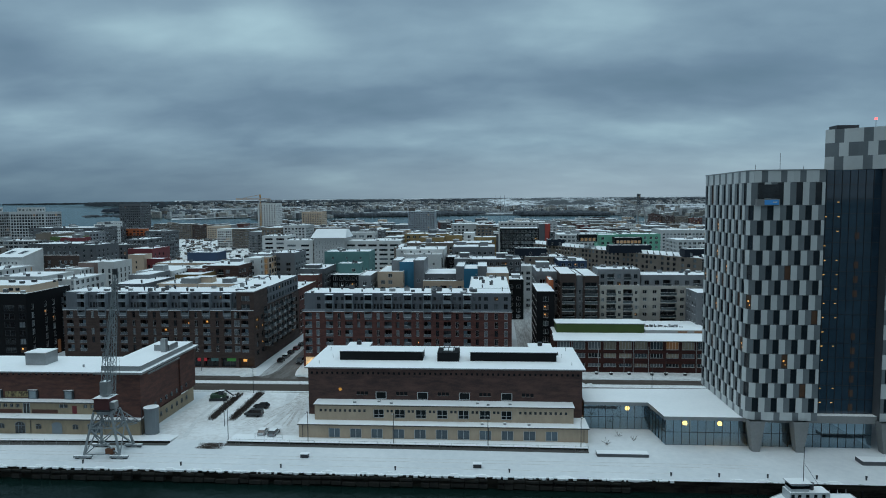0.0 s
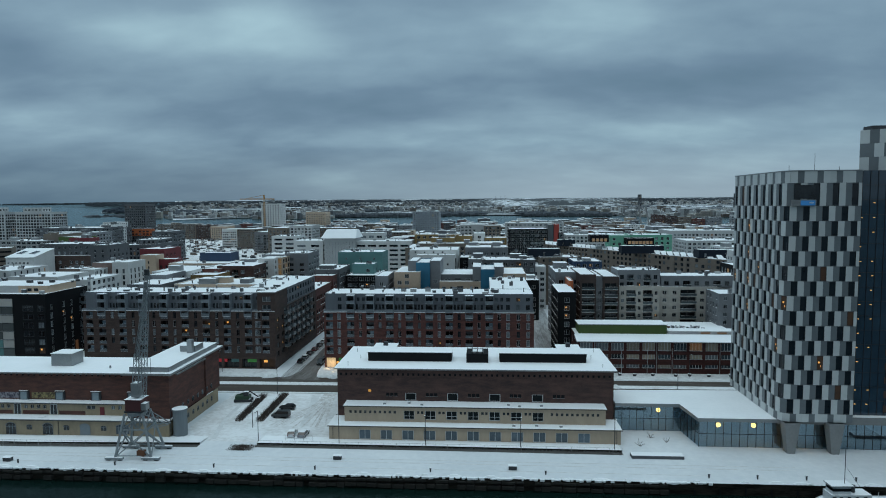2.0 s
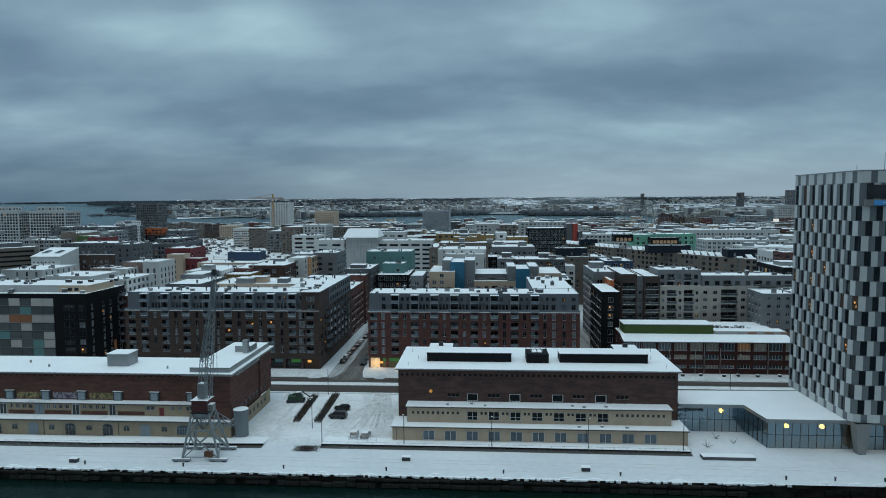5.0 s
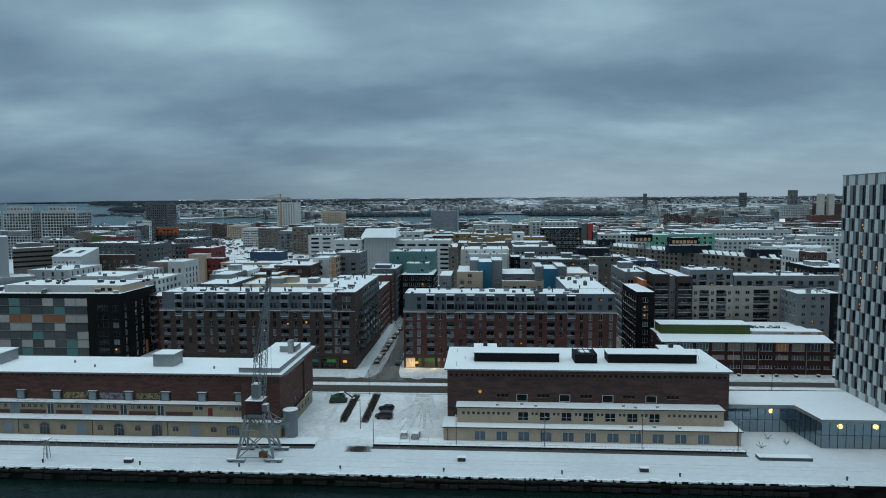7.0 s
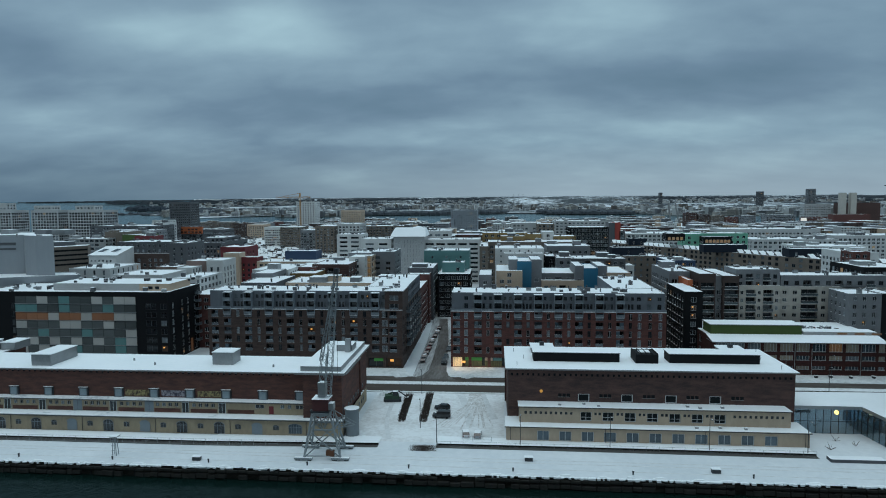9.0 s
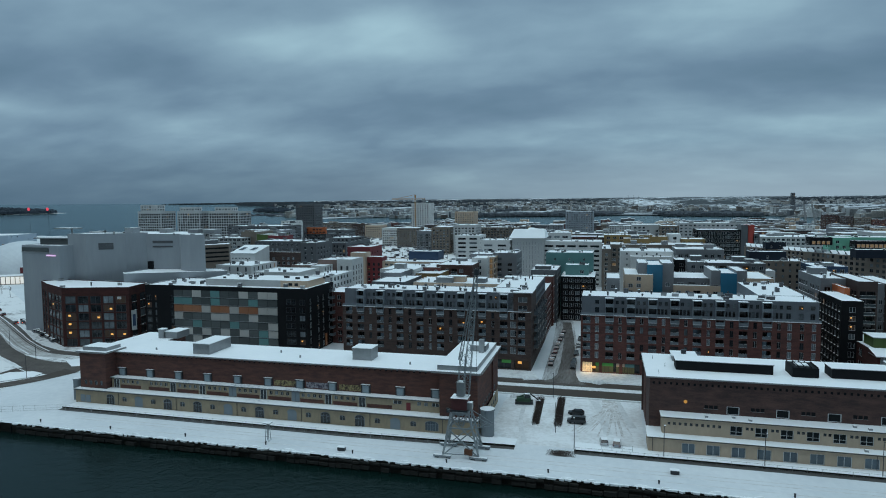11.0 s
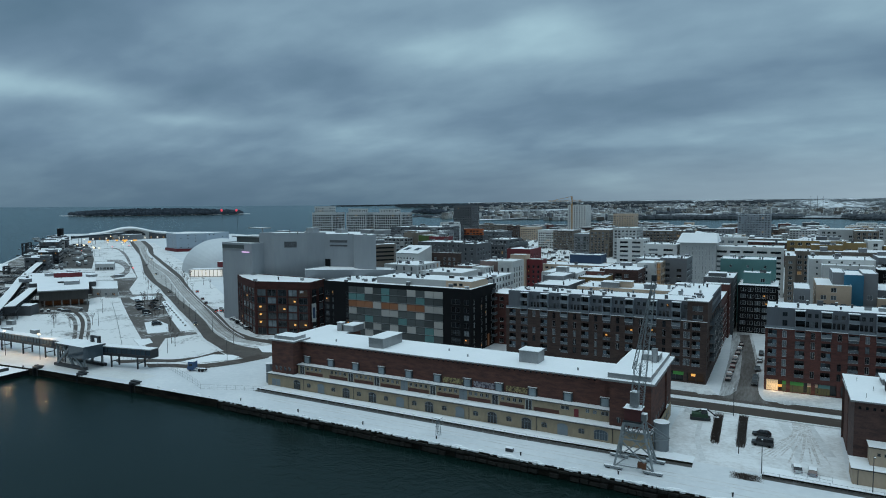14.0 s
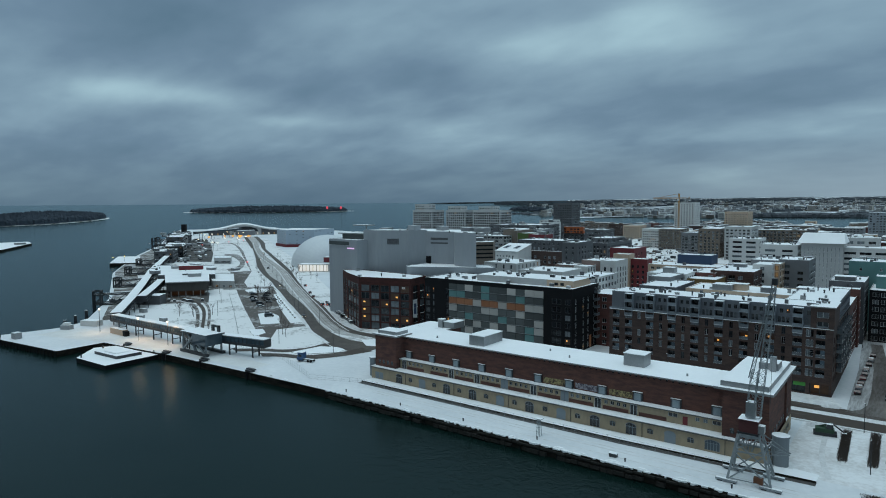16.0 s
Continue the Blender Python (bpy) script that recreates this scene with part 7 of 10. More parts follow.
def pitched_office_hall():
    """The tall hall between the office wings: a slit-windowed front under a steep snowy roof."""
    h = block("office_building", "pale office atrium with a steep snowy roof", rect(-121.8, -99.8, 439.0, 462.0), 34.0, PALE, w=.5, wh=2.6, bay=1.9, sill=.3, skip=0, storey=3.2, keep_rows=0, rim=0.1, huts=False, category="office")
    b = Build()
    x0, x1, y0, y1, z0, z1 = -124.0, -98.6, 437.6, 463.0, 34.2, 40.0
    lo, hi = [(x0, y0), (x1, y0), (x1, y1), (x0, y1)], [(x0 + 2.2, y0 + 9), (x1 - 1.2, y0 + 9), (x1 - 1.2, y1 - 9), (x0 + 2.2, y1 - 9)]
    for i in range(4):
        j = (i + 1) % 4
        b.face([(*lo[i], z0), (*lo[j], z0), (*hi[j], z1), (*hi[i], z1)], SNOW)
    b.face([(*p, z1) for p in hi], SNOW).face([(*p, z0) for p in lo[::-1]], METAL)
    b.part("hip_roof", h, "steep roof under snow")


pitched_office_hall()


def workshop():
    """A white hall whose whole roof slopes down to the street."""
    w = thing("workshop_hall", "white workshop hall with a sloping snowy roof and rooflights", "workshop")
    x0, x1, y0, y1, z0, z1 = -290.2, -272.8, 352.0, 370.0, 28.3, 32.3
    b = Build()
    rows = [(20.0, 21.2, [(0.9 + 2.4 * i, 2.1 + 2.4 * i) for i in range(6)]), (24.4, 25.4, [(0.9 + 2.4 * i, 2.1 + 2.4 * i) for i in range(6)])]
    wall_with_openings(b, (x0, y0), (x1, y0), 0, z0, rows, WHITE, 0.25)
    b.face([(x1, y0, 0), (x1, y1, 0), (x1, y1, z1), (x1, y0, z0)], WHITE).face([(x0, y1, 0), (x0, y0, 0), (x0, y0, z0), (x0, y1, z1)], WHITE)
    b.face([(x1, y1, 0), (x0, y1, 0), (x0, y1, z1), (x1, y1, z1)], WHITE)
    b.part("wall", w)
    lower_windows(w, (x0, y0), (x1, y0), rows, 0.2)
    b = Build().face([(x0 - .4, y0 - .5, z0), (x1 + .4, y0 - .5, z0), (x1 + .4, y1, z1 + .2), (x0 - .4, y1, z1 + .2)], SNOW)
    b.face([(x0 - .4, y0 - .5, z0 - .35), (x1 + .4, y0 - .5, z0 - .35), (x1 + .4, y0 - .5, z0), (x0 - .4, y0 - .5, z0)], METAL)
    b.part("roof", w, "sloping roof under snow")
    for x in (-286.4, -278.4):
        a, c = 0.34, 0.62
        za, zc = z0 + (z1 - z0) * a + 0.5, z0 + (z1 - z0) * c + 0.5
        ya, yc = y0 + (y1 - y0) * a, y0 + (y1 - y0) * c
        Build().face([(x - 1.6, ya, za), (x + 1.6, ya, za), (x + 2.1, yc, zc), (x - 1.1, yc, zc)], BLUEPANE).box(x - 1.7, ya - 0.1, za - 0.7, x + 1.7, ya, za, METAL).part("rooflight", w)


workshop()


def curved_terrace():
    """The grey house with a rounded corner and broad snowy decks behind the glazed house."""
    h = [(-271.0, 440.0), (-268.0, 433.0), (-261.0, 430.0), (-244.5, 431.0), (-244.0, 478.0), (-271.0, 478.0)]
    block("curved_house", "grey house with a rounded corner and broad snowy decks", h, 29.6, GREY_D, storey=3.2, bay=2.2, w=1.3, wh=2.0, frame_="d", keep_rows=0, rim=0.9, clutter=12, huts=False, skip=0, category="apartment block")
    block("penthouse", "curved set-back roof floor under snow", [(-264.0, 446.0), (-258.0, 442.0), (-247.0, 443.0), (-247.0, 472.0), (-264.0, 472.0)], 33.0, GREY_D, z0=29.8, bay=2.4, w=1.6, frame_="d", keep_rows=0, clutter=6, huts=False, category="penthouse")
    hall = block("parking_house", "grey-brown parking house with black bands for open decks under snow", [(-331.0, 373.5), (-317.5, 391.5), (-324.0, 404.0), (-346.0, 392.0)], 31.0, TAUPE, windows=False, rim=0.4, category="parking house")
    # black bands on the wall stand in for the shade of open decks
    for k in range(4):
        z = 28.2 - 3.0 * k
        Build().face([(-331.1, 373.1, z), (-317.4, 391.1, z), (-317.4, 391.1, z + 1.1), (-331.1, 373.1, z + 1.1)], BLACK).part("open_deck", hall)
    Build().prism([(-336.0, 384.0), (-328.0, 394.5), (-332.0, 400.0), (-343.0, 391.0)], 31.2, 34.0, GREY_D, SNOW).part("roof_plant", hall)


curved_terrace()



# ---- the harbour to the west ----
Build().face([(-246, 150, 0.006), (-248, 200, 0.006), (-300, 232, 0.006), (-500, 372, 0.006), (-1000, 700, 0.006), (-1260, 700, 0.006), (-1000, 520, 0.006), (-806, 380, 0.006), (-640, 276, 0.006), (-480, 196, 0.006), (-400, 148, 0.006)], PATCHY).thing("harbour_ground", "trodden snow and slush over the harbour yards", "ground", kind="structure")
LOTGROUND = surf("brown_car_park_slush", (0.10, 0.086, 0.076), (0.66, 0.66, 0.65), 0.85, 0.06, 0.5, 0.3, cut=(0.52, 0.66))
def ribbon(name, label, left, right, mat, z, category="road"):
    """A road surface between its two edges."""
    b = Build()
    l, r = smooth(left), smooth(right)
    for p, q, u, v in zip(l, l[1:], r, r[1:]):
        b.face([(*p, z), (*q, z), (*v, z), (*u, z)], mat)
    return b.thing(name, label, category, kind="structure")


FAR_END = [(-1100, 722), (-930, 610)]
IN_L = FAR_END + [(-807, 529), (-681, 442), (-577, 369), (-514, 329), (-471, 304), (-446, 288), (-410, 266), (-369, 240), (-336, 220), (-310, 203.5), (-291, 191), (-276, 183.5), (-265, 178), (-253, 174), (-240, 174)]
IN_R = [(-1096, 726), (-926, 615)] + [(-804, 531), (-677, 445), (-570, 373), (-508, 332), (-465, 308), (-439, 293), (-404, 270), (-362, 245.5), (-329, 225), (-304, 208), (-283.5, 196.5), (-268, 190.5), (-258, 189), (-248, 190), (-240, 189)]
OUT_L = [(-1088, 736), (-918, 624), (-794, 537), (-664, 453), (-540, 373), (-455.5, 315), (-395.5, 276), (-356, 249.5), (-324, 228.5), (-298, 212), (-277, 201), (-261, 198.5), (-236, 197.5)]
OUT_R = [(-1082, 741), (-912, 629), (-789, 540), (-658, 456), (-535, 377), (-451, 318), (-392, 278), (-351, 253), (-319, 231.5), (-294, 215), (-274, 206.5), (-259, 205.5), (-236, 205.7)]
ribbon("inbound_lane", "dark wet lane of the harbour road", IN_L, IN_R, ASPHALT, 0.034)
ribbon("tram_reserve", "brown snowy tram reserve between the harbour road lanes", IN_R[:-4] + [(-262, 194)], OUT_L[:2] + [(-797, 535), (-668, 450), (-541, 373), (-490, 338), (-455.5, 315), (-425, 295), (-395.5, 276), (-356, 249.5), (-324, 228.5), (-298, 212), (-277, 201), (-260, 197.6)], RESERVE, 0.030)
ribbon("outbound_lane", "dark wet lane of the harbour road with cars", OUT_L, OUT_R, ASPHALT, 0.036)
RES_MID = [((a[0] + c[0]) / 2, (a[1] + c[1]) / 2) for a, c in zip([(-926, 615), (-801, 532), (-673, 446), (-546, 370), (-459, 312), (-400, 273), (-359, 247), (-326, 226), (-301, 210), (-280, 198)], [(-918, 624), (-797, 535), (-668, 450), (-541, 373), (-455, 315), (-396, 276), (-356, 250), (-324, 229), (-298, 212), (-277, 201)])]
RES_LINE = smooth(RES_MID)
RUT = surf("shallow_slush_rut", (0.26, 0.24, 0.22), (0.36, 0.34, 0.325), 0.85, 0.2, 1.0, spec=0.2)
tracks("wheel_rut", "dark rut in the slushy tram reserve", RES_LINE, (-2.4, -1.0, 1.0, 2.4), 0.4, RUT, 0.046)
tracks("snow_edge", "pale snow ridge along the tram reserve", RES_LINE, (-3.6, 3.4), 0.6, YARD, 0.05)
tracks("snow_edge", "ragged snow edge of the inbound lane", smooth(IN_L[2:-2]), (0.6,), 1.6, YARD, 0.058)
tracks("snow_edge", "ragged snow edge of the outbound lane", smooth(OUT_R[2:-1]), (-0.6,), 1.6, YARD, 0.058)
Build().face([(x, y, 0.026) for x, y in [(-557, 327), (-549, 344), (-482, 289), (-447, 268), (-432, 278), (-385, 249), (-332, 212), (-312, 199), (-307, 204), (-303, 200), (-308, 185), (-293, 170), (-296, 167), (-335, 190), (-377, 215), (-431, 248), (-488, 284)]][::-1], LOTGROUND).thing("parking_ground", "brown slushy car park with snow patches", "car park", kind="structure")
ribbon("crossing", "slushy crossing of the harbour road", [(-471, 263), (-455, 274), (-436, 292)], [(-457, 254), (-442, 264.6), (-423, 283)], TRACKS, 0.042)
for pts in ([(-442, 261), (-444, 270.5), (-432, 275), (-420, 262.5), (-427, 254)], [(-406.4, 258.6), (-408.6, 263.6), (-312, 204), (-314.7, 198.6), (-352, 222)], [(-352, 206.4), (-351, 213.8), (-336.6, 208.7), (-319, 195.4), (-324.5, 188)], [(-318.6, 176.5), (-314, 181.5), (-305, 176.3), (-303, 168.5)], [(-257, 191), (-252.8, 197.6), (-242, 187), (-247.5, 184.3)], [(-264.5, 158.3), (-262.7, 172.5), (-255.3, 175.6), (-250, 174.4), (-248.5, 169.7), (-258.6, 157.8)]):
    cx, cy = sum(p[0] for p in pts) / len(pts), sum(p[1] for p in pts) / len(pts)
    a = sum(p[0] * q[1] - q[0] * p[1] for p, q in zip(pts, pts[1:] + pts[:1]))
    pts = pts if a > 0 else pts[::-1]
    Build().prism(pts, 0.0, 0.16, CONCRETE, SNOW).prism([(cx + (x - cx) * 0.96, cy + (y - cy) * 0.96) for x, y in pts], 0.165, 0.24, SNOW).thing("traffic_island", "snow-covered traffic island with raised kerb", "traffic island", "traffic islands of the harbour")
hedge_tub = Build().cyl(0, 0, 0.1, 0.8, 0.5, PLANT, 7, 0.35, SNOW).mesh("shrub_tub")
for k in range(11):
    o = tagged(new("shrub_tub", hedge_tub), "dark clipped shrub in the snowy island", "shrub", "shrubs of the traffic island")
    o.location = (-400 + 7.6 * k, 256 - 4.7 * k, 0.2)
ribbon("loop_road", "inner dark lane of the loop road", [(-443, 206), (-430, 209.6), (-410.5, 204), (-382.4, 189.7), (-341, 164)], [(-434, 201), (-421.6, 204), (-404, 198.4), (-380.6, 186.5), (-342.6, 162.9)], TRACKS, 0.044)
ribbon("loop_road", "middle dark lane of the loop road", [(-453.5, 213.7), (-435.6, 217), (-413.7, 209.6), (-383, 194), (-339, 165.5)], [(-444, 208.3), (-429.7, 212.4), (-409, 205), (-381, 190.6), (-340.3, 164.5)], SLUSH, 0.046)
ribbon("loop_road", "outer dark lane of the loop road", [(-462, 220.5), (-442.4, 224.4), (-417.3, 215.3), (-384, 197.7), (-339, 168.8)], [(-454.4, 216.2), (-436.3, 219.5), (-412.3, 210.6), (-383.6, 195.7), (-340.4, 167.9)], TRACKS, 0.048)
ribbon("hall_road", "brown slushy road before the terminal hall", [(-457, 208), (-460, 232), (-468, 269)], [(-472.7, 216), (-473.4, 240), (-489, 284)], TRACKS, 0.04)
ribbon("upper_loop", "slushy loop road by the kiosks", [(-749, 448), (-727, 451.6), (-645, 404), (-582.7, 358), (-557, 327)], [(-718, 428), (-694.5, 424), (-638, 393), (-597, 362), (-581.6, 340)], TRACKS, 0.045)
ribbon("upper_loop", "slushy approach of the ferry yard", [(-955, 580), (-935, 586), (-815, 518), (-660, 417), (-557, 349)], [(-945, 570), (-925, 577), (-806, 508), (-652, 409), (-549, 343)], TRACKS, 0.043)
ribbon("quay_loop", "slushy road along the snowy green", [(-290, 148), (-279.5, 156), (-271.4, 159.5), (-266, 167), (-266, 178)], [(-284, 146), (-275, 153), (-266.4, 157), (-262, 165), (-256.5, 174)], SLUSH, 0.046)
ribbon("quay_loop", "slushy service road to the ferry quay", [(-274, 150), (-266, 154.6), (-256, 158.5), (-248.5, 169.7), (-246.8, 181)], [(-268, 147), (-261.7, 151), (-250, 154.8), (-242.7, 165.7), (-238.7, 179)], SLUSH, 0.048)
for pts in ([(-706, 357), (-664, 376), (-770, 446), (-958, 561), (-1061, 620), (-1090, 600), (-1020, 556), (-856, 450)], [(-611, 264), (-594, 275), (-704, 332), (-776, 380), (-800, 372)]):
    Build().face([(x, y, 0.02) for x, y in pts], PATCHY_DARK).thing("ferry_yard", "dark wet ferry yard with patches of slush", "yard", kind="structure")
# dark patch: the undercroft's shadow is put into the ground colour
Build().face([(x, y, 0.022) for x, y in [(-456, 174), (-430, 196), (-412, 214), (-452, 240), (-489, 229), (-520, 208)]], PATCHY_DARK).thing("hall_forecourt", "forecourt darkened for the shadow of the terminal undercroft", "yard", kind="structure")
strip("quay_apron", "dark wet apron of the ferry quay with slush", [(-402, 150), (-470, 190), (-560, 236), (-640, 274), (-730, 330), (-806, 382), (-1000, 518)], [8, 14, 16, 18, 20, 22, 24], TRACKS, 0.028)
strip("lit_quay", "trodden snow on the ferry quay", [(-392, 120), (-340, 131), (-255, 137)], [20, 12, 8], TROD_WARM, 0.03)

block("cinema", "large windowless grey cinema hall with stepped roof", [(-318, 262.5), (-293, 258.8), (-302, 284), (-330, 290)], 42.5, CINEMA, windows=False, category="cinema", clutter=6)
block("cinema", "large windowless grey cinema hall beside its twin", [(-271.5, 253.8), (-254.8, 257), (-250.4, 252), (-243.7, 249.6), (-236.5, 250.8), (-264, 284), (-301, 284), (-292.9, 259)], 45.0, CINEMA, windows=False, category="cinema", clutter=8)
block("cinema", "tall windowless grey cinema tower with chamfered corners", [(-301.5, 238.5), (-291.6, 239), (-276.5, 247), (-270.5, 254.5), (-292, 258.5), (-303, 254)], 45.7, CINEMA, windows=False, category="cinema", clutter=3)
block("cinema_wing", "grey cinema wing with a glazed top corner", [(-326, 236), (-300.5, 232.3), (-297.5, 243), (-306, 262), (-324, 262)], 40.5, CINEMA, windows=False, category="cinema")
block("cinema_wing", "low grey cinema wing under a white roof", [(-270.5, 237.5), (-266, 233), (-226, 252), (-236, 262), (-270, 256)], 28.3, CINEMA, windows=False, category="cinema")
# a solid black block stands in for the shade inside an opening
b = Build().box(-270.6, 253.7, 28.4, -267.8, 255.4, 32.4, BLACK)
b.thing("loading_opening", "tall black block for the shaded opening in the cinema wall", "door")
Build().box(-324, 241, 43.6, -304, 256, 44.2, METAL, SNOW).box(-322, 242.5, 40.6, -305, 255, 43.6, GPANEL).box(-312, 251, 44.2, -311.4, 251.6, 48, METAL).box(-319, 248, 47.9, -308, 254, 48.5, METAL, SNOW).thing("rooftop_canopy", "small snowy canopy on posts on the cinema roof", "canopy")
Build().box(-3.0, -0.15, -0.3, 3.0, 0.15, 0.3, SIGN_PINK).thing("cinema_sign", "small glowing pale pink sign", "sign").matrix_basis = pose(-305.5, 232.6, 36.4, 0, 0, -8)
house = block("corner_office", "red-brown brick corner office with lit windows and snowy roof", [(-277.5, 210.5), (-250.7, 217.9), (-254, 233), (-302, 236), (-308.5, 229.5), (-296.3, 221.0)], 24.6, BRICK_S, storey=3.6, w=4.4, bay=4.8, wh=3.1, sill=0.3, lit=0.16, frame_="d", skip=0, clutter=4, keep_rows=7, huts=False, category="office")
Build().box(-0.8, -0.2, -0.5, 0.8, 0.1, 0.5, WHITE).box(-0.6, -0.24, -0.1, 0.6, -0.2, 0.1, BLIND).part("sign_plate", house).matrix_basis = pose(-254.4, 216.7, 20.6, 0, 0, 15)
Build().box(-1.0, -0.15, -4.2, 1.0, 0.1, 4.2, PALE).box(-0.6, -0.19, -2.5, 0.6, -0.15, 2.5, NAVY).part("banner", house).matrix_basis = pose(-249.6, 219.2, 11, 0, 0, 60)

Build().box(-10.2, -0.12, -1.0, 8.2, 0.1, 1.0, GPANEL).box(-10.4, -0.3, -1.2, 8.4, 0.1, -1.0, METAL, SNOW).thing("glazed_terrace", "dark glazed terrace recess at the top of the cinema wing", "glazing").matrix_basis = pose(-315.5, 234.3, 38.9, 0, 0, -8.1)
for x, y, z, w, h, turn in ((-284.2, 242.9, 40.2, 6.4, 3.0, 27.9), (-263, 255.4, 41.6, 10, 1.2, 10.8), (-263, 255.4, 39.4, 10, 0.8, 10.8)):
    bl = Build().box(-w / 2, -0.12, -h / 2, w / 2, 0.1, h / 2, GREY_D)
    for k in range(1, int(h / 0.45)):
        bl.box(-w / 2, -0.2, -h / 2 + k * 0.45, w / 2, -0.12, -h / 2 + k * 0.45 + 0.08, GREY)
    bl.thing("louvre", "dark ventilation louvre on the cinema wall", "louvre", "louvres of the cinema").matrix_basis = pose(x, y, z, 0, 0, turn)


def dome():
    d = thing("inflated_dome", "white inflated sports hall dome with lit entrance hall", "dome")
    b = Build()
    cx, cy, a, w, h = -535, 425, 50, 36, 30
    ux, uy = -0.85, 0.53
    n, m = 44, 22
    def at(i, j):
        s, q = math.pi * i / n, math.pi * j / m
        u, v, z = -a * math.cos(s), -w * math.cos(q) * math.sin(s) ** 0.6, h * math.sin(q) * math.sin(s) ** 0.6
        return (cx + ux * u + uy * v, cy + uy * u - ux * v, z)
    for i in range(n):
        for j in range(m):
            b.face([at(i, j), at(i + 1, j), at(i + 1, j + 1), at(i, j + 1)], MEMBRANE)
    me = b.mesh("membrane")
    me.polygons.foreach_set("use_smooth", [True] * len(me.polygons))
    part("membrane", me, d)
    Build().box(-516, 372, 0, -486, 386, 6.4, PALE, SNOW, 0.55).part("entrance_hall", d)
    Build().box(-515, 371.3, 0.6, -488, 371.7, 5.8, HALL_LIT, None, 0.55, (-501, 379)).part("lit_glazing", d, "brightly lit white glazing")
    for k in range(9):
        Build().box(-514.6 + k * 3.2, 371.0, 0.3, -514.2 + k * 3.2, 371.3, 6.2, GREY, None, 0.55, (-501, 379)).part("mullion", d)
    Build().box(-492, 380, 8.5, -476, 390, 13, RED, SNOW, 0.55).part("red_cabin", d)


dome()
storage = block("storage_house", "pale blue-grey round-edged storage house on a dark red base", [(-785, 572), (-758, 600), (-770, 650), (-840, 632), (-826, 588)], 24, BLUEGREY, storey=4.2, bay=9, w=2.2, wh=1.0, lit=0.6, skip=0.4, category="warehouse")
Build().prism([(-784.5, 570.6), (-756.8, 599.5), (-757, 606), (-828, 587)], 0, 4, RED).part("base_wall", storage, "dark red base wall")


def ferry_terminal():
    t = thing("ferry_terminal", "white arched ferry terminal with lit glazed front", "ferry terminal")
    ux, uy = 0.56, 0.83
    cx, cy = -1160, 770
    n = 28
    def at(u, z, back=0.0):
        return (cx + ux * u - uy * back, cy + uy * u + ux * back, z)
    def crown(u):
        return 10.5 + 11.5 * math.exp(-((u + 4) / 38) ** 2)
    b, g = Build(), Build()
    for i in range(n):
        u0, u1 = -72 + 136 * i / n, -72 + 136 * (i + 1) / n
        b.face([at(u0, crown(u0)), at(u1, crown(u1)), at(u1, crown(u1) + 1, 60), at(u0, crown(u0) + 1, 60)], SNOW)
        b.face([at(u0, crown(u0) - 2.4), at(u1, crown(u1) - 2.4), at(u1, crown(u1)), at(u0, crown(u0))], WHITE)
        g.face([at(u0, 0, 3), at(u1, 0, 3), at(u1, crown(u1) - 2.4, 3), at(u0, crown(u0) - 2.4, 3)], PALE if crown(u0) > 16 else GREY_D)
    b.part("arched_roof", t)
    a = Build()
    for i in range(12):
        q0, q1 = math.pi * i / 12, math.pi * (i + 1) / 12
        a.face([at(0, 7, 2.4), at(24 * math.cos(q0), 7 + 10 * math.sin(q0), 2.4), at(24 * math.cos(q1), 7 + 10 * math.sin(q1), 2.4)], GLASS)
    a.part("arched_window", t, "dark arched window")
    p = at(-2, 0, -6)
    Build().cyl(p[0], p[1], 0, 9.5, 19, GREY, 28, 19, SNOW).cyl(p[0], p[1], 9.5, 10.1, 19.6, PALE, 28, 19.6, SNOW).part("entrance_drum", t, "rounded grey entrance hall")
    g.part("glazed_front", t)
    for i in range(12):
        u = -66 + i * 11
        p = at(u, 3.2, 2.6)
        Build().box(p[0] - 3, p[1] - 0.2, 1, p[0] + 3, p[1] + 0.2, 4.5, LIT if i % 2 else HALL_LIT).part("lit_window", t)


ferry_terminal()


def walkway(name, label, line, z0, z1, w, legs):
    """A closed passenger bridge on legs."""
    o = thing(name, label, "walkway")
    for (ax, ay), (cx, cy) in zip(line, line[1:]):
        L = math.hypot(cx - ax, cy - ay)
        m = Matrix.LocRotScale((ax, ay, 0), Euler((0, 0, math.atan2(cy - ay, cx - ax))), None)
        b = Build().box(0, -w / 2, z0, L, w / 2, z0 + 0.5, STEEL).box(0, -w / 2, z1 - 0.4, L, w / 2, z1, METAL, SNOW).box(0, -w / 2 - 0.06, z0 + 0.5, L, -w / 2 + 0.1, z0 + 1.1, STEEL)
        b.box(0.02, -w / 2 + 0.1, z0 + 0.5, L - 0.02, w / 2 - 0.1, z1 - 0.4, BLUEPANE)
        b.part("gallery", o).matrix_basis = m
        n = max(2, round(L / 2.2))
        mull = Build().box(-0.09, -w / 2 - 0.05, z0 + 0.4, 0.09, w / 2 + 0.05, z1 - 0.3, STEEL).mesh("mullion")
        for i in range(n + 1):
            part("mullion", mull, o, "", m @ pose(L * i / n, 0, 0))
        for i in range(legs):
            u = L * (i + 0.5) / legs
            leg = Build().box(-0.25, -w / 2, 0, 0.25, -w / 2 + 0.4, z0, STEEL).box(-0.25, w / 2 - 0.4, 0, 0.25, w / 2, z0, STEEL).box(-0.2, -w / 2, z0 * 0.45, 0.2, w / 2, z0 * 0.45 + 0.3, STEEL)
            leg.part("trestle", o).matrix_basis = m @ pose(u, 0, 0)
    return o


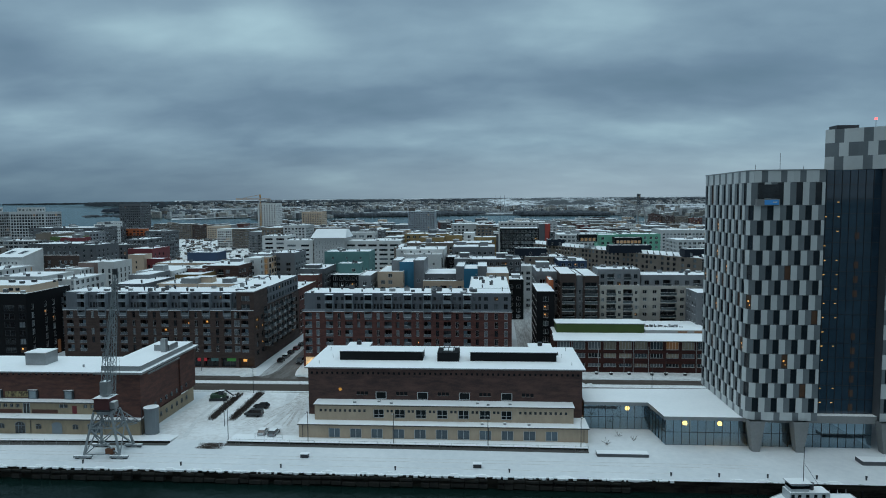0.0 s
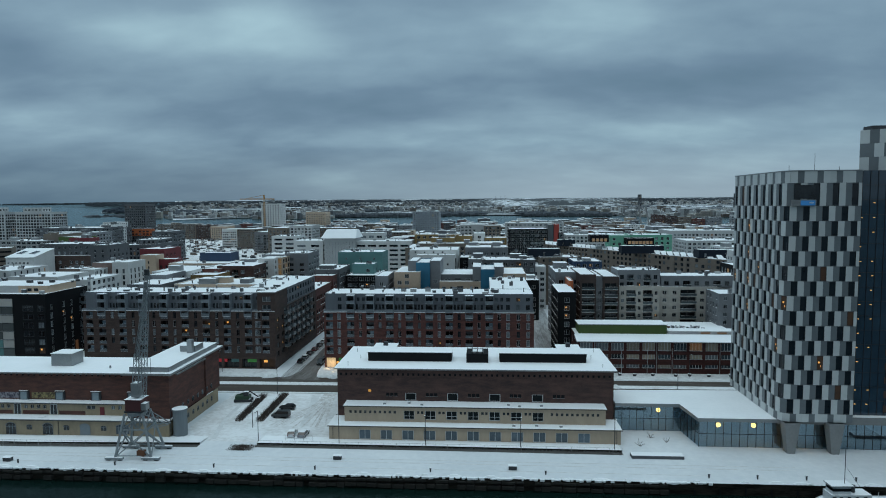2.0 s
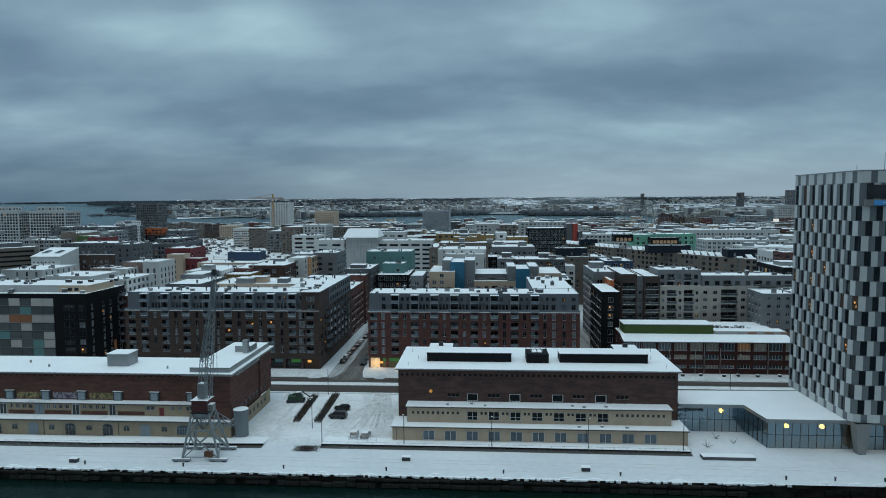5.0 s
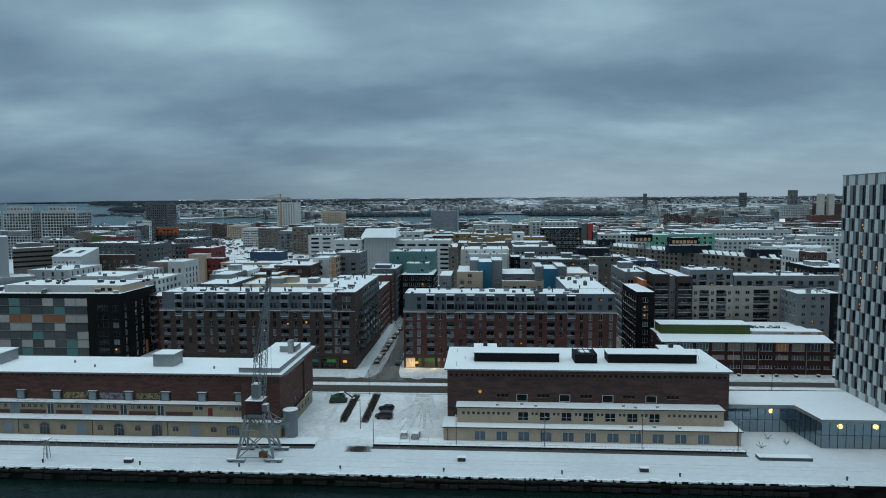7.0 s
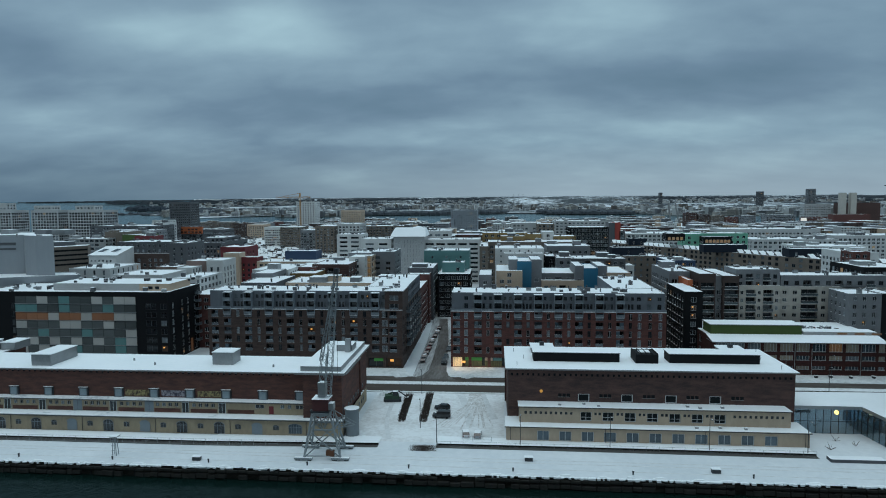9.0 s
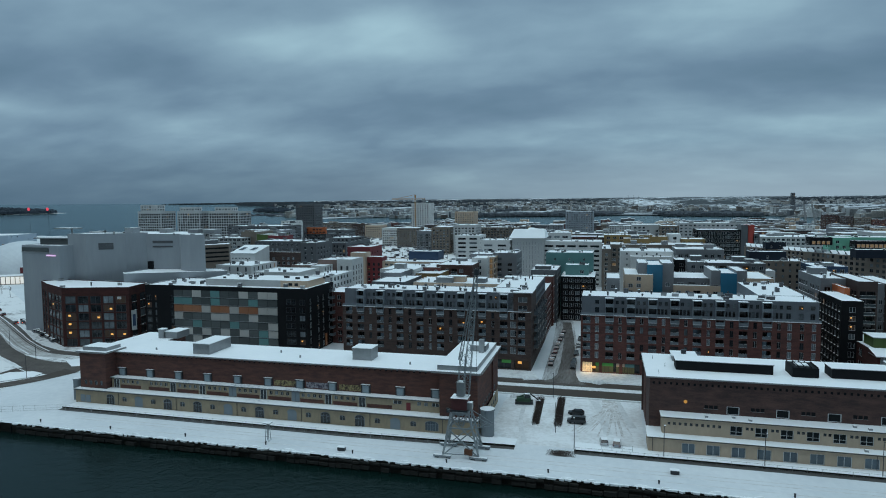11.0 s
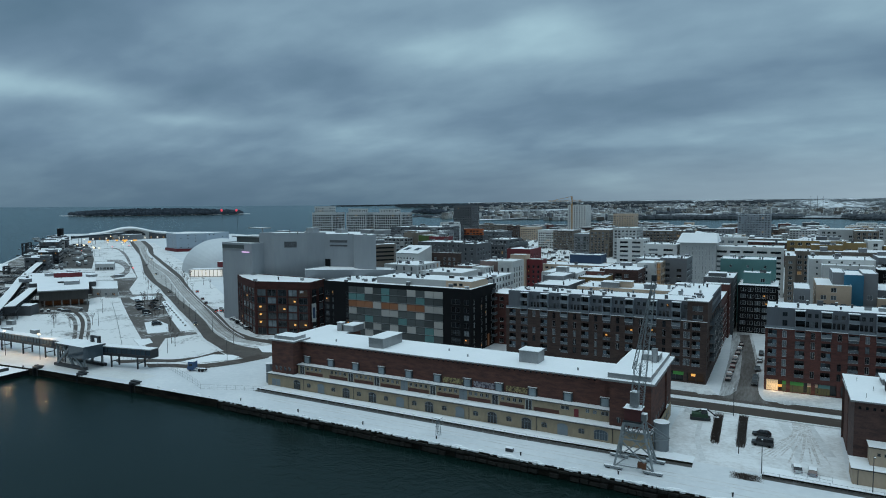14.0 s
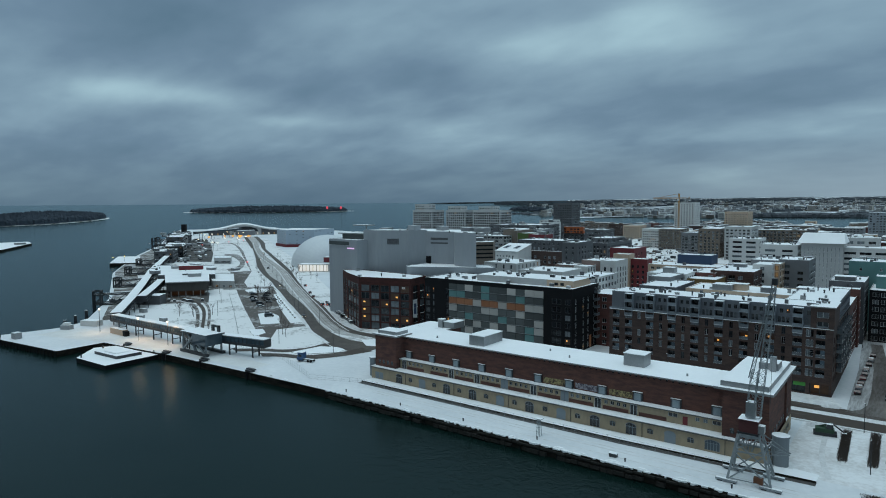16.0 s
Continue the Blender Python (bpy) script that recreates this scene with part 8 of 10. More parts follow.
walkway("passenger_walkway", "long grey glazed passenger walkway on steel legs with snow", [(-373, 139), (-312, 140.5), (-303, 139)], 4.3, 7.7, 4.0, 4)
walkway("passenger_walkway", "grey glazed passenger walkway ending over the quay", [(-288, 142), (-264, 146.5)], 4.3, 7.7, 4.0, 2)
walkway("passenger_walkway", "raised passenger walkway climbing along the ferry quay", [(-375, 140.5), (-423, 172), (-476, 205), (-522, 233), (-570, 262)], 4.0, 8.0, 5.2, 3)
walkway("passenger_walkway", "raised passenger walkway past the terminal sheds", [(-572, 264), (-640, 308), (-725, 364)], 4.0, 8.0, 5.2, 3)
walkway("passenger_walkway", "side walkway on legs to the terminal hall", [(-421, 177), (-450, 198), (-493, 228)], 4.2, 8.0, 5.0, 3)
Build().prism([(-441, 184), (-429, 192), (-436, 200), (-450, 190)], 0, 5.5, GREY_D, SNOW).thing("stair_house", "dark glazed stair house under the walkways", "stair house")


def gangway():
    g = thing("boarding_gangway", "dark steel boarding gangway tower on the quay", "gangway", "", Matrix.Diagonal((1, 1, 1.28, 1)))
    x0, x1, y0, y1 = -303, -286, 133.5, 141
    for x in (x0, x1 - 0.6):
        for y in (y0, y1 - 0.6):
            Build().box(x, y, 0, x + 0.6, y + 0.6, 6.4, CRANE).part("post", g)
    for a, c in (((x0, y0, 0.4), (x0 + 8, y0, 5.5)), ((x0 + 8, y0, 5.5), (x1, y0, 0.4)), ((x0 + 3, y0 + 1, 5.8), (x0 + 9, y0 + 1, 0.3)), ((x1 - 3, y1, 5.8), (x0 + 9, y1, 0.3))):
        Build().beam(a, c, 0.7, CRANE).part("brace", g)
    Build().box(x0 - 1, y0 - 0.6, 0.05, x1 + 1, y0 + 0.7, 0.9, STEEL).box(x0 - 1, y1 - 0.6, 0.05, x1 + 1, y1 + 0.7, 0.9, STEEL).part("bogie_beam", g)
    Build().box(x1 - 8, y0 - 1, 3.4, x1 + 1.5, y1 - 1, 6.9, BLUEPANE_L, SNOW).part("cabin", g)
    Build().box(x0 - 0.5, y0 - 0.5, 6.3, x1 + 1, y1 + 0.5, 6.8, STEEL, SNOW).part("deck_roof", g)
    Build().box(x1 - 6, y1 - 1, 6.8, x1 - 5, y1, 8.8, STEEL).box(x1 - 2, y1 - 1, 6.8, x1 - 1, y1, 8.8, STEEL).box(x1 - 6, y1 - 0.8, 8.2, x1 - 1, y1 - 0.2, 8.8, STEEL).part("hoist_frame", g)


gangway()


def terminal_hall():
    t = thing("terminal_hall", "timber-grey terminal hall on pillars with snowy roof and warm undercroft", "terminal")
    plan = [(-455, 210), (-439, 232), (-484, 260), (-503, 236)]
    Build().prism([(x + (-470 - x) * 0.05, y + (235 - y) * 0.05) for x, y in plan], 3.6, 9.2, CLAD_WARM).part("hall", t)
    Build().prism(plan, 9.2, 9.9, METAL, SNOW).part("roof", t)
    Build().prism([(-460, 216), (-447, 233), (-482, 255), (-496, 236)], 0.1, 3.6, UNDERCROFT).part("undercroft", t, "ground floor block with warm lamplight in its colour")
    for k in range(6):
        for (ax, ay), (bx, by) in ((plan[0], plan[1]), (plan[3], plan[0])):
            u = (k + 0.5) / 6
            Build().cyl(ax + (bx - ax) * u, ay + (by - ay) * u + 1.2, 0, 3.6, 0.35, CONCRETE, 8).part("pillar", t)
            x, y = ax + (bx - ax) * u, ay + (by - ay) * u
    b = Build().prism([(-472, 236), (-467, 243), (-476, 249), (-482, 242)], 9.8, 12.2, METAL, SNOW)
    b.prism([(-486, 240), (-484, 243), (-488, 246), (-490, 243)], 9.8, 11, STEEL, SNOW)
    b.part("roof_plant", t)


CLAD_WARM = surf("grey_timber_cladding", (0.095, 0.088, 0.082), (0.07, 0.065, 0.06), 0.8, 0.3, 2.0, streak=(2, 2, 0.3))
# lamplight is put into this wall as warm patches and a faint glow
UNDERCROFT = surf("glow_painted_undercroft", (0.10, 0.06, 0.035), (0.03, 0.022, 0.018), 0.6, 0.12, 0.6, emit=((1.0, 0.42, 0.12), 0.012), cut=(0.4, 0.55))
terminal_hall()
block("terminal_shed", "long low terminal shed under one snowy roof", [(-512, 236), (-482, 264), (-544, 303), (-590, 277)], 8.2, GREY_D, windows=False, category="shed", clutter=8)
Build().prism([(-536, 266), (-524, 280), (-530, 284), (-543, 270)], 8.4, 11.8, RED, SNOW).thing("red_cabin", "long dark red roof cabin in snow", "cabin")
block("terminal_shed", "small lit terminal annex in the snow", [(-470, 254), (-455, 262), (-500, 292), (-520, 282)], 5.0, PALE, storey=4, lit=0.7, bay=4, category="shed")
block("harbour_kiosk", "low glazed bus kiosk with snow on its roof", [(-640, 364), (-626, 374), (-648, 390), (-662, 380)], 6, PALE, storey=5, wh=2.4, w=2.6, bay=3, category="kiosk")
for pts, h, mat, note in (([(-703, 334), (-686, 346), (-722, 372), (-745, 360)], 12, GREY_D, "dark glazed harbour building with snowy roof"), ([(-742, 368), (-726, 380), (-760, 404), (-780, 390)], 14, STEEL, "black stair house on the ferry quay with snow"),
                          ([(-784, 392), (-766, 406), (-840, 450), (-862, 438)], 11, GREY_D, "long low harbour shed with snowy roof"), ([(-870, 440), (-850, 452), (-905, 488), (-925, 474)], 18, GREY_D, "tall dark harbour building with snowy roof"),
                          ([(-935, 486), (-915, 498), (-1000, 548), (-1020, 534)], 16, PALE, "long pale boarding hall with snowy roof"), ([(-1030, 540), (-1010, 556), (-1060, 590), (-1080, 575)], 15, GREY_D, "dark boarding building with snowy roof")):
    block("harbour_building", note, pts, h, mat, storey=3.6, bay=3.4, w=2.6, wh=2.0, frame_="d", lit=0.12, keep_rows=2, category="harbour building", clutter=5)
block("control_tower", "tall black lift tower on the ferry quay", [(-1130, 612), (-1124, 616), (-1128, 622), (-1134, 618)], 26, BLACK, windows=False, category="tower")
walkway("boarding_bridge", "long high boarding bridge across the ferry yard", [(-1050, 590), (-1100, 690), (-1130, 735)], 12, 16, 6.0, 3)


def ramp_frame(x, y, turn, length, h, wide=6.0):
    """A linkspan: two trussed girders from the quay to a portal that stands in the water, and the snowy ramp between."""
    r = thing("linkspan", "dark steel ferry linkspan with trussed girders and snow on its ramp", "linkspan", "linkspans of the ferry quay", pose(x, y, 0, 0, 0, turn))
    for dy in (0, wide):
        for dx in (0, 4):
            Build().box(dx - 0.45, dy - 0.45, -3.6, dx + 0.45, dy + 0.45, h, STEEL).part("post", r)
        Build().beam((0, dy, h), (4, dy, h), 0.6, STEEL).beam((0, dy, 0), (4, dy, h * 0.5), 0.35, STEEL).beam((4, dy, h * 0.5), (0, dy, h), 0.35, STEEL).part("tower_brace", r)
        g = Build().box(0, dy - 0.35, h * 0.72, length, dy + 0.35, h * 0.72 + 0.7, STEEL, SNOW).box(0, dy - 0.3, 1.0, length, dy + 0.3, 1.6, STEEL)
        n = max(3, round(length / 6))
        for k in range(n):
            a, c = length * k / n, length * (k + 1) / n
            g.beam((a, dy, 1.3), (c, dy, h * 0.72) if k % 2 == 0 else (c, dy, 1.3), 0.35, STEEL)
            g.beam((a, dy, h * 0.72), (c, dy, 1.3) if k % 2 else (c, dy, h * 0.72), 0.35, STEEL)
        g.part("girder", r)
    for dx in (0, 4):
        Build().beam((dx, 0, h), (dx, wide, h), 0.6, STEEL).part("cross_beam", r)
    Build().box(1, 0.6, 0.2, length + 3, wide - 0.6, 0.8, STEEL, SNOW_TROD).part("ramp", r)
    return r


for x, y, t, n, h in ((-458, 166, 57, 29, 8.6), (-533, 213, 52, 30, 7.4), (-609, 258, 52, 30, 7.4), (-687, 307, 52, 27, 7.0), (-905, 438, 52, 34, 16), (-960, 474, 52, 30, 14), (-1060, 548, 52, 30, 14)):
    ramp_frame(x, y, t, n, h)
for x, y in ((-402, 128), (-412, 137), (-425, 148)):
    Build().cyl(x, y, -3.5, 3.2, 1.0, STEEL, 8, 0.8, SNOW).thing("mooring_dolphin", "dark steel mooring dolphin with a snow cap", "dolphin", "mooring dolphins of the ferry quay")
Build().prism([(-733, 302), (-712, 322), (-795, 366), (-816, 350)], -3.5, 1.0, QUAY, SNOW).thing("dolphin_pier", "snow-covered concrete mooring pier", "pier")
for x, y in ((-738, 308), (-742, 322)):
    Build().cyl(x, y, 0.9, 6, 0.1, STEEL, 6).cyl(x, y, 6, 6.6, 0.35, GLOBE, 8).thing("pier_lamp", "small lit lamp on the pier head", "lamp", "pier lamps")


def pontoon():
    p = thing("pontoon", "moored dark-hulled pontoon covered in snow", "pontoon")
    hull = [(-330, 103.5), (-307.5, 104.5), (-308.5, 129), (-337, 129), (-343, 116)]
    Build().prism(hull, -3.2, -0.7, BLACK, SNOW).part("hull", p)
    Build().prism([(-331, 111), (-314, 112), (-314, 122), (-334, 121)], -0.7, 0.5, STEEL, SNOW).part("deckhouse", p)
    Build().prism([(-327, 113), (-318, 113.5), (-318, 119), (-329, 119)], 0.5, 0.9, SNOW).part("hatch", p)
    for x, y in ((-339, 118), (-329, 105), (-312, 126), (-335, 127)):
        Build().cyl(x, y, -0.7, 0.5, 0.3, STEEL, 8).part("bollard", p)


pontoon()
block("quay_cabin", "small grey cabin on the pier corner", rect(-391, -387, 101, 104), 2.6, METAL, windows=False, category="cabin", rim=0.1)
Build().box(-396, 124, 0, -391, 127, 2.2, METAL, SNOW, 0.5).box(-395, 124.5, 2.2, -392, 126.5, 3.2, WHITE, SNOW, 0.5).thing("small_boat", "small covered boat standing on the quay in snow", "boat")
Build().prism([(-397, 133), (-388, 137), (-390, 141), (-399, 138)], 0, 2.8, WHITE, SNOW).thing("tarped_boat", "boat under a white tarpaulin on the quay", "boat")
Build().box(-366, 133.5, 0, -354, 136, 2.7, BEIGE, SNOW).box(-354, 133.5, 0, -351.5, 135.5, 2.4, BLACK).thing("container", "beige site container beside a dark cabin", "container")
for x, y in ((-305, 128), (-281, 130), (-253, 131), (-333, 126)):
    Build().box(x - 1.6, y - 1.6, -3.4, x + 1.6, y + 0.4, 0.7, STEEL).box(x - 2.2, y - 0.6, 0.6, x + 2.2, y + 0.6, 1.0, STEEL).box(x - 0.5, y - 2.4, -2.5, x + 0.5, y - 1.6, 0.3, BLACK).thing("fender_post", "dark steel mooring fender on the quay wall", "fender", "fenders of the ferry quay")
for x, y, t in ((-382, 150, 5), (-390, 160, 30), (-410, 172, 10), (-372, 163, 0)):
    Build().box(x - 2, y - 1.2, 0, x + 2, y + 1.2, 2.3, METAL, SNOW, radians(t)).thing("site_cabin", "grey metal site cabin with snow on top", "cabin", "site cabins")
# masts with red signs far out on the pier
for x in (-1262, -1212):
    b = Build().cyl(x, 1085, -3, 50, 0.25, STEEL, 6)
    o = b.thing("sign_mast", "tall thin mast with a round red lit sign", "mast", "sign masts")
    Build().cyl(0, 0, 0, 1, 3.4, REDSIGN, 16).part("red_disc", o).matrix_basis = pose(x, 1083.5, 53, 90, 0, 0)

# trailers, cars and lamps of the ferry yard
yard_box = Build().box(-6, -1.25, 0.9, 6, 1.25, 3.6, PALE, SNOW).box(-5, -1.1, 0, -3, 1.1, 0.9, STEEL).box(3, -1.1, 0, 5, 1.1, 0.9, STEEL).mesh("trailer")
yard_box2 = Build().box(-3, -1.25, 0, 3, 1.25, 2.6, GREY_D, SNOW).mesh("container")
small_car = Build().box(-2.1, -0.85, 0.2, 2.1, 0.85, 0.85, GREY_D).box(-1.4, -0.75, 0.85, 1.0, 0.75, 1.45, GLASS, SNOW).mesh("queued_car")
ry = random.Random(5)
for i in range(84):
    d = ry.uniform(0, 1)
    x = -690 - 390 * d + ry.uniform(-25, 25)
    y = 360 + 248 * d + ry.uniform(-16, 26)
    k = i % 3
    o = tagged(new(("trailer", "container", "queued_car")[k], (yard_box, yard_box2, small_car)[k]), ("pale trailer standing in the snowy ferry yard", "dark container standing in the snowy ferry yard", "small grey car queued in the ferry yard")[k], ("trailer", "container", "car")[k], "vehicles of the ferry yard")
    o.matrix_basis = pose(x, y, 0.05, 0, 0, 148 + ry.choice((0, 0, 90)))
lampm = Build().cyl(0, 0, 0, 10, 0.12, STEEL, 6).cyl(0, 0, 10, 10.7, 0.7, YARDLAMP, 8).mesh("yard_lamp")
lampr = Build().cyl(0, 0, 0, 4, 0.12, STEEL, 6).cyl(0, 0, 4, 4.8, 0.6, REDLAMP, 8).mesh("signal_lamp")
for i in range(18):
    d = ry.uniform(0, 1)
    x, y = -620 - 560 * d + ry.uniform(-30, 70), 350 + 360 * d + ry.uniform(-20, 30)
    red = i % 5 == 0
    o = tagged(new("signal_lamp" if red else "yard_lamp", lampr if red else lampm), "red signal lamp on a post" if red else "lit yard lamp on a slim post", "lamp", "lamps of the ferry yard")
    o.location = (x, y, 0)



# cars parked by the corner office and at the terminal hall
for i in range(17):
    u = i / 16
    o = tagged(new("parked_car", small_car), "small dark car parked along the harbour road in snow", "car", "cars parked along the harbour road")
    o.matrix_basis = pose(-349 + 58 * u + ry.uniform(-0.8, 0.8), 254.6 - 37 * u + ry.uniform(-0.5, 0.5), 0.02, 0, 0, 148 + ry.uniform(-5, 5))
for i in range(15):
    o = tagged(new("parked_car", small_car), "small dark car parked before the terminal hall", "car", "cars parked at the terminal hall")
    o.matrix_basis = pose(-468 + 3.4 * i + ry.uniform(-1, 1), 184 + 2.1 * i + ry.uniform(-3, 3), 0.03, 0, 0, ry.choice((58, 148, 30)))

# ---- across the bay: land, woods and houses to the horizon ----
b = Build()
SHORE = [(-1080, 2100), (-905, 2360), (-671, 2673), (-203, 2590), (641, 2430), (1222, 2290), (2600, 2250), (6000, 2500)]
rim = []
for x, y in SHORE:
    dx, dy = x + 30, y
    r = math.hypot(dx, dy)
    rim.append([(x, y)] + [(-30 + dx * k, dy * k) for k in (1.35, 2.0, 3.2, 5.5, 9.5)])
for p, q in zip(rim, rim[1:]):
    for i in range(5):
        quad = [p[i], q[i], q[i + 1], p[i + 1]]
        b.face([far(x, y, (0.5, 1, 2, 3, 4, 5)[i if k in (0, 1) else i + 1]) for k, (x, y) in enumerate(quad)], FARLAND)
b.thing("far_shore", "snowy far shore raised to the horizon in view", "land", kind="structure")


def clump(b, x, y, z, w, h, mat, r, place=far):
    """A tuft of wood: an uneven low crown of a few facets."""
    n = 5
    ring = [(x + w * r.uniform(0.7, 1.2) * math.cos(2 * math.pi * i / n + x), y + w * r.uniform(0.7, 1.2) * math.sin(2 * math.pi * i / n + x), z - 1) for i in range(n)]
    mid = [(x + (p[0] - x) * 0.8, y + (p[1] - y) * 0.8, z + h * r.uniform(0.5, 0.8)) for p in ring]
    tip = (x, y, z + h)
    for i in range(n):
        j = (i + 1) % n
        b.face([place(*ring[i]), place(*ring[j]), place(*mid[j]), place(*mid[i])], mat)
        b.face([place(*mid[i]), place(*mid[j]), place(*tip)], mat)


def ground_z(r):
    return 0.5 + (r - 2300) * 0.0003


r_ = random.Random(11)
b = Build()
for _ in range(16000):
    d = 2450 + 14000 * r_.random() ** 2.2
    az = radians(r_.uniform(-52, 33))
    x, y = -30 - d * math.sin(az), d * math.cos(az)
    if noise.noise(Vector((x / 420, y / 700, 0))) < 0.10 - 0.16 * (d > 3600) - 0.4 * (d > 6000):
        continue
    if math.degrees(az) > 20 and d < 2700:
        continue
    s = 1 + d / 4000
    clump(b, x, y, ground_z(d), r_.uniform(5, 13) * s, r_.uniform(7, 14) * (1 if d < 6000 else 0.7), FOREST, r_)
b.thing("far_woods", "dark bare winter woods on the far shore", "forest", kind="stuff")
b = Build()
for _ in range(4600):
    d = 2350 + 5500 * r_.random() ** 1.6
    az = radians(r_.uniform(-52, 30))
    x, y = -30 - d * math.sin(az), d * math.cos(az)
    if noise.noise(Vector((x / 900, y / 1500, 0))) > 0.12:
        continue
    if math.degrees(az) > 20 and d < 2500:
        continue
    w, dp, h = r_.uniform(10, 34), r_.uniform(14, 30), r_.choice((6, 8, 10, 12, 15, 19, 24))
    z = ground_z(d) + 0.0
    t = r_.uniform(-0.4, 0.4)
    mat = r_.choice((PALE, PALE, WHITE, TAUPE, GREY, STONE, WHITE, WHITE, WHITE, STONE))
    c = [(x + px * math.cos(t) - py * math.sin(t), y + px * math.sin(t) + py * math.cos(t)) for px, py in ((-w / 2, 0), (w / 2, 0), (w / 2, dp), (-w / 2, dp))]
    for i in range(4):
        j = (i + 1) % 4
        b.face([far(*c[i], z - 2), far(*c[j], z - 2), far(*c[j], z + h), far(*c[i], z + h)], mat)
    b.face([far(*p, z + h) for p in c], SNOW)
    for k in range(int(h // 3.2)):
        zz = z + 1 + k * 3.2
        b.face([far(c[0][0] * 0.95 + c[1][0] * 0.05, c[0][1] - 0.4, zz), far(c[1][0] * 0.95 + c[0][0] * 0.05, c[1][1] - 0.4, zz), far(c[1][0] * 0.95 + c[0][0] * 0.05, c[1][1] - 0.4, zz + 1.3), far(c[0][0] * 0.95 + c[1][0] * 0.05, c[0][1] - 0.4, zz + 1.3)], GREY_D)
b.thing("far_houses", "scattered pale houses with snowy roofs across the bay", "houses", kind="stuff")

# nearer quarters round an open snowy building ground
FIELD = [(-540, 1060), (-420, 1060), (-340, 840), (-300, 790), (-240, 730), (-200, 690), (-190, 560), (-250, 520), (-370, 640)]


def in_plan(x, y, pts):
    inside = False
    for (ax, ay), (cx, cy) in zip(pts, pts[1:] + pts[:1]):
        if (ay > y) != (cy > y) and x < ax + (y - ay) / (cy - ay) * (cx - ax):
            inside = not inside
    return inside


Build().face([(x, y, 0.02) for x, y in FIELD], PATCHY).thing("building_ground", "open snowy building ground with dark wheel tracks", "ground", kind="structure")
b, r_ = Build(), random.Random(29)
for _ in range(1500):
    x, y = r_.uniform(-540, -190), r_.uniform(520, 1060)
    if in_plan(x, y, FIELD):
        w, d, h = r_.choice(((0.4, 0.4, 4.5), (2.5, 1.0, 0.8), (5, 2.4, 2.6), (1.2, 1.2, 1.2), (7, 0.3, 1.6), (3, 2, 0.6)))
        b.box(x, y, 0, x + w, y + d, h, r_.choice((GREY_D, STEEL, TAUPE, METAL, BRICK_D)), SNOW, r_.uniform(0, 3.1))
b.thing("site_clutter", "scattered site huts, piles and posts in the snow", "building site", kind="stuff")
b, r_ = Build(), random.Random(23)
count = 0
while count < 760:
    x, y = r_.uniform(-700, 1500), r_.uniform(520, 1650)
    if x < -480 and y < 850 or y > 1560 + max(0, (x + 100)) * 0.3 or x > 260 + (y - 640) * 1.3 or (x < -520 and y > 1200):
        continue
    if in_plan(x, y, FIELD) or (330 < x < 860 and 1280 < y < 1600):
        continue
    if y < 640 and not -175 < x < -10 or any(abs(x - cx) < 60 and y < cy for cx, cy in ((-390, 730), (-480, 820), (-260, 690))):
        continue
    count += 1
    w, dp = r_.uniform(13, 40), r_.uniform(18, 44)
    h = r_.choice((7, 10, 13, 16, 16, 19, 22))
    if y > 1100:
        h *= 0.8
    mat = r_.choice((PALE, BEIGE, TAUPE, GREY, BRICK_D, WHITE, GREY_D, TAUPE, BRICK_R, GREY_D))
    b.box(x - w / 2, y, 0, x + w / 2, y + dp, h, mat, SNOW)
    b.box(x - w / 2 + 0.2, y - 0.25, h, x + w / 2 - 0.2, y + 0.1, h + 0.5, SNOW)
    if r_.random() < 0.6:
        u = r_.uniform(-0.3, 0.2) * w
        b.box(x + u, y + 3, h, x + u + w * 0.2, y + dp - 3, h + 2.6, GREY, SNOW)
    for k in range(int(h // 3.1)):
        z = 1 + k * 3.1
        n = int(w // 3.6)
        for i in range(n):
            if r_.random() < 0.85:
                u = x - w / 2 + (i + 0.5) * w / n
                b.face([(u - 0.9, y - 0.06, z), (u + 0.9, y - 0.06, z), (u + 0.9, y - 0.06, z + 1.5), (u - 0.9, y - 0.06, z + 1.5)], GLASS if r_.random() < 0.96 else LIT)
b.thing("distant_quarter", "dense distant quarter of snowy-roofed apartment houses", "houses", kind="stuff")


ISLEWOOD = surf("dark_island_wood", (0.020, 0.030, 0.042), (0.045, 0.060, 0.078), 0.95, 0.02, 0.15)


def island(name, label, x, y, rx, ry, h, turn, n, seed, shore=None):
    r = random.Random(seed)
    o = thing(name, label, "island")
    b = Build()
    m = 26
    ca, sa = math.cos(radians(turn)), math.sin(radians(turn))
    def at(u, v, z):
        return sea(x + u * rx * ca - v * ry * sa, y + u * rx * sa + v * ry * ca, z)
    for i in range(m):
        a0, a1 = 2 * math.pi * i / m, 2 * math.pi * (i + 1) / m
        b.face([at(0, 0, 1.5), at(math.cos(a0), math.sin(a0), -2), at(math.cos(a1), math.sin(a1), -2)], shore or SNOW)
    b.part("shore", o)
    b = Build()
    for _ in range(n):
        a, q = r.uniform(0, 6.28), r.random() ** 0.5 * 0.9
        u, v = q * math.cos(a), q * math.sin(a)
        k = max(1.0, abs(x) / 4000)
        clump(b, x + u * rx * ca - v * ry * sa, y + u * rx * sa + v * ry * ca, 1, r.uniform(6, 13) * k, h * r.uniform(0.45, 1.0) * (1 - 0.6 * q * q), shore or ISLEWOOD, r, sea)
    if n:
        tagged(b.part("wood", o), kind="stuff")


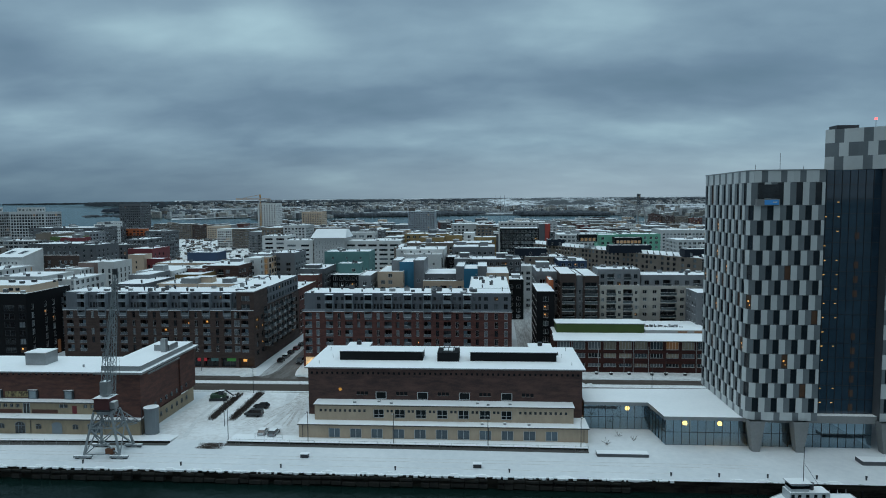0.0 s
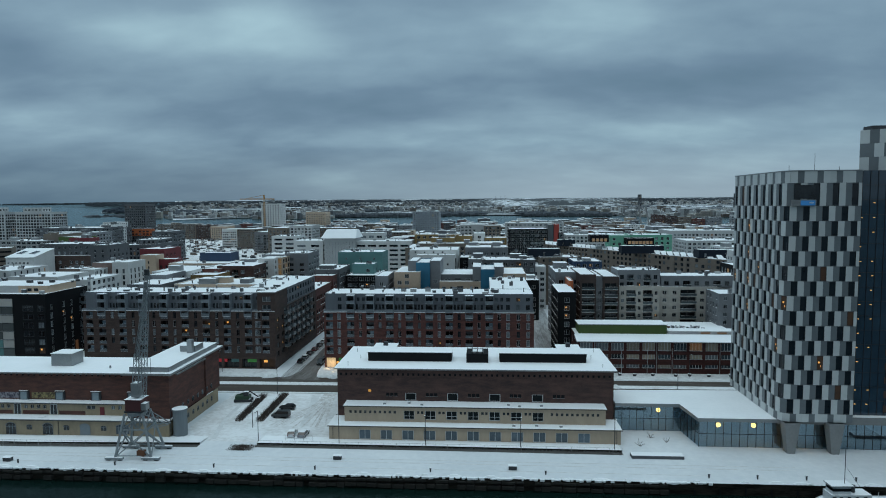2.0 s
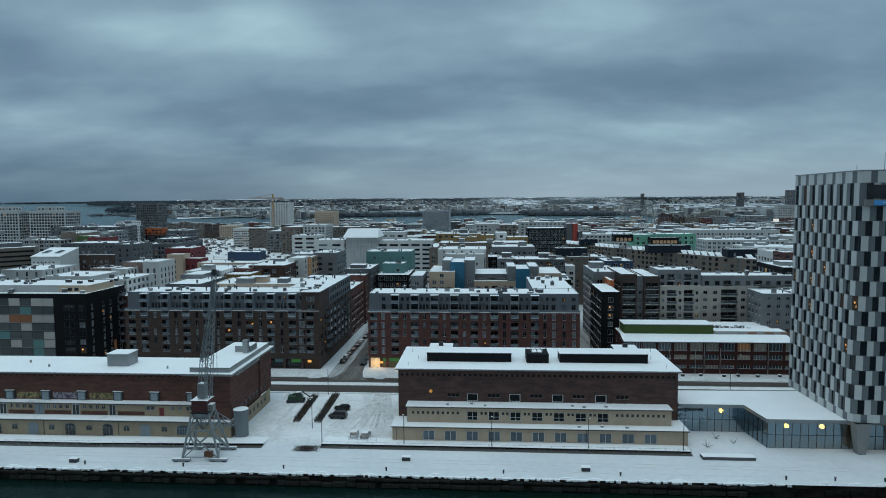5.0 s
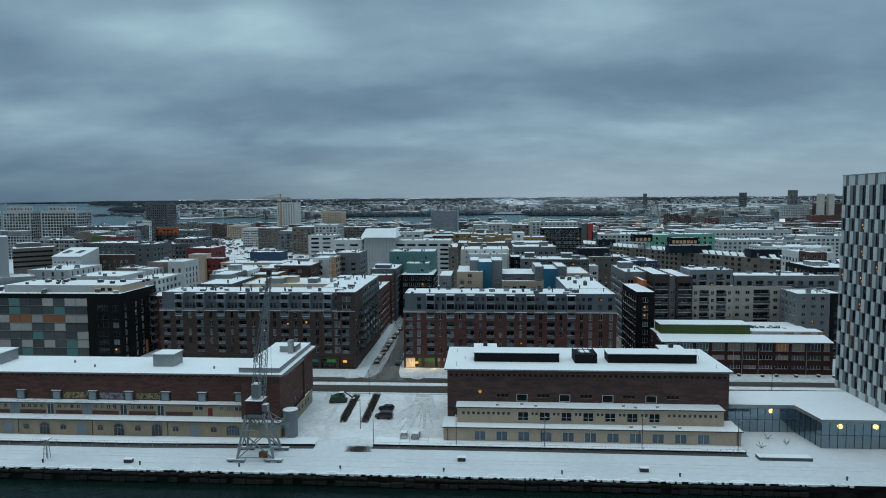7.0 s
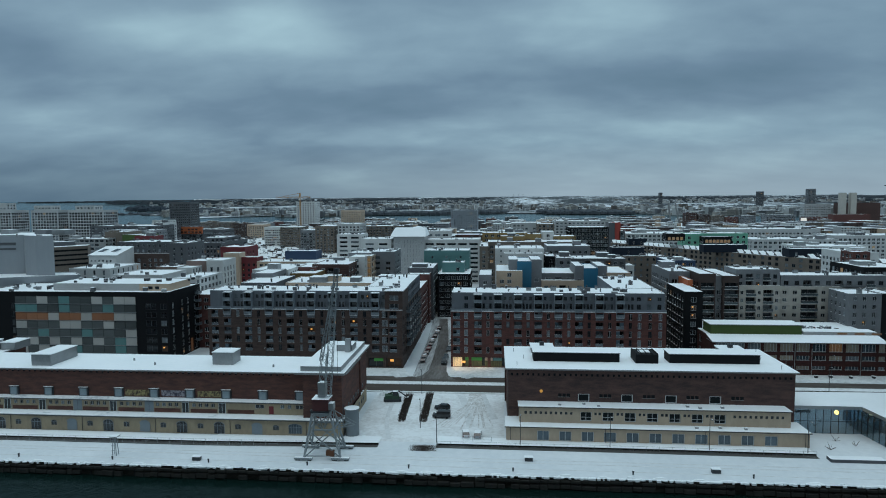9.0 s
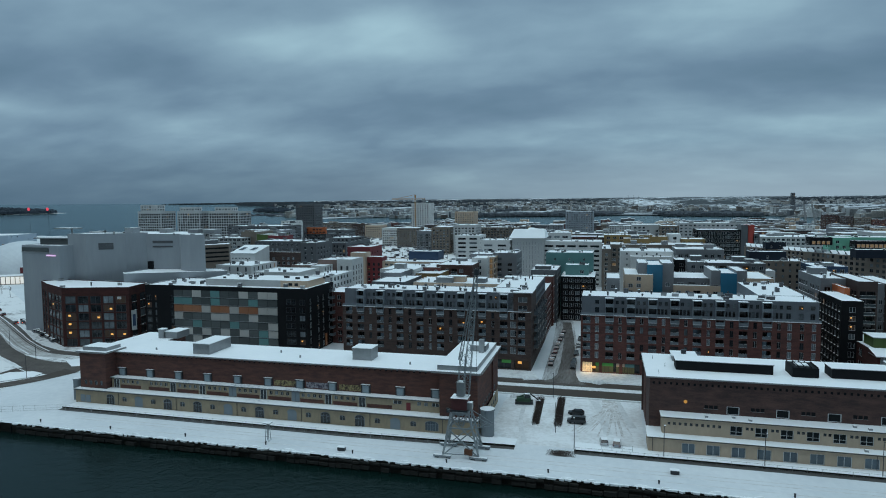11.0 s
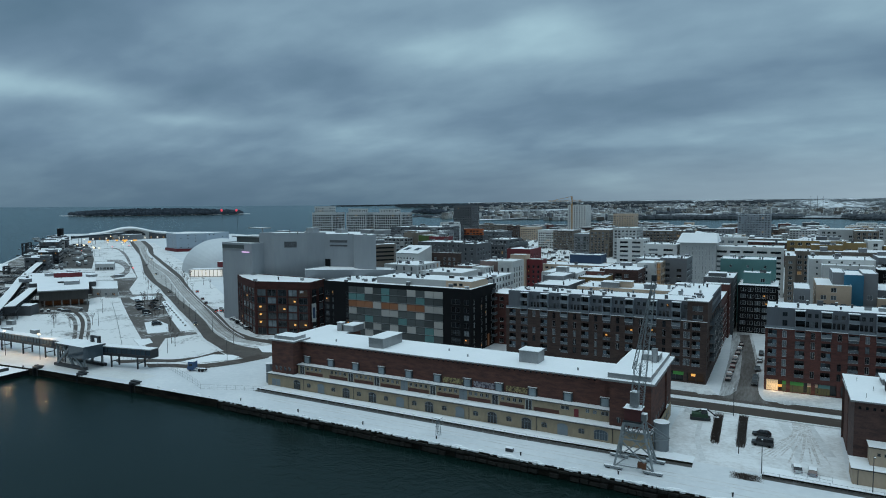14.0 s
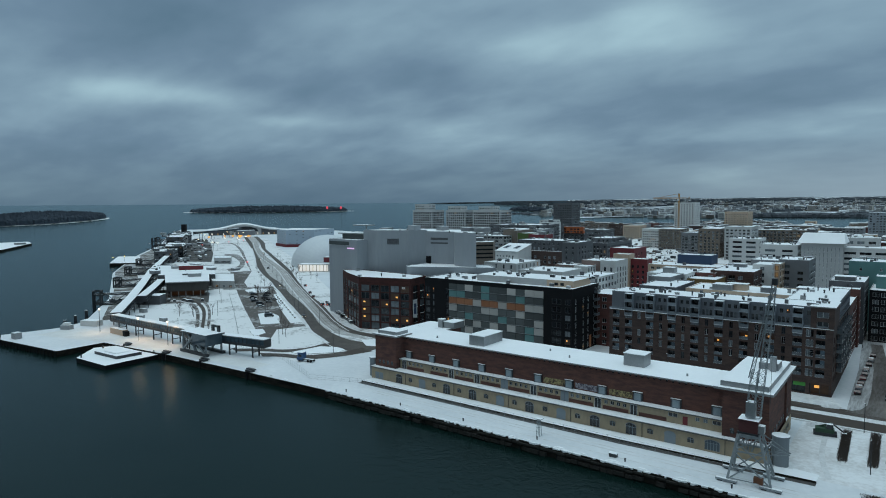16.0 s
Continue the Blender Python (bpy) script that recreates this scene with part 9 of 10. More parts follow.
island("wooded_island", "low wooded island with a white shoreline", -2634, 1960, 410, 80, 32, 54, 2200, 1)
island("wooded_island", "wooded island with a snowy shore", -2373, 841, 400, 130, 36, 132, 2600, 2)
island("wooded_island", "small wooded headland across the water", -1690, 2865, 110, 50, 27, 30, 420, 3)
island("wooded_island", "thin strip of distant wooded coast", -9000, 14500, 2400, 300, 9, 30, 900, 4, FOREST)
island("skerry", "low snowy skerry off the wooded island", -2215, 760, 60, 14, 2, 130, 0, 5)
Build().prism([(-1037, 275), (-1073, 312), (-1216, 401), (-1278, 418), (-1284, 378), (-1262, 340)][::-1], -3.5, 1.0, QUAY, SNOW).box(-1205, 372, 1.0, -1190, 384, 4, GREY, SNOW).thing("breakwater", "snowy breakwater with a small hut out on the water", "breakwater")


# ---- distant landmarks ----
CRANEYELLOW = surf("yellow_crane_paint", (0.42, 0.20, 0.035), (0.32, 0.15, 0.03), 0.6, 0.3, 2.0)


def tower_crane():
    c = thing("tower_crane", "orange tower crane over the white high-rise", "crane")
    x, y = -381, 1046
    mast = Build()
    for dx in (-0.9, 0.9):
        for dy in (-0.9, 0.9):
            mast.box(x + dx - 0.2, y + dy - 0.2, 0, x + dx + 0.2, y + dy + 0.2, 66, CRANEYELLOW)
    for k in range(22):
        mast.beam((x - 0.9, y - 0.9, k * 3), (x + 0.9, y - 0.9, k * 3 + 3), 0.2, CRANEYELLOW).beam((x + 0.9, y - 0.9, k * 3), (x - 0.9, y - 0.9, k * 3 + 3), 0.2, CRANEYELLOW)
    mast.part("mast", c)
    jib = Build().box(x - 42, y - 0.7, 66, x + 18, y + 0.7, 66.5, CRANEYELLOW).box(x - 42, y - 0.25, 67.8, x + 18, y + 0.25, 68.2, CRANEYELLOW)
    for k in range(20):
        jib.beam((x - 42 + k * 3, y, 66.3 if k % 2 else 68), (x - 39 + k * 3, y, 68 if k % 2 else 66.3), 0.3, CRANEYELLOW)
    jib.part("jib", c)
    Build().box(x + 12, y - 1.5, 62.5, x + 18, y + 1.5, 66, CONCRETE).part("counterweight", c)
    Build().box(x - 2, y - 1.4, 62, x + 1, y - 1, 65, WHITE).part("cab", c)
    Build().beam((x, y, 74), (x - 30, y, 68.4), 0.5, CRANEYELLOW).part("tie", c)
    Build().box(x - 1, y - 1, 68, x + 1, y + 1, 74, CRANEYELLOW).part("tower_head", c)


tower_crane()


def bridge():
    o = thing("cable_stayed_bridge", "distant cable-stayed bridge with a slanting pylon", "bridge")
    x, y = 379, 1570
    for dx in (-8, 8):
        Build().beam((x + dx * 1.2 + 4, y, 0), (x + dx - 4, y, 50), 3.0, CONCRETE).part("pylon_leg", o)
    Build().box(x - 160, y - 5, 6, x + 170, y + 5, 8, CONCRETE, SNOW).part("deck", o)
    for k in range(8):
        Build().beam((x - 4, y, 48 - k * 3), (x - 24 - k * 15, y, 8), 0.5, PALE).part("stay_cable", o)
        Build().beam((x - 4, y, 48 - k * 3), (x + 22 + k * 17, y, 8), 0.5, PALE).part("stay_cable", o)
    for px in (-120, -60, 60, 120):
        Build().box(x + px - 2, y - 4, -3, x + px + 2, y + 4, 6, CONCRETE).part("pier", o)


bridge()
for x, w, h in ((755, 14, 93), (1222, 30, 95), (1455, 39, 106)):
    block("tower_block", "grey tower standing alone on the far skyline", rect(x, x + w, 3200, 3220), h, GREY if w > 35 else GREY_D, storey=6, bay=6, w=4, wh=3, keep_rows=0, category="tower")
for x in (727, 749):
    Build().box(x, 1496, 0, x + 12, 1508, 72, STONE).thing("chimney_tower", "tall pale concrete chimney tower of the power station", "chimney", "chimneys of the power station")
block("power_station_hall", "broad dark brick hall of the distant power station", rect(744, 826, 1520, 1560), 48.6, BRICK_B, windows=False, category="power station")
block("power_station_hall", "lower brown brick hall before the chimneys", rect(699, 777, 1470, 1495), 23.5, BRICK_R, windows=False, category="power station")
block("office_building", "pale long office above the distant halls", rect(668, 728, 1540, 1560), 46.0, PALE, storey=4, bay=5, w=3.6, keep_rows=0)
block("office_building", "blue glazed office house in the distance", rect(568, 632, 1500, 1530), 22.3, GREY, storey=3.6, bay=3.6, w=3.1, wh=2.6, sill=.4, lit=.06, keep_rows=3)
for x, w, h, mat in ((352, 22, 30, BRICK_B), (376, 24, 27, BRICK_D), (402, 28, 25, TAUPE), (432, 26, 21, BRICK_R), (460, 34, 24, GREY)):
    block("apartment_block", "brown apartment house beside the bridge", rect(x, x + w, 1372, 1400), h, mat, storey=3.4, bay=3.6, w=2.4, keep_rows=0, clutter=2)
block("lit_sign_house", "low dark house with a glowing sign beside it", rect(583, 672, 1340, 1370), 7.0, BRICK_B, storey=4, bay=6, w=3, category="building", keep_rows=0)
o = Build().box(568, 1336, 9, 579, 1336.6, 20, HALL_LIT).thing("roof_sign", "glowing white and red sign on a slender wall", "sign")
Build().box(568, 1335.4, 3, 579, 1336.4, 8.6, REDSIGN).part("red_field", o)
Build().box(566, 1336.8, 0, 581, 1340, 21, GREY_D).part("backing_wall", o)
block("office_building", "dark red lit office beside the glowing sign", rect(597, 640, 1378, 1400), 20, BRICK_R, storey=4, bay=5, w=3, lit=0.2, category="building", keep_rows=2)


def site_crane(x, y, h, reach, back):
    c = thing("tower_crane", "thin grey tower crane far off", "crane")
    mast = Build()
    for k in range(int(h // 4)):
        mast.beam((x - 0.8, y, k * 4), (x + 0.8, y, k * 4 + 4), 0.35, STEEL).beam((x + 0.8, y, k * 4), (x - 0.8, y, k * 4 + 4), 0.35, STEEL)
    mast.box(x - 1.1, y - 1, 0, x - 0.7, y + 1, h, STEEL).box(x + 0.7, y - 1, 0, x + 1.1, y + 1, h, STEEL).part("mast", c)
    Build().box(x - reach, y - 0.8, h, x + back, y + 0.8, h + 1.6, STEEL).part("jib", c)
    Build().box(x + back - 4, y - 1.2, h - 3, x + back, y + 1.2, h, CONCRETE).part("counterweight", c)
    Build().beam((x, y, h + 8), (x - reach * 0.7, y, h + 1.6), 0.4, STEEL).part("tie", c)


site_crane(825, 1480, 86, 16, 8)
for x in (60, 92, 118):
    Build().cyl(x, 4000, 10, 100, 0.8, STEEL, 5).thing("radio_mast", "thin radio mast on the horizon", "mast", "radio masts")

# curved grey-brown row with slanting roof hoods
PENTBLUE = surf("dark_blue_grey_metal", (0.016, 0.022, 0.034), (0.012, 0.017, 0.026), 0.7, 0.3, 2.0, spec=0.15)
CURVE = smooth([(36, 478), (62, 432), (84, 398), (100, 372), (116, 350), (131, 333), (142, 314)], 2)
back = [(x + 12, y + 9) for x, y in CURVE]
row = block("curved_apartment_row", "long curved grey-brown apartment row with slanted snowy roof hoods", CURVE + back[::-1], 27.0, TAUPE, bay=3.2, w=1.9, wh=1.8, frame_="d", keep_rows=3, skip=0.1, category="apartment block", rim=0.3)
for i, ((ax, ay), (cx, cy)) in enumerate(zip(CURVE, CURVE[1:])):
    L = math.hypot(cx - ax, cy - ay)
    n = max(2, int(L / 4.5))
    for k in range(n):
        x, y = ax + (cx - ax) * (k + 0.5) / n + 2, ay + (cy - ay) * (k + 0.5) / n + 3
        b = Build().face([(x - 1.6, y - 1.5, 27.3), (x + 1.6, y - 1.5, 27.3), (x + 1.6, y + 3, 29.2), (x - 1.6, y + 3, 29.2)], SNOW)
        b.face([(x + 1.6, y - 1.5, 27.3), (x + 1.6, y + 3, 27.3), (x + 1.6, y + 3, 29.2)], GREY_D).face([(x - 1.6, y + 3, 27.3), (x - 1.6, y - 1.5, 27.3), (x - 1.6, y + 3, 29.2)], GREY_D)
        b.part("roof_hood", row)
for x0, x1, y0 in ((17, 35, 366), (44, 56, 452), (75, 100, 388), (110, 134, 356)):
    block("penthouse", "dark blue-grey penthouse on the curved row with snow", rect(x0, x1, y0, y0 + 9), 31.4, PENTBLUE, z0=27.2, storey=3, bay=5, w=1.2, skip=.6, clutter=3, category="penthouse")



# ---- vehicles ----
def car_parts(name, label, paint, size="car", snowy=False, lights=False):
    """A car about its middle, nose along +x, built of body, glasshouse, wheels and lamps."""
    L, W, H = {"car": (4.4, 1.8, 1.45), "van": (4.9, 1.95, 1.95), "bus": (12, 2.5, 3.1)}[size]
    o = thing(name, label, "bus" if size == "bus" else size)
    prof = [(-0.5, 0.22), (0.5, 0.22), (0.5, 0.5), (0.27, 0.6), (-0.48, 0.62), (-0.5, 0.45)] if size != "bus" else [(-0.5, 0.12), (0.5, 0.12), (0.5, 0.97), (-0.5, 0.97)]
    top = [(0.27, 0.6), (0.10, 0.98), (-0.33, 1.0), (-0.47, 0.62)] if size == "car" else [(0.33, 0.6), (0.2, 1.0), (-0.48, 1.0), (-0.49, 0.62)]
    def loft(p, mat, k, roof=None):
        b = Build()
        q = [(x * L, z * H) for x, z in p]
        n = len(q)
        w = W / 2
        for i in range(n):
            (x0, z0), (x1, z1) = q[i], q[(i + 1) % n]
            w0, w1 = (w * (k if z0 > 0.75 * H else 1)), (w * (k if z1 > 0.75 * H else 1))
            b.face([(x0, -w0, z0), (x0, w0, z0), (x1, w1, z1), (x1, -w1, z1)], roof if roof and min(z0, z1) > 0.9 * H else mat)
        for s in (-1, 1):
            pts = [(x, s * w * (k if z > 0.75 * H else 1), z) for x, z in q]
            b.face(pts if s < 0 else pts[::-1], mat)
        return b
    loft(prof, paint, 1.0, SNOW if size == "bus" else None).part("body", o)
    if size == "bus":
        Build().box(-L * 0.47, -W / 2 - 0.02, H * 0.48, L * 0.48, W / 2 + 0.02, H * 0.82, GLASS).part("window_band", o)
    else:
        loft(top, GLASS, 0.85, SNOW if snowy else paint).part("cabin", o)
        if snowy:
            Build().box(0.28 * L, -W * 0.45, 0.585 * H, 0.48 * L, W * 0.45, 0.62 * H, SNOW).part("bonnet_snow", o)
    for x in (-0.31, 0.32):
        for s in (-1, 1):
            b = Build()
            n = 10
            ring = [(x * L + 0.33 * math.cos(2 * math.pi * i / n), 0.33 + 0.33 * math.sin(2 * math.pi * i / n)) for i in range(n)]
            y0, y1 = s * (W / 2 - 0.2), s * (W / 2 + 0.02)
            b.face([(px, y1, pz) for px, pz in (ring[::-1] if s > 0 else ring)], TYRE)
            for i in range(n):
                (ax, az), (cx, cz) = ring[i], ring[(i + 1) % n]
                b.face([(ax, y0, az), (cx, y0, cz), (cx, y1, cz), (ax, y1, az)], TYRE)
            b.part("wheel", o)
    for s in (-1, 1):
        Build().box(L * 0.49, s * W * 0.36 - 0.15, H * 0.38, L * 0.505, s * W * 0.36 + 0.15, H * 0.48, HEADLIT if lights else FRAME_W).part("headlight", o)
        Build().box(-L * 0.505, s * W * 0.38 - 0.12, H * 0.40, -L * 0.49, s * W * 0.38 + 0.12, H * 0.54, TAILLIT if lights else RED).part("tail_light", o)
    return o


def put(kinds, rows, group):
    for k, x, y, turn in rows:
        m = pose(x, y, 0.05, 0, 0, turn)
        if k not in used:
            used.add(k)
            kinds[k].matrix_basis = m
            tagged(kinds[k], group=group)
        else:
            tagged(copy_thing(kinds[k], m), group=group)


used = set()
KINDS = {
    "black": car_parts("car", "black parked car with a clear roof", CARBLACK),
    "black_van": car_parts("van", "dark grey van parked in the snow", CARDARK, "van"),
    "white": car_parts("car", "white car with snow on its roof", CARWHITE, snowy=True),
    "silver": car_parts("car", "silver car dusted with snow", CARSILVER, snowy=True),
    "red": car_parts("car", "dark red parked car", CARRED),
    "drive": car_parts("car", "dark car with its headlights on", CARDARK, lights=True),
    "bus": car_parts("bus", "white city bus with dark windows", CARWHITE, "bus", lights=True),
}
put(KINDS, [("black", -64.6, 173.6, 178), ("black_van", -64.2, 166.6, 178), ("white", -57.0, 153.6, 95), ("silver", -54.0, 153.2, 88)], "cars in the car park")
side = [("black", -76.2, 226, 90), ("silver", -76.3, 232, 90), ("black", -76.2, 238, 90), ("red", -76.1, 245, 90), ("black", -76.1, 252, 90), ("white", -76.0, 259, 90), ("black", -75.8, 268, 90), ("silver", -75.6, 276, 90), ("black", -75.5, 285, 90),
        ("black_van", -68.2, 224, 270), ("black", -68.1, 231, 270), ("black", -68.0, 244, 270), ("silver", -67.8, 258, 270), ("black", -67.6, 271, 270)]
side += [("black", 13.5, 232, 90), ("black", 13.6, 246, 90), ("silver", 21.5, 240, 270), ("black", 21.4, 258, 270), ("white", 21.3, 266, 270)]
put(KINDS, side, "cars along the side streets")
west_cars = [("drive", -323, 214.3, -33), ("drive", -441, 291, -33), ("drive", -553, 365, -33), ("drive", -643.5, 422, -33), ("red", -391, 277, 147), ("red", -375, 266, 147), ("drive", -423, 300, 147), ("drive", -346, 248, 147), ("drive", -343, 249.5, 147), ("black", -330, 241, 147), ("silver", -317, 232.5, 150), ("black", -306, 226, 147),
             ("black", -297, 222, 152), ("silver", -289, 218, 155), ("bus", -700, 470, -33)]
west_cars += [(("black", "silver", "black", "black_van", "white", "black")[i % 6], x, y, 58) for i, (x, y) in enumerate(((-404.7, 241.3), (-397, 236), (-390, 232), (-377.7, 226.7), (-371, 222), (-396, 244), (-389, 240), (-381, 235.5), (-344.3, 207.6), (-339, 204), (-423, 253.6), (-416, 250), (-404, 250.7), (-386, 243.5), (-412, 258)))]
put(KINDS, west_cars, "cars of the harbour")


def excavator():
    e = thing("work_machine", "green work machine with folded boom parked in snow", "machine", "", pose(-80, 180, 0, 0, 0, 8))
    Build().box(-2.6, -1.3, 0.1, 2.6, -0.6, 0.9, STEEL).part("track", e)
    Build().box(-2.6, 0.6, 0.1, 2.6, 1.3, 0.9, STEEL).part("track", e)
    Build().box(-2.2, -1.2, 0.9, 2.0, 1.2, 1.9, MACHINE).part("chassis", e)
    Build().box(0.2, -1.1, 1.9, 1.7, 0.2, 3.1, GLASS, SNOW).part("cab", e)
    Build().beam((-1.5, 0.7, 1.8), (1.5, 0.7, 3.0), 0.35, MACHINE).part("boom", e)
    Build().beam((1.5, 0.7, 3.0), (4.2, 0.7, 1.0), 0.3, STEEL).part("arm", e)
    Build().box(3.7, 0.1, 0.1, 4.8, 1.3, 0.9, STEEL, SNOW).part("bucket", e)


excavator()


def lorry():
    """A blue tractor unit with a bare chassis behind its cab."""
    t = thing("lorry", "blue lorry cab with a bare chassis on the quay road", "lorry", "", pose(-249.5, 151.6, 0.05, 0, 0, 195))
    Build().box(-0.9, -1.25, 0.6, 1.3, 1.25, 3.5, CARBLUE, SNOW).box(1.3, -1.2, 0.6, 1.7, 1.2, 1.7, CARBLUE).part("cab", t)
    Build().box(1.28, -1.1, 1.9, 1.36, 1.1, 3.0, GLASS).part("windscreen", t)
    Build().box(-0.5, -1.27, 1.9, 0.9, 1.27, 2.8, GLASS).part("side_window", t)
    Build().box(-5.2, -0.6, 0.7, -0.9, 0.6, 1.05, STEEL, SNOW).part("chassis", t)
    for x in (0.7, -3.2, -4.5):
        for s in (-1, 1):
            Build().beam((x, s * 1.22, 0.5), (x, s * 0.85, 0.5), 1.0, TYRE, 10).part("wheel", t)


lorry()


# ---- harbour crane ----
def crane():
    c = thing("harbour_crane", "grey lattice portal crane with a dark red cabin and upright jib", "crane")
    foot = [(-93.3, 136.2), (-84.8, 136.6), (-93.6, 143.4), (-85.4, 143.6)]
    head = [(-91.8, 138.3), (-87.6, 138.4), (-92.0, 142.0), (-87.8, 142.2)]
    for (fx, fy), (hx, hy) in zip(foot, head):
        Build().beam((fx, fy, 0.4), (hx, hy, 10.2), 0.40, CRANE).part("leg", c)
    for y0, y1 in ((0, 1), (2, 3)):
        f0, f1 = foot[y0], foot[y1]
        for fx, fy in (f0, f1):
            Build().box(fx - 2.2, fy - 0.5, 0.3, fx + 2.0, fy + 0.3, 0.75, CRANE, SNOW).box(fx - 1.9, fy - 0.35, 0.02, fx - 0.9, fy + 0.15, 0.3, STEEL).box(fx + 0.8, fy - 0.35, 0.02, fx + 1.8, fy + 0.15, 0.3, STEEL).part("bogie", c)
        Build().beam((*f0, 1.0), (*f1, 1.0), 0.18, CRANE).part("sill_beam", c)
    def mid(i, t):
        return tuple(foot[i][k] * (1 - t) + head[i][k] * t for k in (0, 1)) + (0.4 + 9.8 * t,)
    for i, j in ((0, 1), (2, 3), (0, 2), (1, 3)):
        Build().beam(mid(i, 0.02), mid(j, 0.62), 0.24, CRANE).part("brace", c)
        Build().beam(mid(j, 0.02), mid(i, 0.62), 0.24, CRANE).part("brace", c)
        Build().beam(mid(i, 0.64), mid(j, 0.64), 0.3, CRANE).part("tie", c)
        Build().beam(mid(i, 0.66), mid(j, 0.97), 0.2, CRANE).part("brace", c)
    Build().cyl(-89.8, 140.2, 9.6, 10.4, 2.1, CRANE, 14, 2.3).part("slewing_ring", c)
    for a in range(8):
        q = math.pi * a / 4
        Build().beam((-89.8 + 0.5 * math.cos(q), 140.2 + 0.5 * math.sin(q), 6.2), (-89.8 + 2.0 * math.cos(q), 140.2 + 2.0 * math.sin(q), 9.7), 0.14, CRANE).part("king_pin_strut", c)
    for dy in (-1.4, 1.4):
        for a, e in (((-87.6, 140 + dy, 10.2), (-82.0, 140 + dy * 0.4, 7.4)), ((-87.4, 140 + dy, 6.4), (-82.0, 140 + dy * 0.4, 7.4)), ((-85.4, 140 + dy * 0.8, 9.1), (-85.2, 140 + dy * 0.8, 6.8)), ((-87.4, 140 + dy, 6.4), (-85.4, 140 + dy * 0.8, 9.1)), ((-85.2, 140 + dy * 0.8, 6.8), (-83.2, 140 + dy * 0.5, 8.0))):
            Build().beam(a, e, 0.16, CRANE).part("stair_truss", c)
    Build().box(-91.9, 138.2, 10.4, -87.8, 142.0, 10.8, STEEL).part("platform", c)
    Build().box(-91.7, 138.4, 10.8, -88.0, 141.8, 13.3, RUST_R, SNOW).box(-91.9, 138.2, 13.3, -87.8, 142.0, 13.55, RUST_R, SNOW).part("machine_house", c, "dark red machine house with snow on top")
    Build().box(-88.0, 138.6, 11.0, -86.8, 140.2, 12.6, METAL, SNOW).part("driver_cab", c)
    Build().box(-90.6, 139.2, 13.9, -88.8, 141.0, 17.2, METAL, SNOW).part("winch_house", c)

    def lattice(name, p, q, w0, w1, n, t=0.16):
        """A square lattice mast from p to q."""
        p, q = Vector(p), Vector(q)
        d = (q - p).normalized()
        s = d.cross(Vector((0, 1, 0))).normalized()
        u = s.cross(d)
        def corner(k, i):
            w = (w0 + (w1 - w0) * i / n) / 2
            return p + (q - p) * i / n + s * w * (1 if k in (0, 1) else -1) + u * w * (1 if k in (0, 3) else -1)
        for k in range(4):
            Build().beam(corner(k, 0), corner(k, n), t, CRANE).part(name + "_chord", c)
        b = Build()
        for i in range(n):
            for k in range(4):
                b.beam(corner(k, i), corner((k + 1) % 4, i + 1), t * 0.55, CRANE)
                b.beam(corner(k, i), corner((k + 1) % 4, i), t * 0.5, CRANE)
        b.part(name + "_lacing", c)

    lattice("tower", (-89.9, 140.4, 13.8), (-89.2, 140.4, 24.0), 1.6, 1.2, 6, 0.12)
    lattice("jib", (-88.6, 140.2, 14.0), (-85.9, 140.0, 43.2), 1.5, 0.8, 19, 0.12)
    lattice("stay", (-90.2, 141.2, 22.0), (-86.4, 140.3, 41.0), 0.7, 0.4, 14, 0.10)
    Build().cyl(-85.8, 139.6, 42.6, 43.9, 0.6, STEEL, 8).part("jib_pulley", c)
    Build().beam((-85.8, 139.9, 43.0), (-86.0, 139.9, 17.5), 0.06, STEEL).part("hoist_rope", c)
    Build().beam((-85.7, 140.4, 43.2), (-90.0, 140.6, 24.0), 0.06, STEEL).part("luffing_rope", c)
    Build().box(-88.2, 136.4, 0.9, -86.4, 137.4, 2.2, RUSTY).part("rope_drum", c, "rusty rope drum")


crane()


def tank():
    t = thing("steel_tank", "upright grey steel tank with a snow cap", "tank")
    Build().cyl(-85.8, 152.6, 0, 6.6, 1.75, TANKGREY, 20).part("shell", t)
    Build().cyl(-85.8, 152.6, 6.6, 6.95, 1.95, TANKGREY, 20, 1.9, SNOW).part("cap", t)
    Build().cyl(-87.5, 151.0, 0, 8.2, 0.08, STEEL, 6).part("pipe", t)


tank()
t2 = thing("steel_tank", "slim grey steel tank at the warehouse gable", "tank")
Build().cyl(-213.6, 153.4, 0, 6.2, 1.3, TANKGREY, 16).part("shell", t2)
Build().cyl(-213.6, 153.4, 6.2, 6.5, 1.45, TANKGREY, 16, 1.4, SNOW).part("cap", t2)


# ---- quay furniture ----
def street_lamp(x, y, h=8.0, arm=1.2, turn=0.0):
    m = pose(x, y, 0, 0, 0, turn)
    if "lamp" in first:
        return copy_thing(first["lamp"], m)
    o = tagged(new("street_lamp"), "slim dark street lamp post with a flat head", "street lamp", "street lamps")
    o.matrix_basis = m
    Build().cyl(0, 0, 0, h, 0.1, STEEL, 8, 0.07).part("pole", o)
    Build().beam((0, 0, h), (0, -arm, h + 0.15), 0.08, STEEL).part("arm", o)
    Build().box(-0.16, -arm - 0.5, h + 0.08, 0.16, -arm, h + 0.22, STEEL, SNOW).part("head", o)
    first["lamp"] = o
    return o


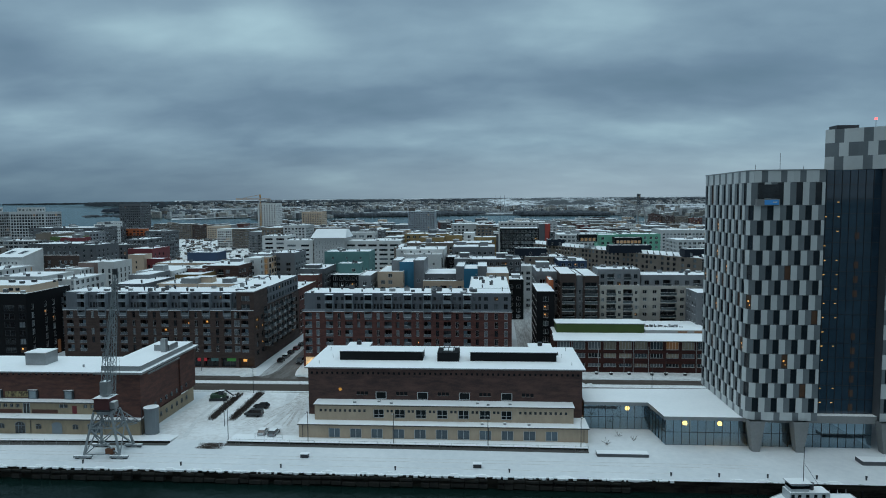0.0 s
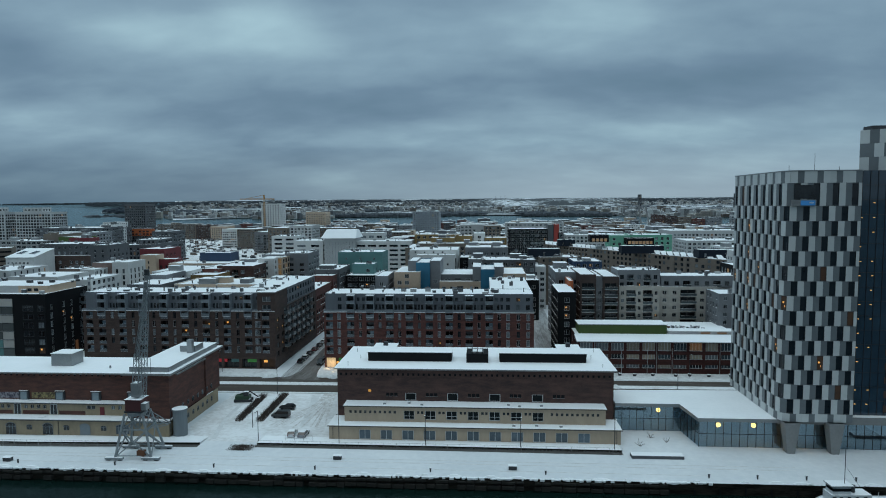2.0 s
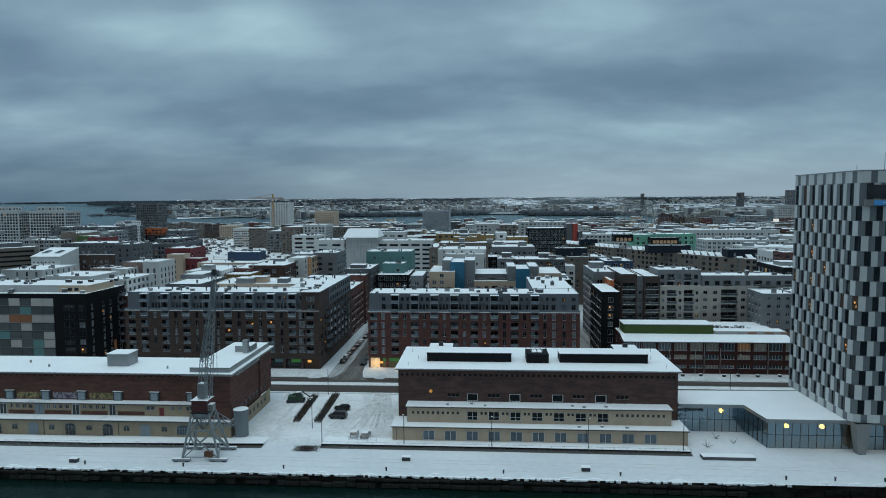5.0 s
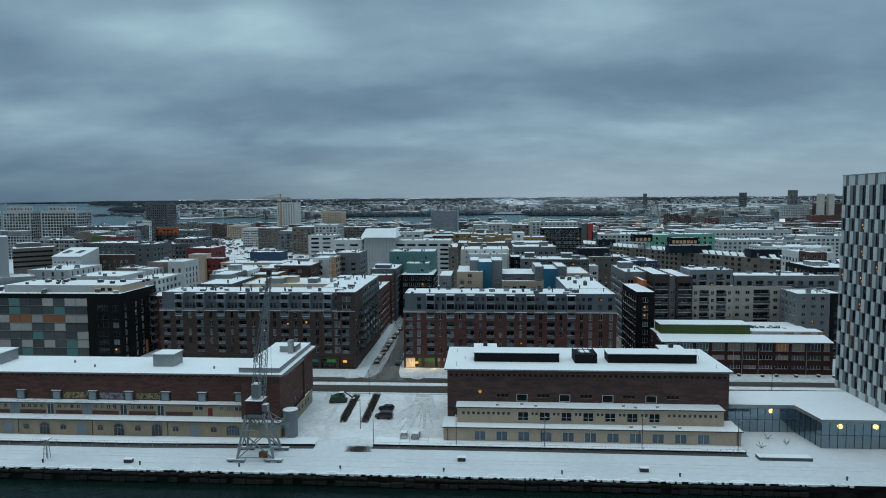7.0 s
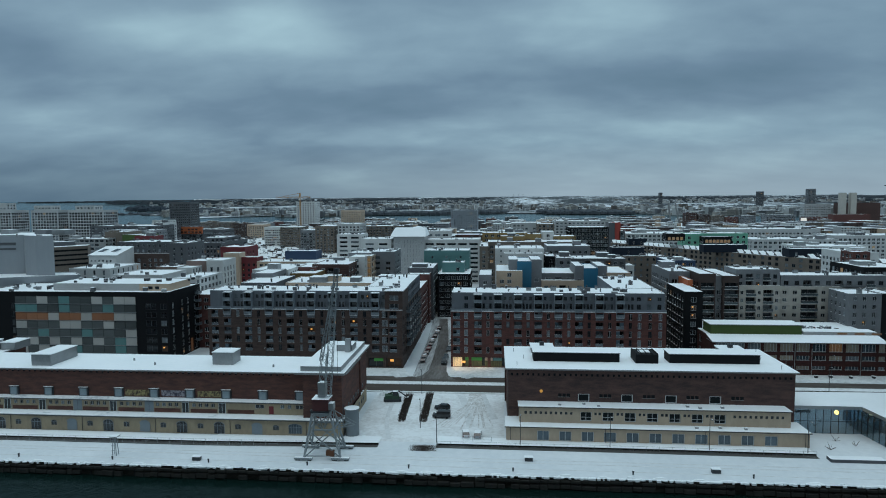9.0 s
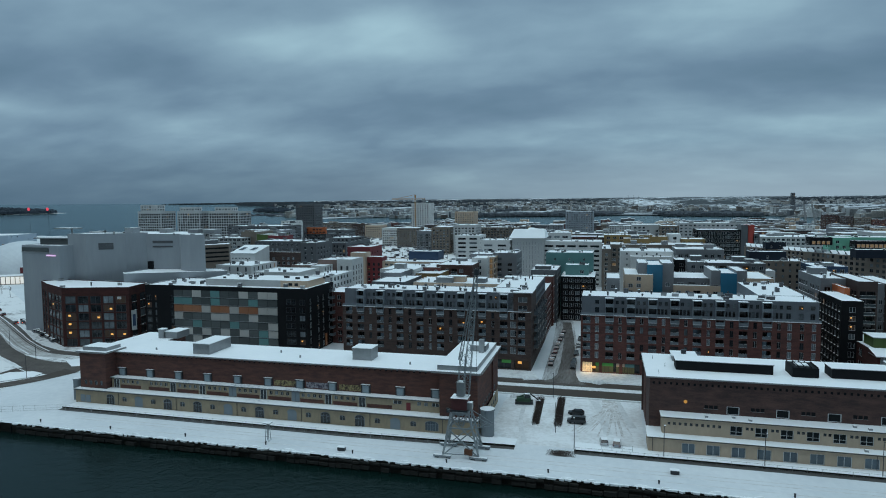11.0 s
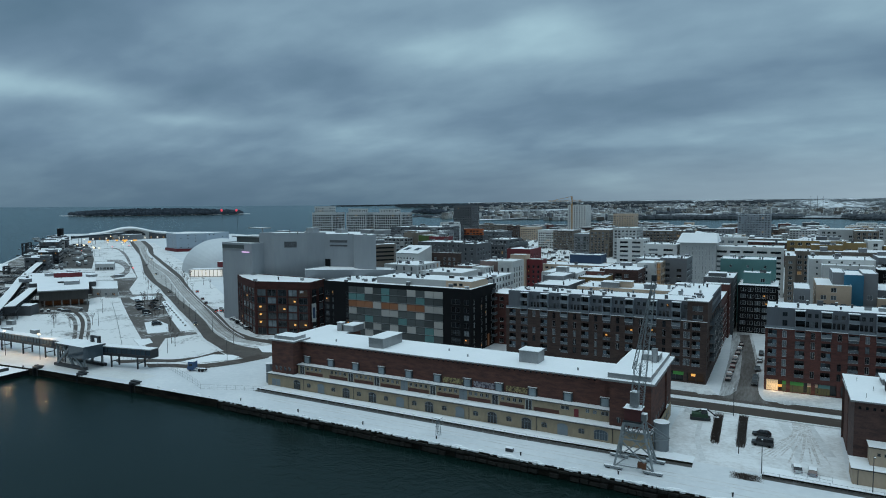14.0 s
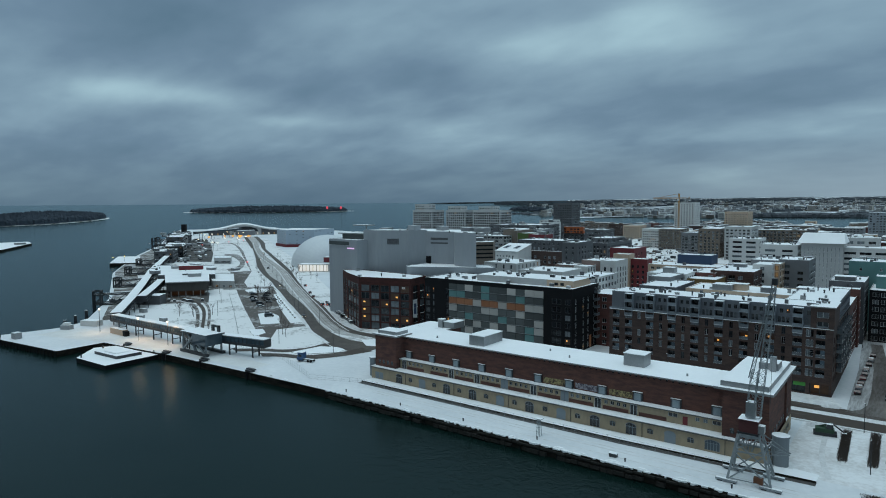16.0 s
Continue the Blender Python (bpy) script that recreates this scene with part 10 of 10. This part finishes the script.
first = {}
for x, y in ((-69.1, 158.3), (-63.9, 148.3), (-72.1, 187.2), (51.5, 196), (-43.6, 147.8), (-22.4, 147.6), (0.4, 147.4), (22.4, 147.2), (-100, 211.5), (-130, 211.5), (-40, 211.5), (-15, 211.5), (30, 211.5), (60, 211.5),
             (-80, 300), (-66, 300), (-340, 225), (-372, 247), (-405, 268), (-440, 292), (-480, 318), (-520, 345), (-570, 378), (-620, 410), (-680, 448), (-300, 205), (-270, 190), (-282, 166), (-250, 168), (-310, 150), (-335, 150)):
    street_lamp(x, y, turn=0 if x > -240 else 60)


def bollard_row():
    me = Build().cyl(0, 0, 0, 0.75, 0.16, STEEL, 8, 0.2).cyl(0, 0, 0.75, 0.95, 0.24, STEEL, 8, 0.18, SNOW).mesh("bollard")
    for x in [39.4 + 10 * i for i in range(5)] + [-45.7 - 23 * i for i in range(0, 8)] + [-20, 5]:
        o = tagged(new("bollard", me), "short dark steel mooring bollard in the snow", "bollard", "bollards of the quay")
        o.location = (x, 133.5, 0)


bollard_row()
# capping beam of the quay with uneven snow lumps
strip("quay_edge", "dark capping beam of the quay with patchy snow", [(-250, 129.7), (-215, 131.2), (700, 131.2)], 0.4, QUAYCAP, 0.03, "kerb")
for i in range(46):
    x = -240 + i * 7.3 + rnd.uniform(-2, 2)
    s = rnd.uniform(0.5, 1.3)
    b = Build().cyl(0, 0, 0.0, 0.35, s, SNOW, 7, s * 0.5)
    o = b.thing("snow_lump", "small lump of snow on the quay edge", "snow", "snow lumps of the quay edge")
    o.matrix_basis = Matrix.LocRotScale((x, 131.3 + rnd.uniform(0, 0.5), 0.02), Euler((0, 0, rnd.uniform(-0.12, 0.12))), (1.7, 0.45, rnd.uniform(0.6, 1.2)))
for i in range(60):
    x = -214 + i * 5.2
    Build().box(x - 0.14, 130.75, -3.2, x + 0.14, 131.0, rnd.uniform(-1.6, -0.5), BLACK).thing("fender_timber", "dark timber fender pile on the quay wall", "pile", "fender piles of the quay")
# a broken ledge of dark stone at the quay wall
QUAYSTONE = surf("weathered_quay_stone", (0.030, 0.027, 0.021), (0.010, 0.010, 0.009), 0.95, 0.5, 3.0, 0.6, cut=(0.35, 0.65))
r_ = random.Random(31)
stones = [Build().prism([(-0.5, -0.4), (0.42, -0.5), (0.5, 0.5), (-0.46, 0.5)], -0.5, 0.5, QUAYSTONE).mesh("quay_stone") for _ in range(2)]
quay_ledge = thing("quay_ledge", "broken dark stone ledge along the quay wall", "quay wall")
x = -212.0
while x < 30:
    w = r_.uniform(1.2, 3.4)
    for z, d, h in ((-0.75, 0.55, 0.5), (-1.9, 0.8, 0.9)):
        if r_.random() < 0.9:
            part("quay_stone", stones[r_.randrange(2)], quay_ledge, "", Matrix.LocRotScale((x + w / 2, 130.8 - d * r_.uniform(0.05, 0.35), z + r_.uniform(-0.12, 0.12)), Euler((0, 0, r_.uniform(-0.05, 0.05))), (w * 0.97, d, h * r_.uniform(0.7, 1.1))))
    x += w
lumps = Build()
for k in range(420):
    x, w = r_.uniform(-214, 40), r_.uniform(0.25, 1.0)
    y = 130.95 - r_.uniform(0, 0.35)
    lumps.box(x, y, r_.uniform(-0.35, -0.1), x + w, y + 0.5, r_.uniform(0.05, 0.16), SNOW, None, r_.uniform(-0.25, 0.25))
lumps.thing("snow_lip", "ragged lip of snow hanging over the quay edge", "snow", kind="stuff")
LEDGE_FOOT = surf("dark_streaky_strip", (0.07, 0.066, 0.06), (0.62, 0.63, 0.63), 0.9, 0.25, 1.4, 0.3, streak=(0.3, 1.5, 1), cut=(0.60, 0.74))
# low dark retaining kerbs in front of the warehouses
for pts, n in (([(-211, 144.8), (-120, 144.8), (-83, 146.2), (-77.9, 146.4)], "kerb"), ([(-63.8, 147.0), (-20, 147.0), (24, 146.6)], "kerb")):
    for (ax, ay), (cx, cy) in zip(pts, pts[1:]):
        Build().face([(ax, ay - 1.7, 0.012), (cx, cy - 1.7, 0.012), (cx, cy, 0.012), (ax, ay, 0.012)], LEDGE_FOOT).thing("bare_strip", "dark strip along the foot of the loading ledge", "ground", kind="structure")
        Build().face([(ax, ay, 0), (cx, cy, 0), (cx, cy, 0.5), (ax, ay, 0.5)], QUAY).face([(ax, ay, 0.5), (cx, cy, 0.5), (cx, cy + 5.0, 0.1), (ax, ay + 5.8, 0.1)], SNOW).thing("loading_ledge", "low loading ledge with dark edge and snow on top", "ledge", kind="structure")


def fence(points, step, h, label):
    f = thing("fence", label, "fence")
    post = Build().cyl(0, 0, 0, h, 0.04, METAL, 5).mesh("post")
    for (ax, ay), (cx, cy) in zip(points, points[1:]):
        L = math.hypot(cx - ax, cy - ay)
        n = max(1, round(L / step))
        for i in range(n + 1):
            part("post", post, f, "", pose(ax + (cx - ax) * i / n, ay + (cy - ay) * i / n, 0.02))
        for k in (0.15, 0.5, 1.0):
            Build().beam((ax, ay, h * k), (cx, cy, h * k), 0.035, METAL).part("wire", f)


fence([(-228, 136.5), (-211, 143), (-120, 143.2), (-90, 143.6)], 3.0, 1.6, "thin galvanised wire fence along the ledge")
fence([(-290, 150), (-262, 150), (-236, 140), (-228, 136.5)], 2.5, 2.2, "tall galvanised mesh fence round the ferry quay")
fence([(-429, 240), (-371, 204), (-313, 167)], 4.0, 1.4, "long low wire fence across the snow")
fence([(-63.5, 146.8), (-20, 146.8), (24, 146.4)], 3.0, 1.1, "low galvanised railing before the warehouse")
fence([(-57.5, 149.4), (-50.5, 149.2)], 2.3, 1.6, "short steel gate between the ledges")


# ---- hedges and winter plants ----
def twig_row(name, label, ax, ay, cx, cy, w, h, n):
    b = Build()
    for _ in range(n):
        t = rnd.random()
        x = ax + (cx - ax) * t + rnd.uniform(-w, w) / 2
        y = ay + (cy - ay) * t + rnd.uniform(-w, w) / 2
        dx, dy, dz = rnd.uniform(-0.5, 0.5), rnd.uniform(-0.5, 0.5), rnd.uniform(0.5, 1.0) * h
        s = 0.035
        b.face([(x - s, y, 0), (x + s, y, 0), (x + dx, y + dy, dz)], PLANT)
        b.face([(x, y - s, 0), (x, y + s, 0), (x + dx * 0.4, y + dy * 1.4, dz * 0.9)], PLANT)
    return b.thing(name, label, "hedge", kind="")


twig_row("hedge", "bare brown winter hedge in the snow", -74.8, 163, -75.6, 185, 2.0, 1.6, 1500)
twig_row("hedge", "bare brown winter hedge beside the parked cars", -68.9, 163, -69.5, 187, 2.0, 1.6, 1500)
twig_row("brush", "low brown patch of bare twigs on the quay", -68.6, 144.8, -65.0, 144.8, 3.4, 0.4, 1300)


def bare_tree(x, y, h, seed):
    r = random.Random(seed)
    t = thing("bare_tree", "bare leafless winter tree with fine twigs", "tree", "bare trees")
    trunk, crown = Build(), Build()
    trunk.cyl(x, y, 0, h * 0.42, 0.14, PLANT, 6, 0.09)
    top = Vector((x, y, h * 0.4))
    for _ in range(7):
        d = Vector((r.uniform(-1, 1), r.uniform(-1, 1), r.uniform(0.9, 1.8))).normalized() * h * r.uniform(0.3, 0.5)
        end = top + d
        trunk.beam(top, end, 0.06, PLANT, 3)
        for _ in range(12):
            p = top + d * r.uniform(0.3, 1.0)
            q = p + Vector((r.uniform(-1, 1), r.uniform(-1, 1), r.uniform(0, 1.2))) * h * 0.16
            s = Vector((0.02, 0.02, 0))
            crown.face([p - s, p + s, q], PLANT)
    trunk.part("trunk", t)
    crown.part("crown", t)


tree_spots = [(-419, 254), (-400, 242), (-382, 232), (-370, 224), (-359, 218), (-346, 210), (-290, 176), (-296, 179), (-330, 205), (-345, 216), (-365, 228), (-395, 249), (-415, 262), (-450, 284), (-470, 296), (-500, 316), (-530, 336), (-455, 318), (-430, 302), (-480, 335), (-510, 358), (-540, 378), (-280, 232), (-300, 242), (-374, 181), (-380, 184), (-370, 190)]
for i, (x, y) in enumerate(tree_spots):
    bare_tree(x, y, 7 + (i * 37 % 5) * 0.6, i)


# ---- benches, cabinets and signs of the quay ----
for x, y in ((-2, 135.8), (-118, 134.6), (-42, 139.4)):
    Build().box(x - 0.9, y - 0.5, 0.02, x + 0.9, y + 0.5, 0.9, STEEL, SNOW).box(x - 1.0, y - 0.6, 0.9, x + 1.0, y + 0.6, 1.0, SNOW).thing("quay_cabinet", "low dark service cabinet with snow on top", "cabinet", "service cabinets of the quay")
Build().box(25.5, 143.0, 0, 37.2, 145.2, 0.75, GREY_D, SNOW).thing("stone_planter", "long dark planter wall filled with snow", "planter")
Build().box(83, 141.0, 0, 97, 144.0, 0.9, GREY_D, SNOW).thing("stone_planter", "dark terrace planter with snow before the hotel", "planter")
t = thing("signal_mast", "short lattice mast with instruments on the quay", "mast")
for dx, dy in ((-0.5, -0.5), (0.5, -0.5), (0.5, 0.5), (-0.5, 0.5)):
    Build().beam((-138.5 + dx, 136 + dy, 0), (-138.5 + dx * 0.5, 136 + dy * 0.5, 4.6), 0.12, CRANE).part("mast_leg", t)
Build().box(-139.4, 135.2, 4.5, -137.6, 136.8, 4.7, CRANE, SNOW).part("platform", t)
for z in (1.2, 2.4, 3.6):
    Build().box(-139.1, 135.4, z, -137.9, 135.5, z + 0.1, CRANE).part("rung", t)
for i, (x, y, s) in enumerate(((29, 150.5, 1.2), (33, 156, 1.0), (36, 153, 0.8))):
    b = Build()
    for k in range(8):
        a = k * 0.8 + i
        b.beam((x, y, 0.1), (x + s * math.cos(a), y + s * math.sin(a), 0.5 + 0.5 * (k % 3)), 0.08, PLANT, 3)
    b.thing("planted_shrub", "low bare shrub in the snow", "shrub", "shrubs by the lobby")


def tugboat():
    t = thing("moored_boat", "small white moored boat with a wheelhouse and mast", "boat", "", pose(65.6, 127.0, -3.1, 0, 0, 183) @ Matrix.Diagonal((0.93, 0.93, 0.93, 1)))
    hull = [(-9, -2.0), (6, -2.2), (9.5, 0), (6, 2.2), (-9, 2.0)]
    b = Build()
    low = [(x * 0.93, y * 0.8) for x, y in hull]
    for i in range(5):
        j = (i + 1) % 5
        b.face([(*low[i], -0.3), (*low[j], -0.3), (*hull[j], 2.3), (*hull[i], 2.3)], CARWHITE if i != 9 else CARBLACK)
    b.face([(*p, 2.1) for p in hull], SNOW)
    b.part("hull", t)
    Build().box(-2.5, -1.6, 2.1, 6, 1.6, 4.1, CARWHITE, SNOW).part("cabin", t)
    for x in (-1.5, 0.2, 1.9, 3.6, 5.0):
        Build().box(x, 1.58, 3.0, x + 0.7, 1.64, 3.7, GLASS).part("porthole", t)
    Build().box(1.8, -1.3, 4.1, 5.6, 1.3, 5.8, CARWHITE, SNOW).part("wheelhouse", t)
    Build().box(1.2, -1.5, 5.8, 6.0, 1.5, 6.0, METAL, SNOW).part("wheelhouse_roof", t)
    Build().box(1.78, -1.32, 4.8, 5.62, 1.32, 5.45, GLASS).part("window_band", t)
    Build().cyl(2.4, 0, 5.9, 13.5, 0.08, STEEL, 6).part("mast", t)
    Build().beam((2.4, 0, 10), (-1.0, 0, 5.0), 0.05, STEEL).part("boom", t)
    Build().cyl(0.6, 0, 4.1, 5.6, 0.45, STEEL, 8).part("funnel", t)
    for k in range(8):
        for s in (-1, 1):
            Build().cyl(-8 + k * 1.8, s * 1.9, 2.1, 3.1, 0.04, FRAME_W, 5).part("rail_post", t)


tugboat()

# wheel tracks pressed into the snow of the quay and the yard
for k, (pts, w) in enumerate((([(-200, 138.4), (-60, 138.0), (60, 138.2)], 0.5), ([(-200, 140.0), (-60, 139.7), (60, 139.8)], 0.5), ([(-60, 187), (-58, 176), (-56, 160)], 2.2), ([(-54, 188), (-52, 176), (-50, 166)], 2.6), ([(-80, 187), (-79, 165), (-76, 150)], 1.2), ([(-190, 134.5), (-80, 134.8), (40, 134.6)], 0.4))):
    strip("wheel_track", "faint wheel track pressed into the snow", smooth(pts), w, TRODDEN, 0.012 + 0.002 * k, "track")


AMBERSIGN = surf("amber_box_glow", (0.6, 0.3, 0.06), None, 0.4, emit=((1.0, 0.45, 0.08), 1.1))


# ---- warm lamps by the quay and the shop front ----
def warm_lamp(name, x, y, z, power, size):
    la = bpy.data.lights.new(name, "AREA")
    la.energy, la.size, la.color = power, size, (1.0, 0.62, 0.30)
    ob = new(name, la)
    ob.location = (x, y, z)
    return ob


warm_lamp("shop_light", -62.5, 217.4, 3.2, 110, 1.0)
warm_lamp("shop_light", -54, 217.4, 3.2, 60, 1.0)
for x, y, h in ((-372, 131.5, 11), (-338, 133, 10), (-318, 135.5, 10)):
    Build().cyl(x, y, 0, h, 0.12, STEEL, 6).cyl(x, y, h, h + 0.4, 0.4, YARDLAMP, 8).thing("quay_lamp", "slim lamp post with a warm lit head on the ferry quay", "lamp", "lamps of the ferry quay")
    warm_lamp("quay_light", x, y, h - 0.2, 700, 0.8)


# ---- before the school: snow-filled planters, flagpoles and a ploughed heap ----
tub = Build().cyl(0, 0, 0, 0.75, 0.55, STEEL, 10, 0.7, SNOW).mesh("planter")
for k in range(9):
    o = tagged(new("planter", tub), "dark round planter filled with snow before the school", "planter", "planters before the school")
    o.location = (30 + 6.1 * k + (1.3 if k % 3 == 1 else 0), 212.4 + 0.5 * (k % 2), 0.15)
for x in (38.2, 46.8, 55.0):
    Build().cyl(x, 214.2, 0.15, 9.2, 0.06, FRAME_W, 6).cyl(x, 214.2, 9.2, 9.4, 0.12, METAL, 6).thing("flagpole", "thin white flagpole before the brick school", "flagpole", "flagpoles before the school")
rh = random.Random(3)
for x0, y0, n in ((27, 199, 14), (-62, 206.5, 8), (-84, 206.5, 7), (-84.5, 186, 9)):
    b = Build()
    for k in range(n):
        x, y, s = x0 + rh.uniform(0, n * 0.55), y0 + rh.uniform(-0.9, 0.9), rh.uniform(0.5, 1.1)
        b.cyl(x, y, 0, s * 0.9, s * 1.2, SNOW_TROD, 7, s * 0.35)
    b.thing("snow_heap", "ploughed heap of lumpy dirty snow beside the street", "snow heap", kind="stuff")

# more bare trees of the car park and along the harbour road
for i, (x, y) in enumerate(((-420, 256), (-412, 250), (-402, 243), (-396, 241), (-404, 252), (-395, 186), (-388, 181), (-381, 177), (-569, 394), (-545, 380), (-516, 365), (-490, 350), (-434, 321), (-455, 333), (-610, 424), (-650, 452))):
    bare_tree(x, y, 6.5 + (i * 29 % 5) * 0.7, 40 + i)
for x, y in ((-320, 212), (-356, 235), (-389, 257), (-424, 280), (-462, 305), (-545, 361), (-595, 394), (-650, 429), (-425, 262), (-385, 236), (-350, 210), (-440, 240), (-400, 215), (-365, 190)):
    street_lamp(x, y, turn=60)

# piles under the pier edge
pile = Build().cyl(0, 0, -3.6, -0.05, 0.32, BLACK, 7).mesh("pier_pile")
for i in range(22):
    u = i / 21
    x, y = (-404 + 58 * u * 1.0, 101 - 4.4 * min(1, u * 5) + 5.6 * max(0, u - 0.2) / 0.8)
    o = tagged(new("pier_pile", pile), "dark round timber pile under the pier edge", "pile", "piles of the pier")
    o.location = (x, y - 0.35, 0)

# glowing boxes added for the amber lights at the foot of the arched terminal
for x, y, w in ((-1092, 693, 4), (-1043, 674, 3), (-1064, 708, 6), (-1106, 685, 3), (-1095, 645, 4), (-997, 543, 4), (-1080, 700, 8)):
    Build().box(x - w / 2, y - 0.3, 2.0, x + w / 2, y + 0.3, 4.4, AMBERSIGN, None, 0.9).box(x - w / 2, y - 0.2, 0, x - w / 2 + 0.4, y + 0.2, 2.0, STEEL, None, 0.9, (x, y)).box(x + w / 2 - 0.4, y - 0.2, 0, x + w / 2, y + 0.2, 2.0, STEEL, None, 0.9, (x, y)).thing("lit_gantry_sign", "amber glowing box on posts before the terminal", "sign", "lane signs of the ferry yard")

# brown tyre tracks fanning out over the yard
DIRTY = surf("brown_dirty_snow", (0.40, 0.37, 0.34), (0.74, 0.74, 0.735), 0.85, 0.5, 2.0, 0.3, cut=(0.38, 0.58))
ft = random.Random(9)
for k in range(16):
    u = k / 15
    end = (-67 + 17 * u + ft.uniform(-1, 1), 158 + 10 * abs(u - 0.5) + ft.uniform(-2, 3))
    mid = (-58.5 + 5.5 * u, 177 + ft.uniform(-1.5, 1.5))
    strip("tyre_track", "faint brown tyre track across the yard snow", smooth([(-57.5 + 3.6 * u, 189), mid, end]), 0.34, DIRTY, 0.03 + 0.0015 * k, "track")
